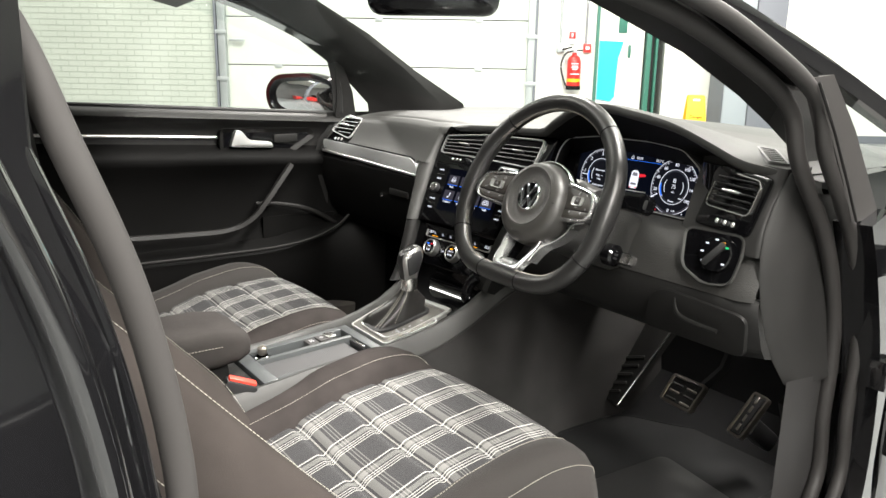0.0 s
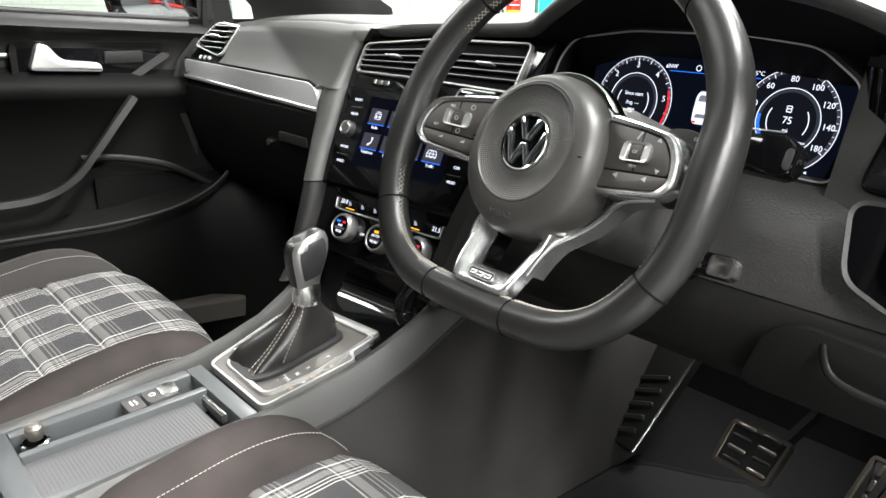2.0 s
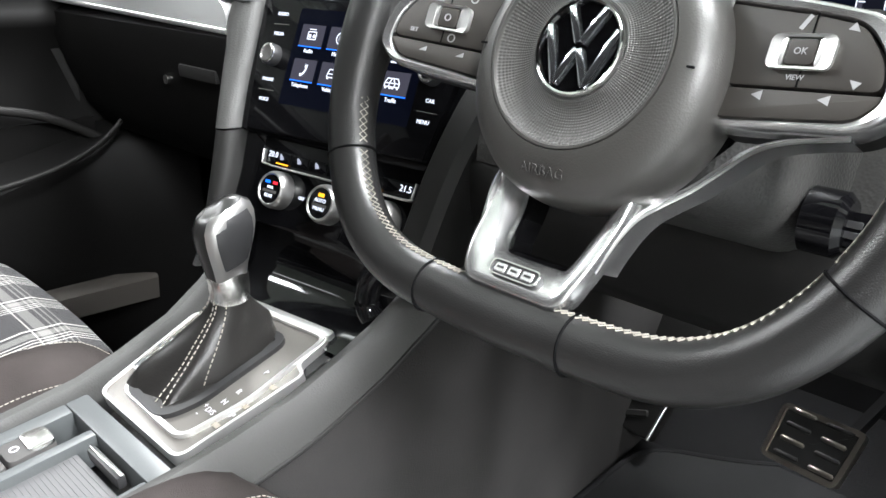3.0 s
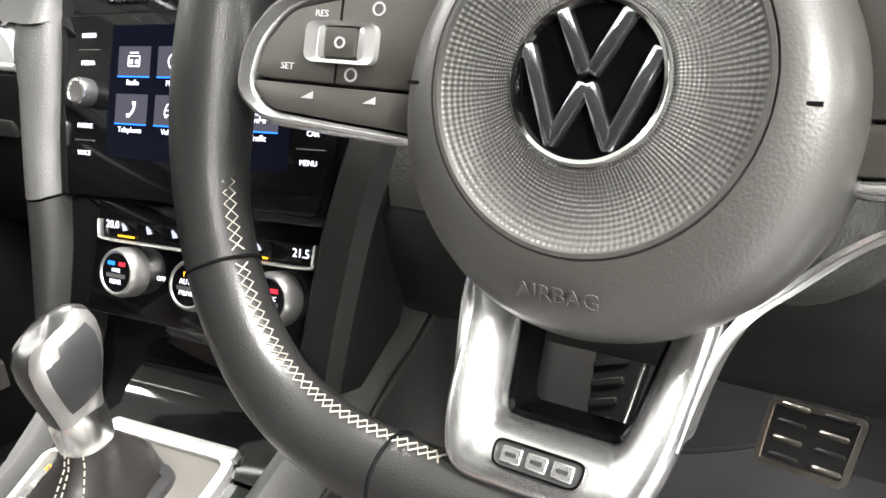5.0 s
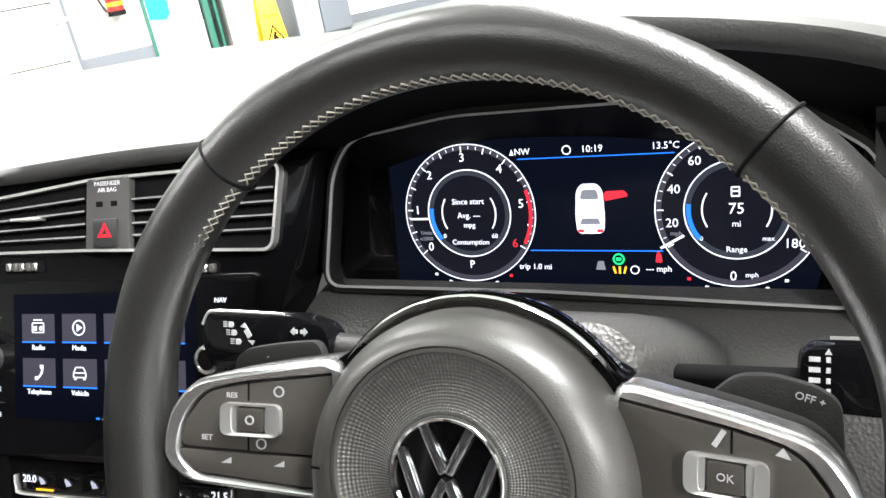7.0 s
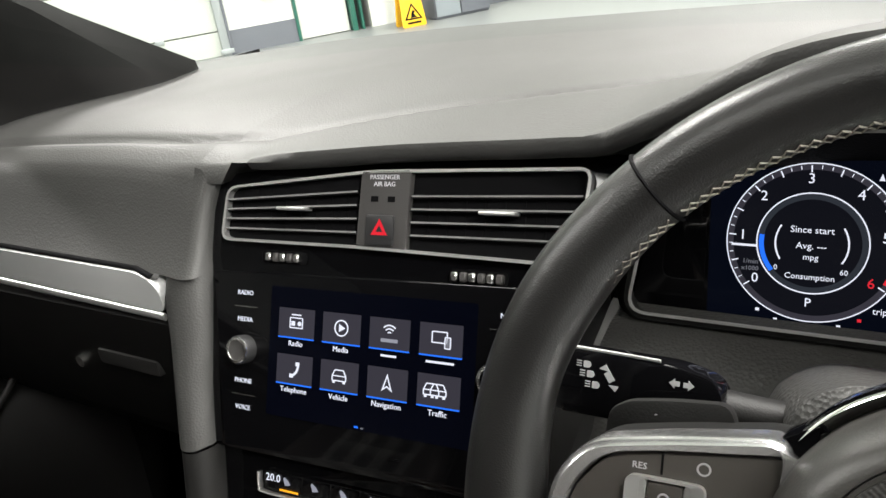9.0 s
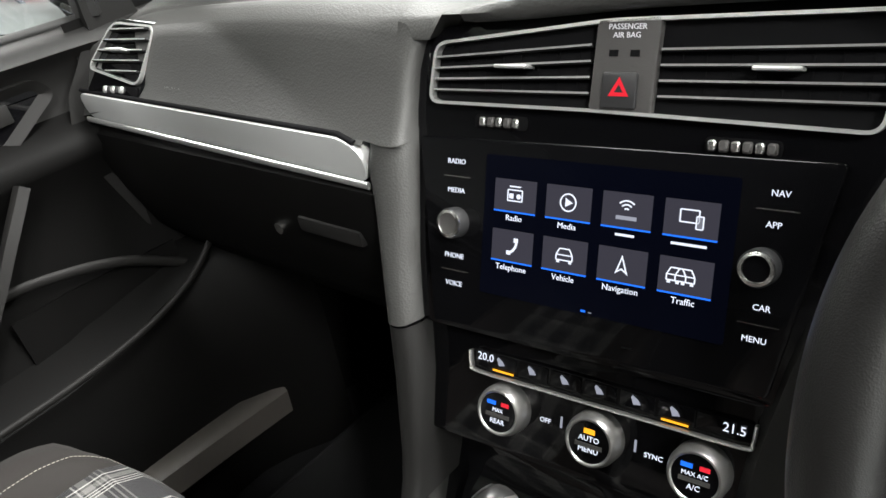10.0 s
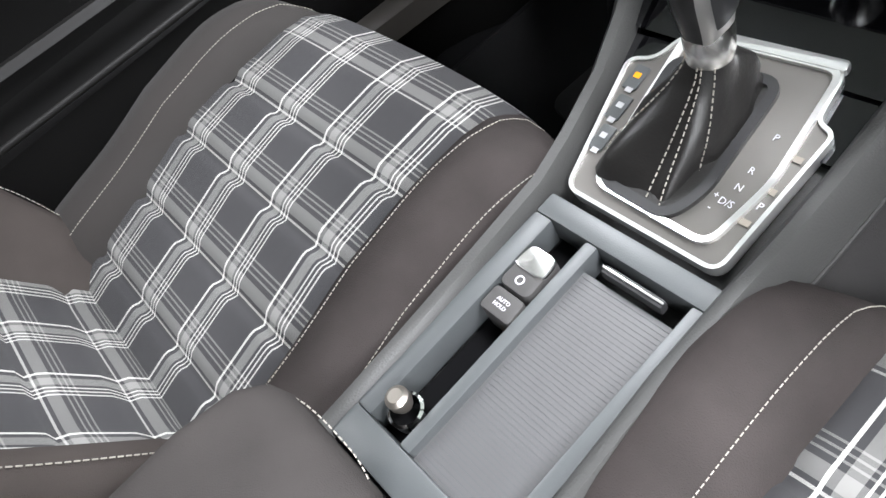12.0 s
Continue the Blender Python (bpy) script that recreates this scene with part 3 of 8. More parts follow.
        part("body", loft([[(s, yy * f, 0.25 + h) for s, h in ((-0.85, 0.0), (-0.88, 0.35), (-0.84, 0.62), (0.84, 0.62), (0.88, 0.35), (0.85, 0.0))] for yy, f in ((-2.05, 0.97), (-1.9, 1), (1.9, 1), (2.05, 0.97))], True, True), c, cr)
        part("cabin", loft([[(-0.80 * g, a, 0.86 + h), (0.80 * g, a, 0.86 + h)] for a, h, g in ((-1.7, 0.0, 1), (-1.2, 0.5, 0.78), (0.3, 0.55, 0.78), (1.1, 0.0, 1))]), GLOSS, cr, "dark glasshouse")
        for sx in (-0.8, 0.8):
            for sy in (-1.3, 1.3):
                part("wheel", lathe([(0, -0.1), (0.3, -0.1), (0.32, -0.06), (0.32, 0.06), (0.3, 0.1), (0, 0.1)], 24, Matrix.Translation((sx, sy, 0.32)) @ Matrix.Rotation(radians(90), 4, "Y")), RUBBER, cr)


LAMP = 650.0
build_room()


# ---- car shell ----
def tube_line(points, n=6):
    return smooth_line(points, n)


def build_shell():
    car = base("car_body", "gloss black car shell with its driver's door open", "car", Matrix.Translation((0, 0, 0)))
    # roof and headlining
    roof = []
    for y, z in ((0.62, 1.385), (0.4, 1.44), (-0.2, 1.47), (-0.9, 1.44), (-1.4, 1.34)):
        roof.append([(CX + s * w, y, z - 0.02 * abs(s) ** 3) for s, w in [(k / 8, 0.60) for k in range(-8, 9)]])
    part("roof", thick(loft(roof), 0.03), PAINT, car, "gloss black roof")
    part("headlining", thick(loft([[(x, y, z - 0.034) for x, y, z in r] for r in roof]), 0.008), HARD, car, "black headlining")
    # windscreen
    ws = []
    for k in range(9):
        t = k / 8
        y, z = 1.56 - 0.94 * t, 1.06 + 0.33 * t
        half = 0.72 - 0.16 * t
        ws.append([(CX + s * half, y - 0.10 * s * s, z - 0.02 * s * s) for s in [j / 8 for j in range(-8, 9)]])
    g = part("windscreen", loft(ws), WINDOW, car, "clear windscreen")
    g.visible_shadow = False
    # front pillars: outer skin and inner trim
    for side in (-1, 1):
        def X(v):
            return CX + side * (v - CX) if side > 0 else v
        outer = [(1.62, 1.02, 0.765), (1.40, 1.10, 0.745), (1.08, 1.235, 0.70), (0.72, 1.365, 0.635), (0.3, 1.43, 0.60), (-0.5, 1.42, 0.60), (-1.2, 1.33, 0.60)]
        pts = [(CX + side * (h if side > 0 else h - 0.03), y, z) for y, z, h in outer]
        f = 0.42 if side > 0 else 0.55
        part("pillar", sweep(tube_line(pts), [(a * f, b * f) for a, b in ((-0.045, -0.03), (0.03, -0.035), (0.045, 0.0), (0.03, 0.03), (-0.03, 0.035), (-0.045, 0.01))]), PAINT, car, "gloss black windscreen pillar")
    # passenger side pillar trim
    part("pillar_trim", loft([[(-0.725, 1.20, 1.02), (-0.70, 1.23, 1.02), (-0.655, 1.31, 1.02), (-0.62, 1.40, 1.02), (-0.62, 1.48, 1.02)],
                              [(-0.718, 1.185, 1.085), (-0.70, 1.25, 1.075), (-0.655, 1.30, 1.08), (-0.60, 1.37, 1.085), (-0.60, 1.45, 1.085)],
                              [(-0.722, 1.085, 1.185), (-0.70, 1.135, 1.165), (-0.645, 1.17, 1.17), (-0.61, 1.24, 1.19), (-0.62, 1.29, 1.18)],
                              [(-0.698, 0.90, 1.300), (-0.69, 0.98, 1.26), (-0.625, 1.00, 1.265), (-0.59, 1.07, 1.29), (-0.60, 1.12, 1.28)],
                              [(-0.668, 0.66, 1.370), (-0.66, 0.76, 1.355), (-0.59, 0.77, 1.36), (-0.555, 0.86, 1.385), (-0.56, 0.91, 1.375)],
                              [(-0.645, 0.40, 1.405), (-0.64, 0.5, 1.41), (-0.57, 0.5, 1.415), (-0.53, 0.6, 1.44), (-0.54, 0.66, 1.43)]]), HARD, car, "dark grained pillar trim")
    # driver side pillar trim
    part("pillar_trim", loft([[(0.64, 1.30, 1.04), (0.64, 1.22, 1.04), (0.665, 1.16, 1.04), (0.69, 1.12, 1.03)],
                              [(0.63, 1.30, 1.11), (0.615, 1.225, 1.098), (0.66, 1.12, 1.09), (0.693, 1.055, 1.10)],
                              [(0.612, 1.27, 1.165), (0.600, 1.200, 1.131), (0.655, 1.05, 1.135), (0.693, 1.01, 1.165)],
                              [(0.605, 1.16, 1.22), (0.600, 1.086, 1.176), (0.650, 0.98, 1.175), (0.690, 0.955, 1.195)],
                              [(0.60, 1.00, 1.285), (0.598, 0.905, 1.241), (0.645, 0.86, 1.230), (0.688, 0.88, 1.232)],
                              [(0.57, 0.85, 1.35), (0.590, 0.755, 1.293), (0.625, 0.71, 1.285), (0.68, 0.73, 1.287)],
                              [(0.52, 0.60, 1.41), (0.525, 0.5, 1.375), (0.57, 0.45, 1.355), (0.64, 0.45, 1.35)]]), HARD, car, "dark grained pillar trim")
    # seals round the driver's door opening
    path = [(0.655, 0.10, 1.34), (0.66, 0.45, 1.345), (0.69, 0.73, 1.285), (0.70, 0.887, 1.23), (0.70, 1.02, 1.165), (0.70, 1.067, 1.082), (0.70, 1.165, 0.964),
            (0.70, 1.222, 0.850), (0.70, 1.24, 0.75), (0.70, 1.24, 0.65), (0.705, 1.234, 0.518), (0.74, 1.05, 0.45), (0.74, 0.7, 0.43), (0.74, 0.3, 0.43)]
    for d, r, m, lb in ((0.0, 0.012, SEALR, "grey-brown door seal"), (0.024, 0.011, SEALR, "grey-brown outer door seal")):
        line = [(x + d * 1.3, y + d * 0.55, z + d * 0.45) for x, y, z in path]
        part("seal", sweep(tube_line(line, 8), round_profile(r), up=(1, 0, 0)), m, car, lb)
    # painted hinge post and sill outside the seal
    rail = [(0.695, 0.66, 1.338), (0.71, 0.80, 1.292), (0.72, 0.924, 1.240), (0.730, 1.02, 1.195)]
    part("door_frame", sweep(tube_line(rail), [(-0.011, -0.024), (0.011, -0.024), (0.011, 0.006), (-0.011, 0.006)], up=(1, 0, 0)), PAINT, car, "gloss black upper door frame")
    post = [(0.740, 1.195, 1.000), (0.745, 1.237, 0.889), (0.748, 1.28, 0.727), (0.750, 1.28, 0.516), (0.775, 1.15, 0.42), (0.79, 0.6, 0.37), (0.79, 0.0, 0.37)]
    part("hinge_post", sweep(tube_line(post), [(-0.026, -0.035), (0.026, -0.035), (0.026, 0.025), (-0.026, 0.025)], up=(1, 0, 0)), PAINT, car, "gloss black door frame")
    # divider and fixed quarter window in front of the door opening
    div = [[(0.722, 1.008, 1.202), (0.738, 1.012, 1.202), (0.742, 1.050, 1.206), (0.728, 1.060, 1.205)],
           [(0.722, 1.055, 1.130), (0.742, 1.060, 1.130), (0.746, 1.120, 1.130), (0.728, 1.128, 1.130)],
           [(0.722, 1.110, 1.055), (0.742, 1.115, 1.055), (0.746, 1.180, 1.055), (0.728, 1.190, 1.055)],
           [(0.722, 1.150, 0.995), (0.742, 1.155, 0.995), (0.746, 1.228, 0.995), (0.728, 1.238, 0.995)]]
    part("quarter_divider", loft(div, True, True), SEALR, car, "dark brown-grey quarter window divider", 50)
    part("divider_edge", sweep([(0.7445, 1.012, 1.196), (0.7475, 1.062, 1.130), (0.7475, 1.117, 1.055), (0.7475, 1.157, 0.997)], round_profile(0.0022, n=6)), HARD, car, "dark joint of the divider")
    q = part("quarter_glass", loft([[(0.737, 1.062, 1.198), (0.737, 1.238, 0.995)], [(0.735, 1.15, 1.160), (0.735, 1.34, 0.99)], [(0.732, 1.26, 1.125), (0.732, 1.42, 0.99)], [(0.728, 1.46, 1.06), (0.728, 1.50, 0.99)]]), TINTED, car, "greenish fixed quarter window")
    q.visible_shadow = False
    part("cowl_side", box((0.12, 0.46, 0.62), (0.725, 1.52, 0.665), 0.03), PAINT, car, "gloss black body behind the hinge")
    part("check_strap", box((0.13, 0.016, 0.022), (0.80, 1.262, 0.745), 0.004), GALV, car, "steel door check strap")
    part("check_bracket", box((0.035, 0.045, 0.05), (0.772, 1.262, 0.745), 0.006), PAINT, car, "painted check bracket")
    grip = Matrix.Translation((0.664, 1.222, 0.607)) @ Matrix.Rotation(radians(24), 4, "X")
    part("bonnet_release", prism(rounded([(-0.012, -0.072), (0.012, -0.072), (0.012, 0.072), (-0.012, 0.072)], 0.005), 0, 0.014, 0.003, grip @ Matrix(((0, 0, -1, 0), (1, 0, 0, 0), (0, 1, 0, 0), (0, 0, 0, 1)))), HARD, car, "black bonnet release handle")
    part("kick_panel", loft([[(0.69, 1.13, z), (0.70, 1.19, z), (0.665, 1.4, z), (0.66, 1.68, z)] for z in (0.36, 0.50, 0.62, 0.73)]), GREYK, car, "dark grey kick panel")
    part("sill_trim", sweep([(0.66, 1.40, 0.43), (0.675, 1.10, 0.435), (0.68, 0.7, 0.43), (0.68, 0.2, 0.43)], [(-0.05, -0.05), (0.055, -0.05), (0.055, 0.02), (-0.02, 0.025), (-0.05, 0.0)]), GREYK, car, "dark grey sill trim")
    # hinges and door stop
    for z in (0.92, 0.64):
        part("hinge", box((0.07, 0.05, 0.05), (0.83, 1.27, z), 0.008), PAINT, car, "painted hinge")
    part("door_stop", box((0.10, 0.02, 0.03), (0.84, 1.30, 0.735), 0.005), PAINT, car, "painted door stop")
    # rear pillar beside the driver's seat
    rear = [(0.675, 0.02, 1.36), (0.725, 0.085, 1.25), (0.75, 0.115, 1.16), (0.765, 0.145, 1.06), (0.775, 0.162, 0.95), (0.783, 0.162, 0.86), (0.788, 0.150, 0.70), (0.79, 0.145, 0.50), (0.79, 0.15, 0.40)]
    # added round beads that draw thin highlights down the pillar
    for dx, dy, rx, ry in ((0.034, -0.030, 0.007, 0.010), (0.062, -0.055, 0.012, 0.016)):
        part("highlight_bead", sweep(tube_line([(x + dx, y + dy, z) for x, y, z in rear]), round_profile(rx, ry), up=(1, 0, 0)), PAINT, car, "gloss black bead added to catch highlights")
    part("seal", sweep(tube_line(rear), round_profile(0.0115, 0.011), up=(1, 0, 0)), SEAL, car, "grey flocked door seal")
    part("lock_pillar", loft([[(0.74, 0.10, 1.34), (0.78, 0.05, 1.34), (0.80, -0.10, 1.33), (0.72, -0.3, 1.36)],
                              [(0.79, 0.09, 1.16), (0.815, 0.065, 1.16), (0.84, -0.06, 1.15), (0.80, -0.3, 1.18)],
                              [(0.805, 0.125, 1.04), (0.83, 0.10, 1.04), (0.865, -0.02, 1.04), (0.86, -0.4, 1.06)],
                              [(0.81, 0.15, 0.88), (0.84, 0.12, 0.88), (0.875, 0.03, 0.88), (0.89, -0.4, 0.92)],
                              [(0.81, 0.16, 0.6), (0.84, 0.13, 0.6), (0.88, 0.06, 0.6), (0.90, -0.4, 0.6)],
                              [(0.80, 0.16, 0.36), (0.84, 0.13, 0.36), (0.87, 0.06, 0.36), (0.89, -0.4, 0.36)]]), PAINT, car, "gloss black lock pillar")
    part("pillar_lining", loft([[(0.74, 0.08, 1.34), (0.66, 0.05, 1.34), (0.62, -0.15, 1.34)], [(0.75, 0.11, 1.05), (0.70, 0.09, 1.05), (0.66, -0.12, 1.05)],
                                [(0.765, 0.15, 0.8), (0.72, 0.13, 0.8), (0.68, -0.1, 0.8)], [(0.75, 0.17, 0.4), (0.71, 0.15, 0.4), (0.68, -0.1, 0.4)]]), GREYP, car, "dark grey pillar lining")
    part("quarter_panel", thick(loft([[(0.86 + 0.02 * math.sin(z * 3), y, z) for y in (0.0, -0.3, -0.8, -1.5)] for z in (0.3, 0.55, 0.75, 0.9, 1.0)]), 0.02), PAINT, car, "gloss black rear wing")
    # floor pan, bulkhead, and unseen panels added to close the rear against light
    part("floor_pan", box((1.5, 3.1, 0.04), (CX, 0.10, 0.33), 0.0), CARPET, car, "black carpeted floor")
    part("bulkhead", thick(loft([[(CX - 0.72, y, z), (CX + 0.72, y, z)] for y, z in ((1.46, 0.33), (1.62, 0.42), (1.70, 0.7), (1.68, 0.95), (1.66, 1.0))]), 0.02), CARPET, car, "black carpeted bulkhead")
    part("rear_blocker", box((1.3, 0.04, 1.05), (CX, -1.3, 0.85), 0.0), CLOTH, car, "unseen dark panel closing the rear against light")
    part("side_blocker", box((0.04, 1.2, 1.05), (-0.775, -0.78, 0.86), 0.02), CLOTH, car, "unseen dark side panel closing the cabin against light")
    part("side_blocker", box((0.04, 1.0, 1.05), (0.705, -0.82, 0.86), 0.02), CLOTH, car, "unseen dark side panel closing the cabin against light")
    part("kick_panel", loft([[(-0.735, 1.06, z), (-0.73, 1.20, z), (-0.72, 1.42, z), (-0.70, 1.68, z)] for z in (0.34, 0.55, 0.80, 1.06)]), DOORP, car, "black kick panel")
    return car


build_shell()


def build_passenger_door():
    d = base("passenger_door", "black passenger door panel with silver handle, closed", "door")
    prof = ((1.068, -0.765), (1.062, -0.742), (1.054, -0.728), (1.043, -0.722), (1.032, -0.735), (1.022, -0.744), (1.0, -0.752), (0.972, -0.750), (0.965, -0.738),
            (0.950, -0.714), (0.932, -0.706), (0.920, -0.711), (0.90, -0.728), (0.84, -0.738), (0.76, -0.738), (0.715, -0.73), (0.70, -0.69), (0.685, -0.672), (0.60, -0.672), (0.45, -0.69), (0.36, -0.70))
    rows = []
    for k in range(30):
        y = -0.2 + 1.38 * k / 29
        row = []
        for z, x in prof:
            up = ss(0.80, 0.98, z)
            zz = z - 0.055 * (y - 0.9) * up
            if z < 0.72 and z > 0.64:
                zz += 0.05 * ss(0.85, 1.1, y)
            xx = x + 0.045 * ss(1.02, 1.18, y) * (1 - up) + 0.02 * ss(1.05, 1.18, y)
            row.append((xx, y, zz))
        rows.append(row)
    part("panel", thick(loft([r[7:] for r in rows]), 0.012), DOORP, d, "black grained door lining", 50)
    part("upper_panel", thick(loft([r[:8] for r in rows]), 0.012), HARD, d, "dark soft upper door lining", 50)
    part("outer_skin", box((0.05, 1.5, 0.68), (-0.80, 0.45, 0.69), 0.02), PAINT, d, "gloss black outer skin")
    def S(y, z):
        return z - 0.055 * (y - 0.9)
    part("belt_seal", sweep([(-0.757, y, S(y, 1.067)) for y in (-0.3, 0.3, 0.8, 1.12)], round_profile(0.006)), RUBBER, d)
    part("trim_strip", sweep(smooth_line([(-0.748, y, S(y, 0.992)) for y in (-0.1, 0.2, 0.5, 0.75)], 4), round_profile(0.003, 0.004)), VCHROME, d, "thin silver trim line")
    # handle surround, opening lever and recess
    sur = rounded([(0.74, 0.955), (0.94, 0.947), (1.02, 0.995), (1.005, 1.018), (0.74, 1.026)], 0.018)
    place = Matrix(((0, 0, 1, -0.742), (1, 0, 0, 0), (0, 1, 0, 0), (0, 0, 0, 1)))
    def grow(o, k):
        return shrunk(o, -k)
    part("handle_surround", ring_prism(sur, shrunk(sur, 0.012), -0.01, 0.012, place, lift=0.008), DOORG, d, "dark grey handle surround")
    part("handle_recess", prism(shrunk(sur, 0.011), -0.02, 0.004, m=place), GLOSS, d, "black recess", 0)
    part("lever", prism(rounded([(0.765, 0.975), (0.89, 0.968), (0.885, 0.985), (0.82, 0.992), (0.80, 1.018), (0.782, 1.022), (0.775, 1.0)], 0.012), 0.002, 0.020, 0.006, place), VCHROME, d, "satin silver opening lever")
    part("switch_block", box((0.008, 0.07, 0.022), (-0.735, 0.93, 0.993), 0.003), HARD, d)
    # grab bar and pocket edges
    grab = smooth_line([(-0.702, 0.925, 0.925), (-0.686, 0.885, 0.885), (-0.676, 0.84, 0.835), (-0.672, 0.795, 0.79), (-0.676, 0.73, 0.765), (-0.68, 0.6, 0.765), (-0.685, 0.35, 0.775), (-0.69, 0.0, 0.785)], 8)
    part("grab_handle", sweep(grab, [(-0.012, -0.007), (0.005, -0.006), (0.006, 0.001), (0.001, 0.004), (-0.006, 0.003)]), DOORG, d, "dark grey pull handle sweeping into the armrest")
    part("speaker_trim", sweep(smooth_line([(-0.722, 0.83, 0.815), (-0.712, 0.9, 0.81), (-0.70, 0.99, 0.785), (-0.685, 1.07, 0.735)], 6), round_profile(0.004, 0.007)), DOORG, d, "dark grey speaker trim")
    part("speaker_grille", thick(loft([[(-0.730 + 0.03 * ss(0.9, 1.1, y), y, z) for y in (0.85, 0.92, 1.0, 1.06)] for z in (0.69, 0.72, 0.75, 0.775)]), 0.004), DOORP, d, "black speaker grille")
    part("pocket_lip", sweep(smooth_line([(-0.668, 0.35, 0.705), (-0.662, 0.7, 0.700), (-0.655, 0.9, 0.705), (-0.645, 1.02, 0.735), (-0.638, 1.09, 0.79), (-0.64, 1.13, 0.86)], 8), round_profile(0.003, 0.0045)), DOORG, d, "rounded door pocket edge")
    # light on the sill is put into the trim's beige colour
    part("tread_trim", sweep(smooth_line([(-0.685, 0.5, 0.500), (-0.680, 0.80, 0.503), (-0.676, 0.95, 0.498), (-0.672, 1.10, 0.488)], 6), [(-0.02, -0.03), (0.02, -0.03), (0.022, 0.008), (0.016, 0.015), (-0.006, 0.019), (-0.012, 0.017)]), SILLG, d, "door sill trim with the light's beige in its colour")
    # window frame and glass
    part("sail_panel", thick(loft([[(-0.745, 1.085, 1.045), (-0.742, 1.15, 1.045)], [(-0.735, 1.085, 1.12), (-0.735, 1.135, 1.12)], [(-0.715, 1.07, 1.215), (-0.715, 1.09, 1.21)]]), 0.02), HARD, d, "black mirror triangle trim")
    part("window_frame", sweep(smooth_line([(-0.735, 1.10, 1.06), (-0.715, 1.06, 1.23), (-0.69, 0.86, 1.325), (-0.655, 0.55, 1.40), (-0.64, 0.0, 1.42)], 6), [(-0.014, -0.012), (0.014, -0.012), (0.014, 0.012), (-0.014, 0.012)]), RUBBER, d, "black window frame")
    g = part("window_glass", loft([[(-0.762, y, 1.02) for y in (-0.2, 0.5, 1.09)], [(-0.735, -0.2, 1.22), (-0.735, 0.5, 1.22), (-0.735, 1.06, 1.22)], [(-0.67, -0.2, 1.42), (-0.67, 0.3, 1.42), (-0.67, 0.56, 1.40)]]), WINDOW, d, "clear side window")
    g.visible_shadow = False
    q = part("quarter_glass", loft([[(-0.74, 1.15, 1.045), (-0.73, 1.30, 1.045)], [(-0.725, 1.135, 1.16), (-0.72, 1.145, 1.16)]]), WINDOW, d, "small clear quarter window")
    q.visible_shadow = False
    return d


build_passenger_door()


def build_door_mirror():
    m = base("door_mirror", "black door mirror reflecting the workshop, outside the passenger window", "mirror", Matrix.Translation((-0.905, 1.10, 1.092)) @ Matrix.Rotation(radians(25), 4, "Z") @ Matrix.Diagonal((1.15, 1.1, 1.15, 1)))
    out = rounded([(-0.135, 0.02), (-0.10, 0.058), (0.02, 0.066), (0.10, 0.045), (0.115, -0.03), (0.08, -0.062), (-0.06, -0.062), (-0.125, -0.03)], 0.04)
    secs = []
    for dy, k in ((-0.035, 0.99), (-0.03, 1.03), (0.0, 1.04), (0.04, 0.95), (0.075, 0.72), (0.09, 0.35)):
        secs.append([(x * k, dy, z * k) for x, z in out])
    part("housing", loft(secs, True, False), PAINT, m, "gloss black mirror cap")
    face = Matrix.Translation((0, -0.03, 0)) @ Matrix.Rotation(radians(90), 4, "X")
    part("rim", ring_prism(out, shrunk(out, 0.010), -0.012, 0.008, face), GLOSS, m)
    inner = shrunk(out, 0.009)
    dome = [[(x * k, y * k, 0.016 * (1 - k * k) - 0.006) for x, y in inner] for k in (1.0, 0.85, 0.7, 0.55, 0.4, 0.25, 0.1, 0.01)]
    part("glass", loft(dome, True, False, face), MIRROR, m, "convex mirror glass", 80)
    part("foot", sweep([(0.09, 0.02, -0.045), (0.19, 0.03, -0.06)], round_profile(0.03, 0.02)), PAINT, m)
    return m


build_door_mirror()


def build_rear_mirror():
    m = base("rear_view_mirror", "black frameless rear-view mirror under the windscreen", "mirror", look((CX + 0.02, 0.93, 1.335), (1.1, 0.1, 1.22)))
    out = rounded([(-0.125, -0.036), (0.125, -0.036), (0.130, 0.036), (-0.130, 0.036)], 0.03)
    part("housing", loft([[(x * k, y * k, z) for x, y in out] for z, k in ((-0.004, 1.0), (0.01, 1.02), (0.03, 0.9), (0.045, 0.6))], True, True, Matrix.Rotation(radians(180), 4, "Y")), GLOSS, m, "gloss black mirror back")
    part("glass", prism(shrunk(out, 0.006), 0.0, 0.003, m=Matrix.Translation((0, 0, -0.0075)) @ Matrix.Rotation(radians(180), 4, "Y")), MIRROR, m, "mirror glass", 0)
    part("stalk", sweep([(0, 0.0, 0.04), (0, 0.06, 0.05)], round_profile(0.012)), HARD, m)


build_rear_mirror()


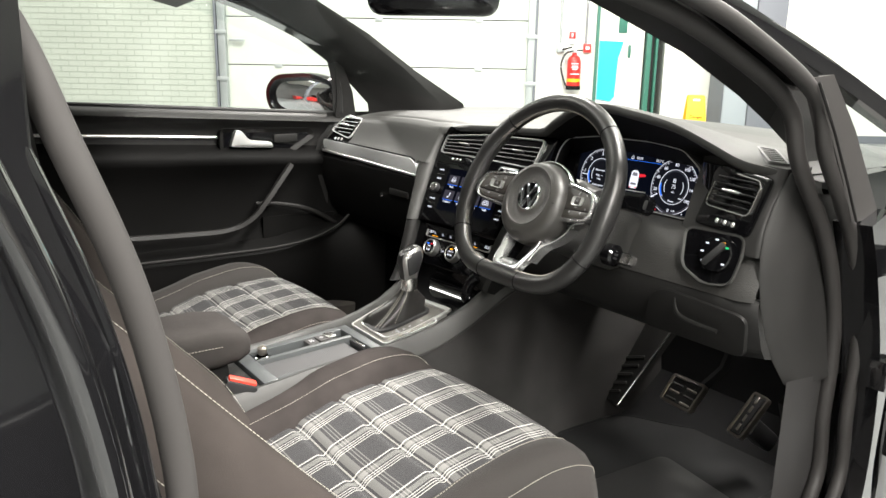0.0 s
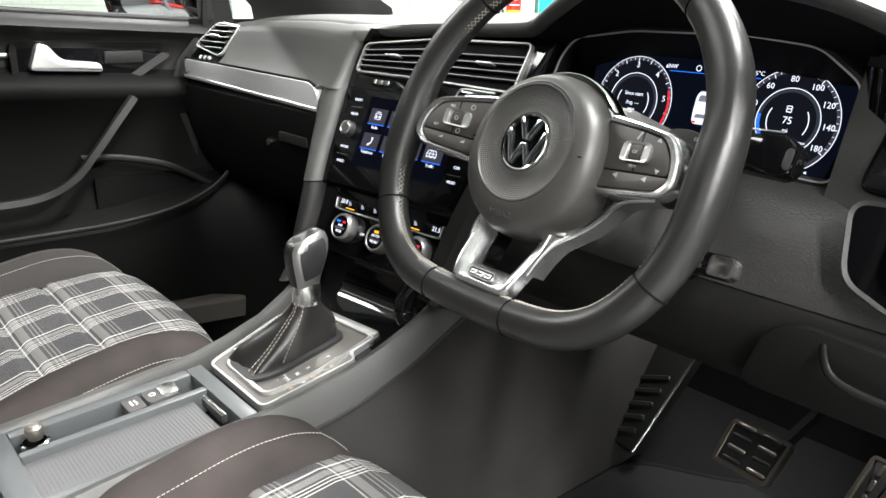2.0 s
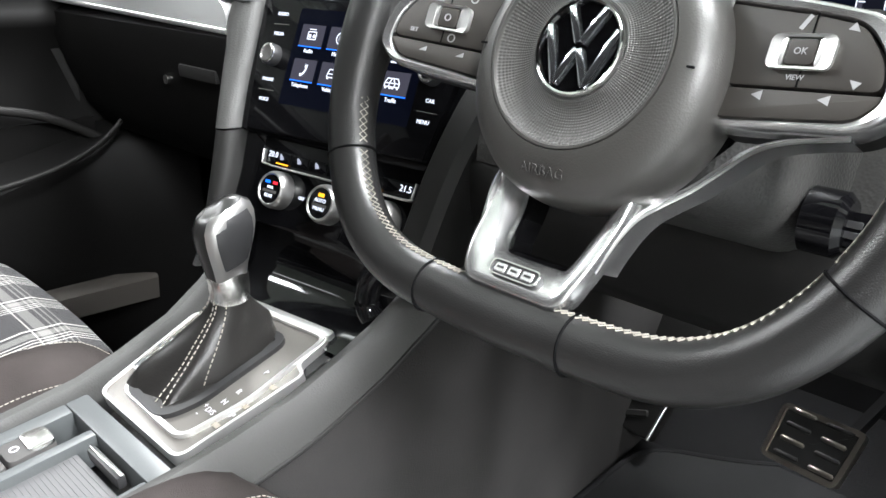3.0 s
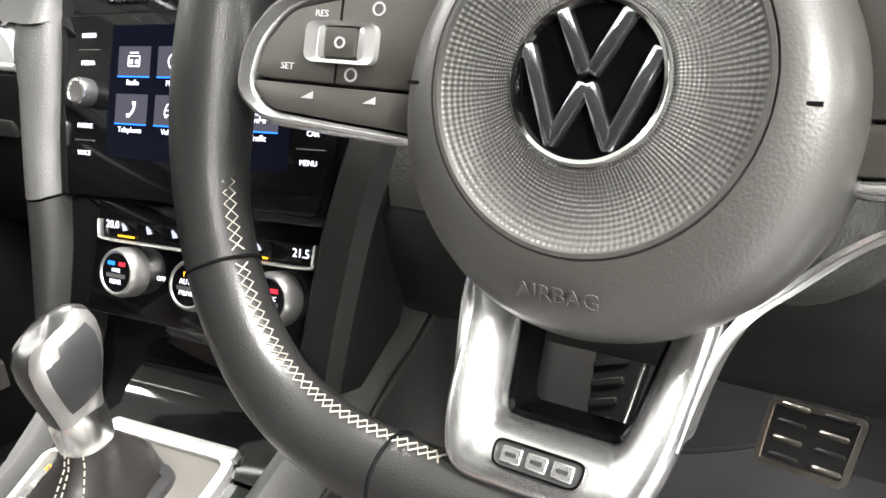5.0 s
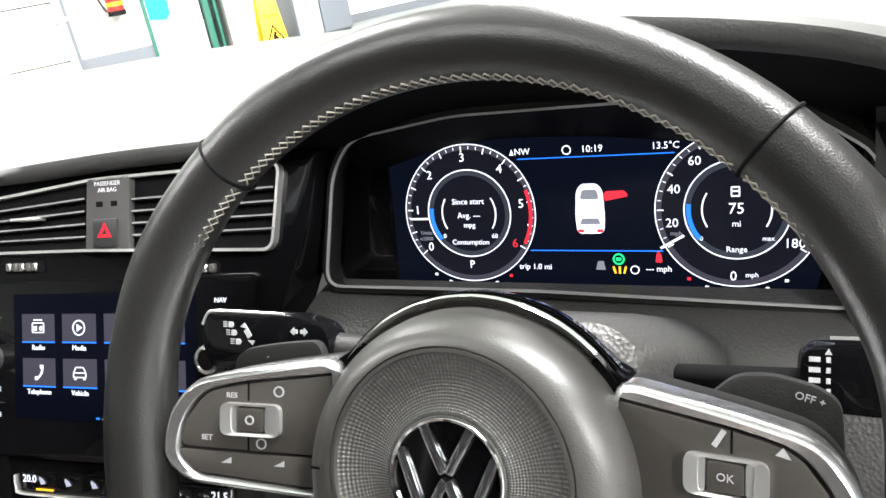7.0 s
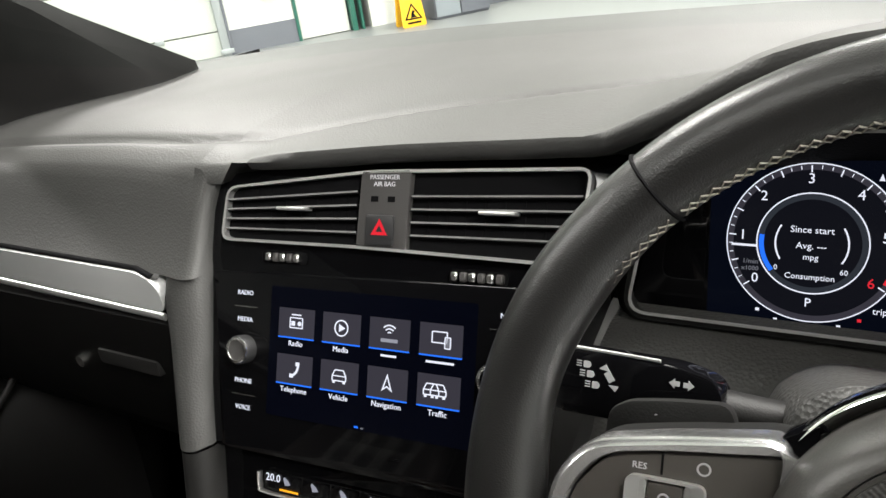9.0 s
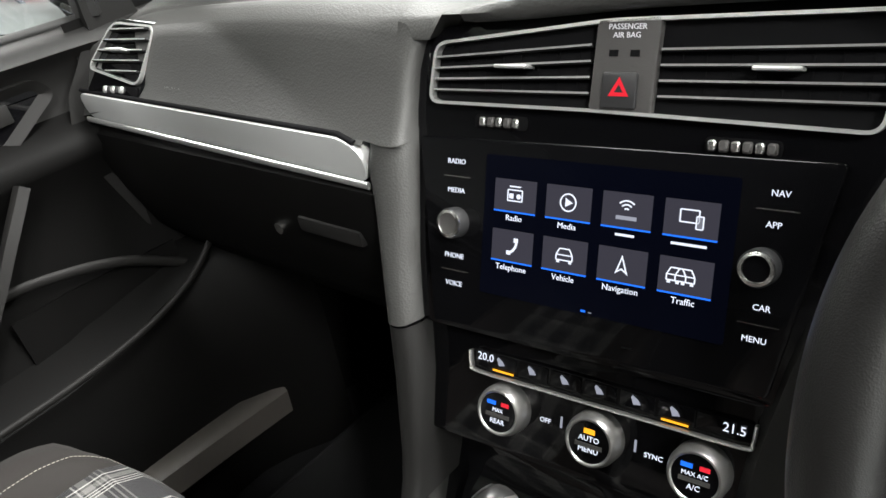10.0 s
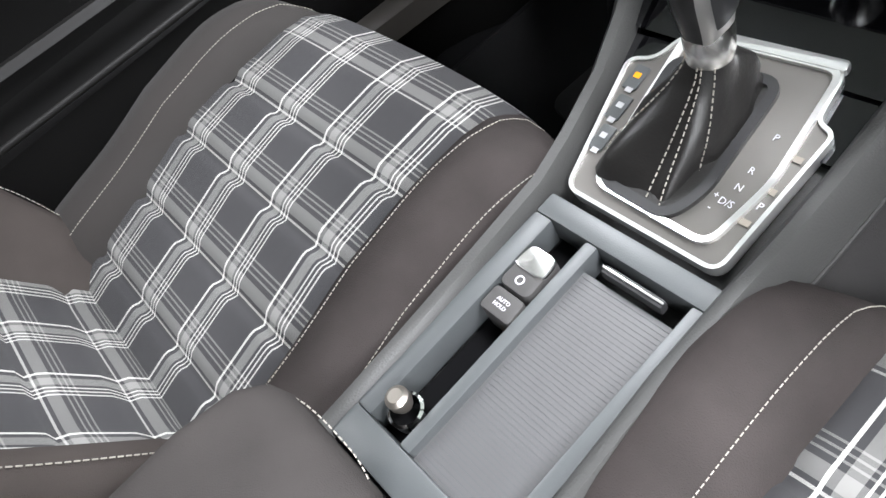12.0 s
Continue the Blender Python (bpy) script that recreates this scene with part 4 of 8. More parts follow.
def build_driver_door():
    d = base("driver_door", "black driver's door swung wide open", "door", Matrix.Translation((0.86, 1.30, 0)) @ Matrix.Rotation(radians(66), 4, "Z"))
    # local: hinge at origin, door runs to -y when shut; inner face towards -x
    part("panel", box((0.09, 1.28, 0.60), (0.0, -0.64, 0.68), 0.03), PAINT, d, "gloss black door shell")
    part("lining", box((0.06, 1.2, 0.52), (-0.06, -0.64, 0.70), 0.03), HARD, d, "black door lining")
    part("seal", sweep([(-0.05, -0.03, 0.42), (-0.05, -0.02, 0.9), (-0.05, -0.04, 0.99)], round_profile(0.01)), RUBBER, d)
    part("window_frame", sweep(smooth_line([(0.0, -0.02, 0.98), (-0.02, -0.14, 1.10), (-0.05, -0.36, 1.25), (-0.09, -0.7, 1.36), (-0.10, -1.25, 1.36)], 6), [(-0.02, -0.02), (0.02, -0.02), (0.02, 0.02), (-0.02, 0.02)]), GLOSS, d, "black window frame")
    part("sail_panel", prism([(-0.03, 0.97), (-0.24, 0.97), (-0.22, 1.16), (-0.10, 1.08)], -0.012, 0.012, m=Matrix(((0, 0, 1, -0.02), (1, 0, 0, 0), (0, 1, 0, 0), (0, 0, 0, 1)))), HARD, d, "black mirror triangle", 0)
    g = part("window_glass", loft([[(0.0, -0.24, 0.97), (0.0, -1.25, 0.97)], [(-0.06, -0.36, 1.24), (-0.06, -1.25, 1.36)]]), TINTED, d, "greenish side glass")
    g.visible_shadow = False


build_driver_door()


# ---- dashboard ----
LIP_Z = ((-0.74, 1.055), (-0.60, 1.078), (-0.35, 1.084), (-0.22, 1.078), (-0.17, 1.070), (-0.02, 1.076), (0.12, 1.082), (0.145, 1.092), (0.18, 1.109), (0.222, 1.130),
         (0.268, 1.141), (0.325, 1.143), (0.372, 1.137), (0.43, 1.128), (0.476, 1.117), (0.54, 1.093), (0.59, 1.073), (0.66, 1.064), (0.72, 1.055))
LIP_Y = ((-0.74, 1.085), (-0.3, 1.095), (-0.18, 1.092), (0.10, 1.112), (0.18, 1.09), (0.325, 1.075), (0.5, 1.085), (0.6, 1.095), (0.72, 1.10))
CREASE = ((-0.74, 1.11), (-0.36, 1.125), (-0.2, 1.14), (-0.05, 1.20), (0.14, 1.262), (0.35, 1.285), (0.6, 1.30), (0.72, 1.31))


def pad_height(x, y):
    lip_y, lip_z = lerp_table(x, LIP_Y), lerp_table(x, LIP_Z)
    back = 1.082 - 0.016 * abs((x - CX) / 0.68) ** 2.5
    k = ss(lip_y, 1.36, y)
    z = lip_z * (1 - k) + back * k
    c = lerp_table(x, CREASE)
    z -= 0.004 * ss(c - 0.004, c + 0.012, y) + 0.0065 * math.exp(-((y - c - 0.006) / 0.0075) ** 2)
    z += 0.006 * ss(1.40, 1.56, y)
    soft_edge = 1 - ss(-0.28, -0.10, x)
    z -= soft_edge * 0.0235 * max(0.0, (1.25 - y) / 0.16) ** 2
    return z


def build_dash():
    dash = base("dashboard", "black soft-touch dashboard with silver strip and air vents", "dashboard")
    xs = [-0.74 + 1.46 * k / 92 for k in range(93)]
    rows = []
    for x in xs:
        ly, lz = lerp_table(x, LIP_Y), lerp_table(x, LIP_Z)
        row = []
        for k in range(78):
            y = 1.60 - (1.60 - ly) * (k / 77)
            yy = y - 0.11 * abs((x - CX) / 0.7) ** 3 * ss(1.3, 1.60, y)
            soft = (1 - ss(-0.205, -0.165, x)) * 0.0035 * max(0.0, 1 - (y - ly) / 0.03) ** 2
            row.append((x, yy, pad_height(x, y) - soft))
        # rolled lip, then under it
        pas = 1 - ss(-0.190, -0.168, x)
        right = 0.0
        f = max(pas, right)
        rise = ss(0.11, 0.17, x) * (1 - ss(0.47, 0.56, x))
        hood = [(ly - 0.003, lz - 0.006), (ly + 0.0, lz - 0.012), (ly + 0.012, lz - 0.017), (ly + 0.05, lz - 0.022 - 0.022 * rise), (ly + 0.125, lz - 0.026 - 0.10 * rise)]
        face = [(ly - 0.0045, lz - 0.029), (ly - 0.0105, lz - 0.0385), (ly - 0.020, lz - 0.055), (ly - 0.034, lz - 0.081), (ly - 0.049, lz - 0.099)]
        flat = [(ly - 0.002, lz - 0.006), (ly + 0.001, lz - 0.012), (ly + 0.007, lz - 0.018), (ly + 0.02, lz - 0.0195), (ly + 0.05, lz - 0.020)]
        g = ss(0.46, 0.60, x)
        hood = [(a * (1 - g) + c * g, b * (1 - g) + e * g) for (a, b), (c, e) in zip(hood, flat)]
        for (a, b), (c, e) in zip(hood, face):
            row.append((x, a * (1 - f) + c * f, b * (1 - f) + e * f))
        rows.append(row)
    cut = max(i for i, r in enumerate(rows) if r[0][0] < -0.21)
    part("fascia_pad", loft(rows[:cut + 1]), SOFT, dash, "black grained pad and passenger fascia in one skin", 75)
    corner = []
    for x0, y, z in rows[cut][77:]:
        xi = lerp_table(z, ((0.97, -0.1970), (0.985, -0.1985), (1.01, -0.2005), (1.03, -0.1985), (1.04, -0.1955), (1.054, -0.190), (1.07, -0.188)))
        corner.append([(x0, y, z)] + [(x0 + (xi - x0) * a, y + 0.010 * b, z) for a, b in ((0.3, 0), (0.5, 0.03), (0.65, 0.12), (0.8, 0.34), (0.92, 0.68), (1.0, 1.1))] + [(xi + 0.003, y + 0.05, z)])
    part("fascia_corner", loft(corner), SOFT, dash, "black grained edge rounding into the centre stack", 75)
    part("upper_pad", loft([r[:79] + [(r[78][0], r[78][1] + 0.03, r[78][2] - 0.003)] for r in rows[cut:] if r[0][0] < -0.15]), SOFT, dash, "black grained upper pad beside the centre vents", 60)
    first = max(i for i, r in enumerate(rows) if r[0][0] < -0.15)
    part("upper_pad", loft([r[:81] for r in rows[first:]]), SOFT, dash, "black grained upper pad with instrument hood", 60)
    # shade under the hood is put into this darker plastic
    part("hood_lining", loft([r[80:] for r in rows[first:]]), DOORP, dash, "underside of the hood, its shade put into a darker colour", 60)
    # defrost grille at the driver's end
    c0 = Vector((0.592, 1.176, pad_height(0.592, 1.176)))
    cc, sn = math.cos(radians(-48)), math.sin(radians(-48))
    ex = (Vector((c0.x + 0.04 * cc, c0.y + 0.04 * sn, pad_height(c0.x + 0.04 * cc, c0.y + 0.04 * sn))) - c0).normalized()
    ey = Vector((c0.x - 0.02 * sn, c0.y + 0.02 * cc, pad_height(c0.x - 0.02 * sn, c0.y + 0.02 * cc))) - c0
    ez = ex.cross(ey).normalized()
    ey = ez.cross(ex)
    c0 = c0 + ez * 0.001
    dv = Matrix(((ex.x, ey.x, ez.x, c0.x), (ex.y, ey.y, ez.y, c0.y), (ex.z, ey.z, ez.z, c0.z), (0, 0, 0, 1)))
    part("demist_vent", ring_prism(rect(0.118, 0.033, 0.006), rect(0.110, 0.025, 0.004), -0.006, 0.004, dv), TRIMG, dash, "dark grey demister frame")
    for k in range(7):
        part("slat", box((0.003, 0.029, 0.004), (0, 0, 0), 0, dv @ T(-0.046 + 0.0155 * k, 0, 0.0012, 24)), TRIMG, dash)
    part("demist_well", box((0.110, 0.025, 0.002), (0, 0, -0.0005), 0, dv), CAVITY, dash)
    # passenger fascia, strip, glovebox
    xl, xr = -0.715, -0.236
    part("strip_backing", loft([[(x, 1.060, 0.990), (x, 1.050, 0.984), (x, 1.040, 0.978)] for x in (xl, -0.5, -0.3, xr)]), SOFT, dash)
    st = rounded([(xl, 0.957), (xr - 0.002, 0.945), (xr, 0.972), (xr - 0.02, 0.983), (xl, 0.988)], 0.014)
    stm = Matrix(((1, 0, 0, 0), (0, -0.08, -1, 1.121), (0, 1, 0, 0), (0, 0, 0, 1)))
    part("fascia_strip", prism(st, -0.02, 0.006, 0.0004, stm), BRUSHED, dash, "brushed silver decor strip")
    # shadow in the joint above the strip, laid on as a black line
    part("strip_gap", sweep([(xl, 1.0415, 0.9895), (-0.45, 1.0415, 0.987), (xr - 0.026, 1.0415, 0.9845), (xr - 0.008, 1.0405, 0.979)], round_profile(0.0028, 0.0022)), CAVITY, dash, "dark line for the shadowed joint above the strip")
    part("strip_edge", sweep([(xl, 1.035, 0.956), (-0.45, 1.035, 0.950), (xr + 0.001, 1.036, 0.9445)], round_profile(0.0022, 0.0035)), VCHROME, dash, "bright lower edge of the strip")
    glove = []
    for k in range(14):
        x = xl + (xr + 0.022 - xl) * k / 13
        glove.append([(x, 1.05, 0.944), (x, 1.034, 0.938), (x, 1.030, 0.905), (x, 1.040, 0.86), (x, 1.06, 0.80), (x, 1.09, 0.755), (x, 1.16, 0.735), (x, 1.66, 0.73)])
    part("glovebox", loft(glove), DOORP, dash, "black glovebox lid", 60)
    part("glovebox_latch", box((0.085, 0.012, 0.016), (-0.30, 1.034, 0.892), 0.004), HARD, dash, "black glovebox latch")
    part("glovebox_lock", lathe([(0, 0), (0.006, 0), (0.006, 0.004), (0, 0.004)], 12, Matrix.Translation((-0.385, 1.036, 0.875)) @ Matrix.Rotation(radians(90), 4, "X")), CHROME, dash)
    part("end_cover", loft([[(-0.73, y, z) for y, z in ((1.08, 1.04), (1.03, 0.985), (1.01, 0.93), (1.05, 0.8), (1.1, 0.74))], [(-0.72, y, z) for y, z in ((1.5, 1.04), (1.5, 0.985), (1.5, 0.93), (1.5, 0.8), (1.5, 0.74))]]), HARD, dash)
    # frame bands either side of the centre stack
    def band(rows, deep=0.09):
        out = []
        for z, xo, yo, xi, yi in rows:
            w, d = xi - xo, yi - yo
            out.append([(xo - 0.004 + 0.3 * (0.09 - deep), yo + deep, z), (xo - 0.002, yo + 0.010, z), (xo - 0.0002, yo + 0.0016, z), (xo + 0.003, yo + 0.0002, z), (xo + 0.30 * w, yo, z), (xo + 0.55 * w, yo + 0.06 * d, z + 0.0003), (xo + 0.74 * w, yo + 0.26 * d, z + 0.0006),
                        (xo + 0.90 * w, yo + 0.62 * d, z + 0.001), (xi + 0.001, yi + 0.002, z + 0.001), (xi + 0.003, yi + 0.05, z + 0.001)])
        return out
    part("stack_frame", loft(band(((0.984, -0.2325, 1.0485, -0.1985, 1.059),
                              (0.960, -0.230, 1.0355, -0.1955, 1.047), (0.930, -0.222, 1.024, -0.192, 1.039), (0.895, -0.213, 1.008, -0.1885, 1.022), (0.865, -0.206, 0.995, -0.183, 1.009), (0.851, -0.2025, 0.989, -0.180, 1.003)))), SOFT, dash, "black soft frame beside the centre stack", 60)
    # same frame further down; its falling shade is put into darker plastic
    part("stack_frame", loft(band(((0.849, -0.202, 0.989, -0.1795, 1.002), (0.81, -0.1935, 0.973, -0.172, 0.985), (0.775, -0.189, 0.960, -0.170, 0.969), (0.750, -0.186, 0.951, -0.169, 0.959), (0.730, -0.182, 0.940, -0.166, 0.947), (0.716, -0.178, 0.928, -0.163, 0.934)), 0.05)), HARD, dash, "lower frame beside the centre stack, shade put into its colour", 60)
    part("dash_panel", thick(loft([[(0.492, 1.150, z), (0.51, 1.130, z), (0.54, 1.116, z), (0.58, 1.110, z)] for z in (0.946, 0.98, 1.02, 1.058)]), 0.01), GLOSS, dash, "gloss black panel between display and vent")
    right = smooth_line([(0.122, 1.085, 0.945), (0.112, 1.06, 0.912), (0.098, 1.035, 0.86), (0.088, 1.01, 0.80), (0.082, 0.99, 0.75)], 6)
    part("stack_frame", sweep(right, [(-0.020, -0.06), (0.020, -0.06), (0.020, -0.004), (0.012, 0.004), (-0.012, 0.004), (-0.020, -0.004)], up=(0, -0.9, 0.4)), HARD, dash, "black frame beside the centre stack")
    # driver's side: face round cluster and vent, lower panels
    face = []
    for k in range(24):
        x = 0.125 + 0.538 * k / 23
        w = 0.012 * ss(0.652, 0.664, x)
        face.append([(x, 1.140 + w, 0.9555), (x, 1.112 + w, 0.953), (x, 1.094 + w, 0.9485), (x, 1.080 + w, 0.939), (x, 1.064 + w, 0.916), (x, 1.048 + w, 0.88), (x, 1.047 + w, 0.865)])
    part("cluster_ledge", loft(face), LEDG, dash, "black grained panel below the instruments", 60)
    low = []
    for k in range(24):
        x = 0.10 + 0.563 * k / 23
        w = 0.025 * ss(0.62, 0.664, x)
        low.append([(x, 1.052 + w, 0.866), (x, 1.045 + w, 0.860), (x, 1.050 + w, 0.83), (x, 1.066 + w, 0.785), (x, 1.08 + w, 0.765), (x, 1.12 + w, 0.755), (x, 1.4, 0.76)])
    part("knee_panel", loft(low), HARD, dash, "black lower panel with storage lid", 60)
    lid = rounded([(0.455, 0.772), (0.655, 0.772), (0.668, 0.848), (0.515, 0.858), (0.485, 0.84)], 0.02)
    lm = Matrix(((1, 0, 0, 0), (0, -0.36, -1, 1.345), (0, 1, 0, 0), (0, 0, 0, 1)))
    part("storage_lid", prism(lid, 0.0, 0.008, 0.004, lm), HARD, dash, "black storage lid")
    part("lid_pull", sweep(smooth_line([(0.535, 1.035, 0.848), (0.545, 1.030, 0.825), (0.57, 1.030, 0.816), (0.62, 1.034, 0.812)], 6), round_profile(0.0025, 0.004)), HARD, dash, "moulded pull edge")
    # soft face round the driver's vent, and the cover at the dashboard's end
    def vent_face(x, z):
        return 1.0965 - (x - 0.592) * 0.268 + (z - 1.02) * 0.377
    rows = []
    for z in (1.068, 1.05, 1.03, 1.01, 0.99, 0.97, 0.955, 0.945, 0.935):
        edge = 0.660 + 0.010 * ss(1.0, 1.06, z)
        row = [(x, max(vent_face(x, z), 1.058), z) for x in (0.49, 0.54, 0.58, 0.61, 0.63, 0.645, 0.652)]
        y = max(vent_face(edge, z), 1.058)
        rows.append(row + [(edge - 0.004, y + 0.001, z), (edge, y + 0.004, z), (edge + 0.002, y + 0.012, z), (edge + 0.003, y + 0.06, z)])
    part("vent_face", loft(rows), MIDP, dash, "black soft face round the vent", 60)
    cover = []
    for z, x, y in ((1.062, 0.676, 1.092), (1.035, 0.668, 1.086), (1.012, 0.664, 1.079), (0.976, 0.6625, 1.066), (0.94, 0.6625, 1.062), (0.905, 0.6635, 1.064), (0.86, 0.665, 1.074), (0.81, 0.668, 1.090), (0.765, 0.674, 1.110), (0.72, 0.682, 1.14)):
        x, y = x - 0.003, y - 0.005
        cover.append([(x - 0.004, y + 0.014, z), (x + 0.002, y + 0.004, z), (x + 0.006, y + 0.006, z), (x + 0.016, y + 0.030, z), (x + 0.024, y + 0.07, z), (x + 0.028, y + 0.14, z), (x + 0.03, y + 0.30, z)])
    part("end_cover", loft(cover), MIDP, dash, "dark grey dashboard end cover", 50)
    write("airbag_mark", "AIRBAG", 0.009, slanted((-0.527, 1.0535, 0.997), 33, 0), GREYP, dash)
    # vents at both ends
    for o, cant, nm in (((0.586, 1.0955, 1.020), -15, "d"), ((-0.627, 1.0665, 1.021), 5, "p")):
        f = slanted(o, 20 if nm == "d" else 33, cant)
        s = 1 if nm == "d" else -1
        out = rounded([(-0.052, -0.030), (0.050, -0.033), (0.053, 0.026), (-0.046, 0.034)] if s > 0 else [(-0.065, -0.012), (0.040, -0.030), (0.060, 0.034), (-0.022, 0.040)], 0.014)
        surround = rounded([(-0.066, -0.062), (0.060, -0.062), (0.066, 0.034), (-0.056, 0.042)] if s > 0 else [(-0.072, -0.040), (0.040, -0.046), (0.064, 0.038), (-0.024, 0.045)], 0.012)
        part("vent_surround", prism(surround, -0.03, 0.0015, 0.003, f), GLOSS, dash, "gloss black vent surround")
        part("vent_frame", ring_prism(out, shrunk(out, 0.0022), -0.004, 0.006, f), VCHROME if s < 0 else CHROME, dash, "bright silver vent frame")
        # shallow black sheet stands for the shade deep in the vent
        part("vent_shade", prism(shrunk(out, 0.0035), 0.0005, 0.0012, m=f), CAVITY, dash, smooth=0)
        inside = shrunk(out, 0.0045)
        for k in range(5):
            y = (-0.0215 + 0.0105 * k) if s > 0 else (-0.0145 + 0.0112 * k)
            cut = []
            for a, c in zip(inside, inside[1:] + inside[:1]):
                if (a[1] - y) * (c[1] - y) < 0:
                    cut.append(a[0] + (c[0] - a[0]) * (y - a[1]) / (c[1] - a[1]))
            x0, x1 = min(cut), max(cut)
            part("slat", box((x1 - x0, 0.0024, 0.009), ((x0 + x1) / 2, y, 0.004), 0.0008, f, 1), SLATV, dash)
            part("slat_edge", box((x1 - x0 - 0.004, 0.0012, 0.0008), ((x0 + x1) / 2, y + 0.0006, 0.0087), 0, f), VCHROME if s < 0 else SLAT, dash, "pale slat edge")
        part("vent_tab", box((0.034, 0.0035, 0.012), (0.0, 0.0 if s > 0 else 0.008, 0.009), 0.0015, f), VCHROME, dash, "silver tab")
        part("vent_wheel_slot", prism(rounded([(-0.032, -0.056 if s > 0 else -0.040), (0.036, -0.056 if s > 0 else -0.042), (0.036, -0.042 if s > 0 else -0.031), (-0.032, -0.042 if s > 0 else -0.026)], 0.005), 0.0, 0.003, m=f), GLOSS, dash)
        for k in range(5):
            part("vent_wheel", box((0.006, 0.008, 0.006), (-0.012 + 0.009 * k if s > 0 else -0.026 + 0.008 * k, -0.049 if s > 0 else -0.034, 0.003), 0.0015, f, 1), VCHROME if k % 2 == 0 else SLAT, dash)
    # light switch
    f = slanted((0.598, 1.051, 0.928), 17, 0)
    plate = rounded([(-0.068, 0.032), (-0.058, -0.028), (-0.012, -0.047), (0.030, -0.040), (0.036, 0.0), (0.034, 0.034)], 0.014)
    part("switch_surround", ring_prism(shrunk(plate, -0.0035), plate, -0.004, 0.003, f, lift=0.002), SOFT, dash, "dark grey surround of the light switch")
    part("switch_plate", prism(plate, -0.006, 0.001, m=f), GLOSS, dash, "gloss black plate", 0)
    part("light_switch", lathe([(0, 0.012), (0.026, 0.012), (0.028, 0.010), (0.028, 0.0), (0.0, 0.0)], 40, f), GLOSS, dash, "black rotary light switch")
    part("switch_bar", box((0.010, 0.046, 0.010), (0, 0, 0.013), 0.004, f @ Matrix.Rotation(radians(-38), 4, "Z")), SLAT, dash, "raised grip of the switch")
    part("switch_edge", ring_prism(rounded(rect(0.012, 0.048), 0.005), rounded(rect(0.0105, 0.0465), 0.004), 0.014, 0.0155, f @ Matrix.Rotation(radians(-38), 4, "Z")), CHROME, dash)
    for a, mt in ((95, G_WHITE), (60, G_AMBER), (35, G_GREEN), (140, G_WHITE), (178, G_WHITE), (-35, G_WHITE), (218, G_WHITE)):
        x, y = 0.0225 * math.cos(radians(a)), 0.0225 * math.sin(radians(a))
        part("switch_symbol", box((0.0055, 0.0028, 0.0004), (x, y, 0.0123), 0, f), mt, dash)
    return dash


build_dash()

STACK = slanted((-0.035, 1.094, 1.018), 25, 5)


KNOBS = ("climate_knob", "vent_symbol")
SINK = Matrix.Translation((0.0, -0.012, -0.008))   # the climate panel lies below and behind the screen's plane


